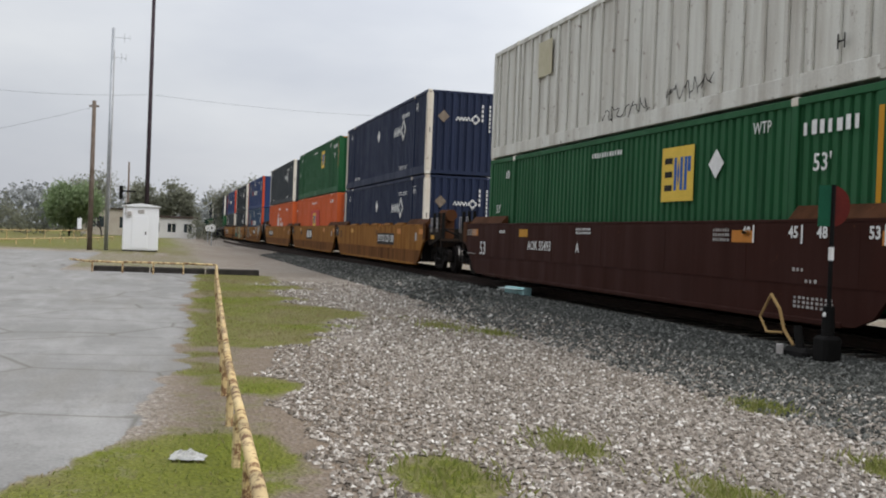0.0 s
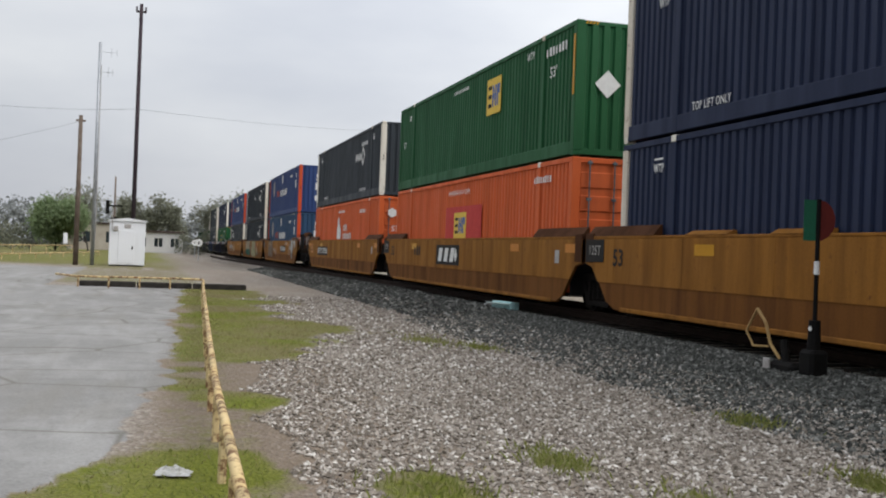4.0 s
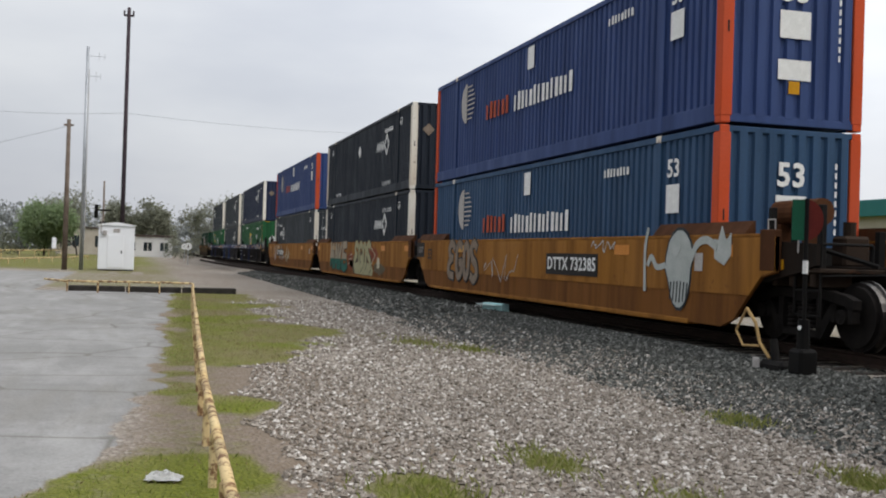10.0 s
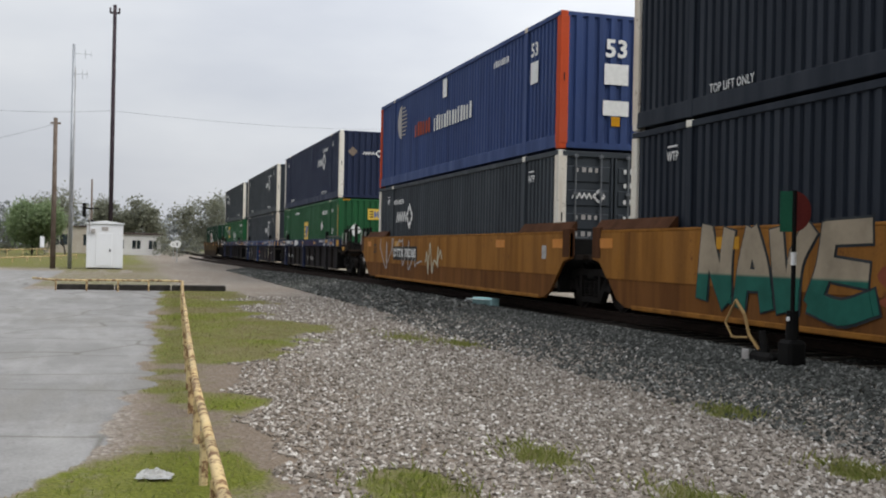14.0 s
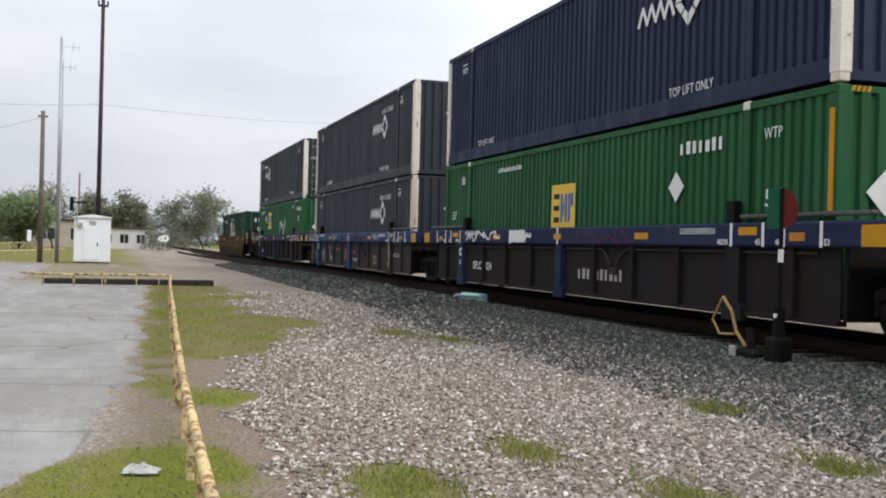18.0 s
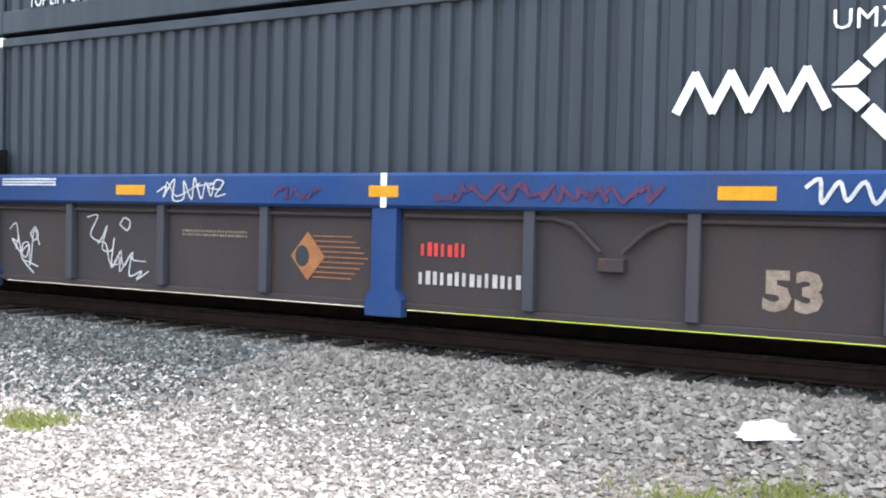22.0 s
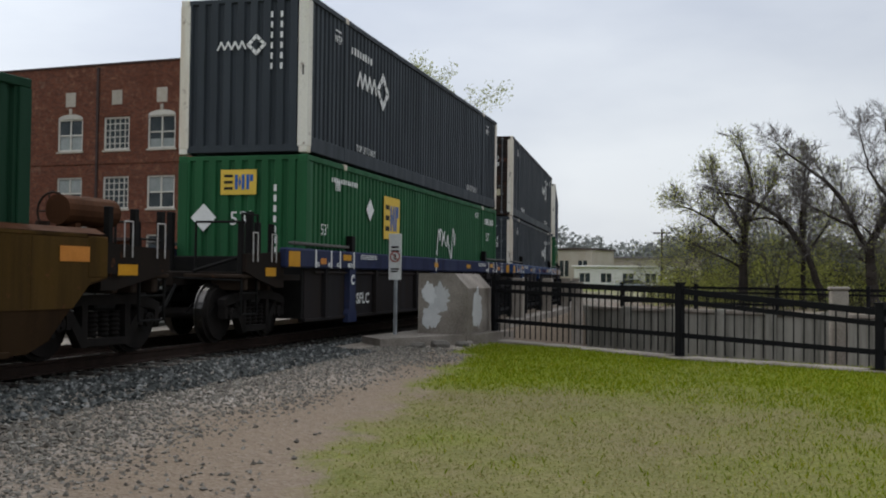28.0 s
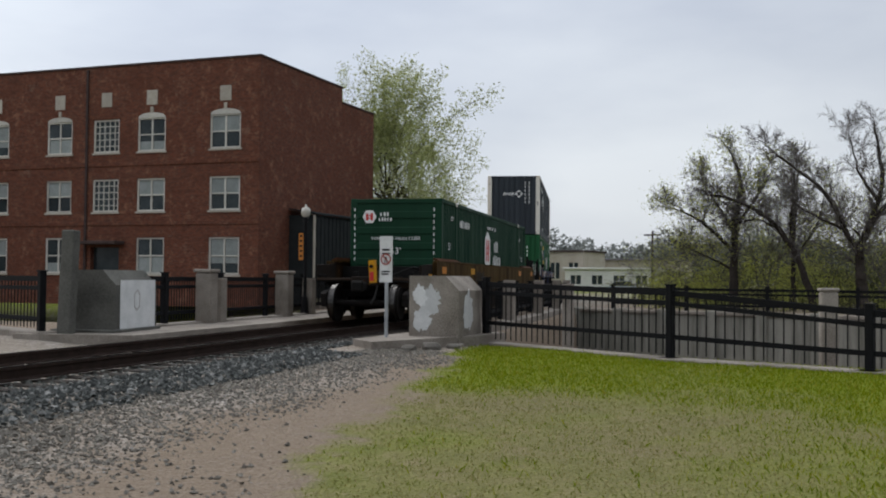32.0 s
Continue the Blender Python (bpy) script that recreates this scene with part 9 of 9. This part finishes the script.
bush_row("budding yellow-green shrubs above the cutting", [(52, 7.8, 1.5, 2.6), (54, 8.9, 1.2, 2.2), (53, 5.6, 1.8, 3.0), (52, 1.5, 2.0, 3.4), (51, -3.5, 2.2, 3.2), (54, 3.2, 1.5, 5.6), (53, -0.6, 1.4, 2.6), (54, 6.2, 1.9, 3.6), (55, 0.8, 2.0, 4.6)], 37, BUDS, 5200, 0.03)
bush_row("grey-green undergrowth above the cutting", [(56, 3.5, 3.0, 4.0), (55, -0.5, 3.0, 4.2), (58, 7.6, 2.0, 2.2), (57, 5.8, 2.4, 3.0)], 39, UNDERGROWTH, 6000, 0.045)
bush_row("deep green brush above the cutting", [(55.5, -3.4, 2.6, 4.0), (54, -6.0, 3.2, 4.6), (52, -10.5, 3.5, 5.4), (50.5, -14.5, 4.0, 5.0)], 40, DEEPBRUSH, 6000, 0.05)
bush_row("dull thicket behind the bare trees", [(63 + (i % 3), 8.6 - 3.6 * i, 3.0, 2.6 + 0.4 * min(i, 4) + 0.4 * (i % 2)) for i in range(12)], 47, UNDERGROWTH, 6500, 0.06)
bush_row("dark ivy and shrubs against the brick side wall", [(62.2, 28.0, 1.2, 7.8), (64.2, 27.8, 1.6, 8.4)], 49, OLIVE, 6000, 0.08)
bush_row("brown brush along the top of the retaining wall", [(48.5 + 0.3 * i, 6.6 - 3.4 * i, 1.7, 1.2 + 0.3 * (i % 3)) for i in range(8)], 43, OLIVE, 6000, 0.035)
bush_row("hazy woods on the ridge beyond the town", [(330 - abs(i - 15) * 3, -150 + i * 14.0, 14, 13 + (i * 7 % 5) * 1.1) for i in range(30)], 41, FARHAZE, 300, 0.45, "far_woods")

p = pole("far utility pole with a short crossarm", 108.4, 17.2, 6.2, 0.14, POLEDARK)
part("crossarm", Geo().box(-0.08, 0.08, -0.9, 0.9, 6.3, 6.45, 0.02), POLEDARK, p)
CARPAINT = plain("pale blue-grey car paint", (0.34, 0.38, 0.44), (0.40, 0.44, 0.50), 2.0, 0.3, 0, 0.0, 60, 0)
car = thing("parked_car", "pale blue-grey saloon parked beyond the cutting", "car", at=pose(106.5, 20.3, -0.5, 0, 0, 8))
part("body", Geo().prism([(-2.2, 0.28), (2.2, 0.28), (2.25, 0.62), (2.1, 0.82), (1.1, 0.92), (-1.5, 0.95), (-2.15, 0.86), (-2.25, 0.55)], 0, -0.85, 0.85), CARPAINT, car)
part("cabin", Geo().prism([(-1.7, 0.93), (1.05, 0.90), (0.4, 1.40), (-1.05, 1.43)], 0, -0.72, 0.72), PANE, car, "dark glazed cabin")
part("roof", Geo().box(-0.70, 0.70, -1.05, 0.40, 1.40, 1.47, 0.03), CARPAINT, car)
for x in (-0.86, 0.70):
    for y in (-1.4, 1.4):
        part("wheel", Geo().cyl((x, y, 0.31), (x + 0.16, y, 0.31), 0.31, 14), BLACKIRON, car)

# ---- ties under the rails, those nearest to the camera as parts ----
TIE = Geo().box(-0.115, 0.115, -1.30, 1.30, -0.36, -0.20, 0.012).mesh("tie")
for k in range(-62, 78):
    x, y, a = on_track(k * 0.52 + 0.1)
    part("tie", TIE, TIEWOOD, track, at=pose(x, y, 0, 0, 0, math.degrees(a) + ((k * 37) % 5 - 2) * 0.4))
g = Geo()
for k in range(-420, -62):
    x, y, a = on_track(k * 0.52 + 0.1)
    g.box(x - 0.115, x + 0.115, y - 1.3, y + 1.3, -0.36, -0.175)
ob = part("far_ties", raw_mesh("far_ties", g.v, g.f), TIEWOOD, track)
ob["kind"] = "stuff"


# ---- what moves: the train rolls through on the curve, its wheels turn ----
def ride(s, z, t):
    u = rolled(t) + s
    xa, ya, _ = on_track(u + 9.7)
    xb, yb, _ = on_track(u - 9.7)
    return pose((xa + xb) / 2, (ya + yb) / 2, z, 0, 0, math.degrees(math.atan2(ya - yb, xa - xb)))


def motions():
    for ob, s, z in FLEET:
        walk(ob, [(t, ride(s, z, t)) for t in range(33)])
    spin = [(k / 15, pose(0, 0, WHEEL_R, 0, math.degrees(rolled(k / 15) / WHEEL_R) % 360, 0)) for k in range(481)]
    first = WHEELSETS[0]
    walk(first, spin)
    for w in WHEELSETS[1:]:
        w.rotation_mode = "QUATERNION"
        w.animation_data_create()
        w.animation_data.action = first.animation_data.action
        w.animation_data.action_slot = first.animation_data.action_slot


motions()
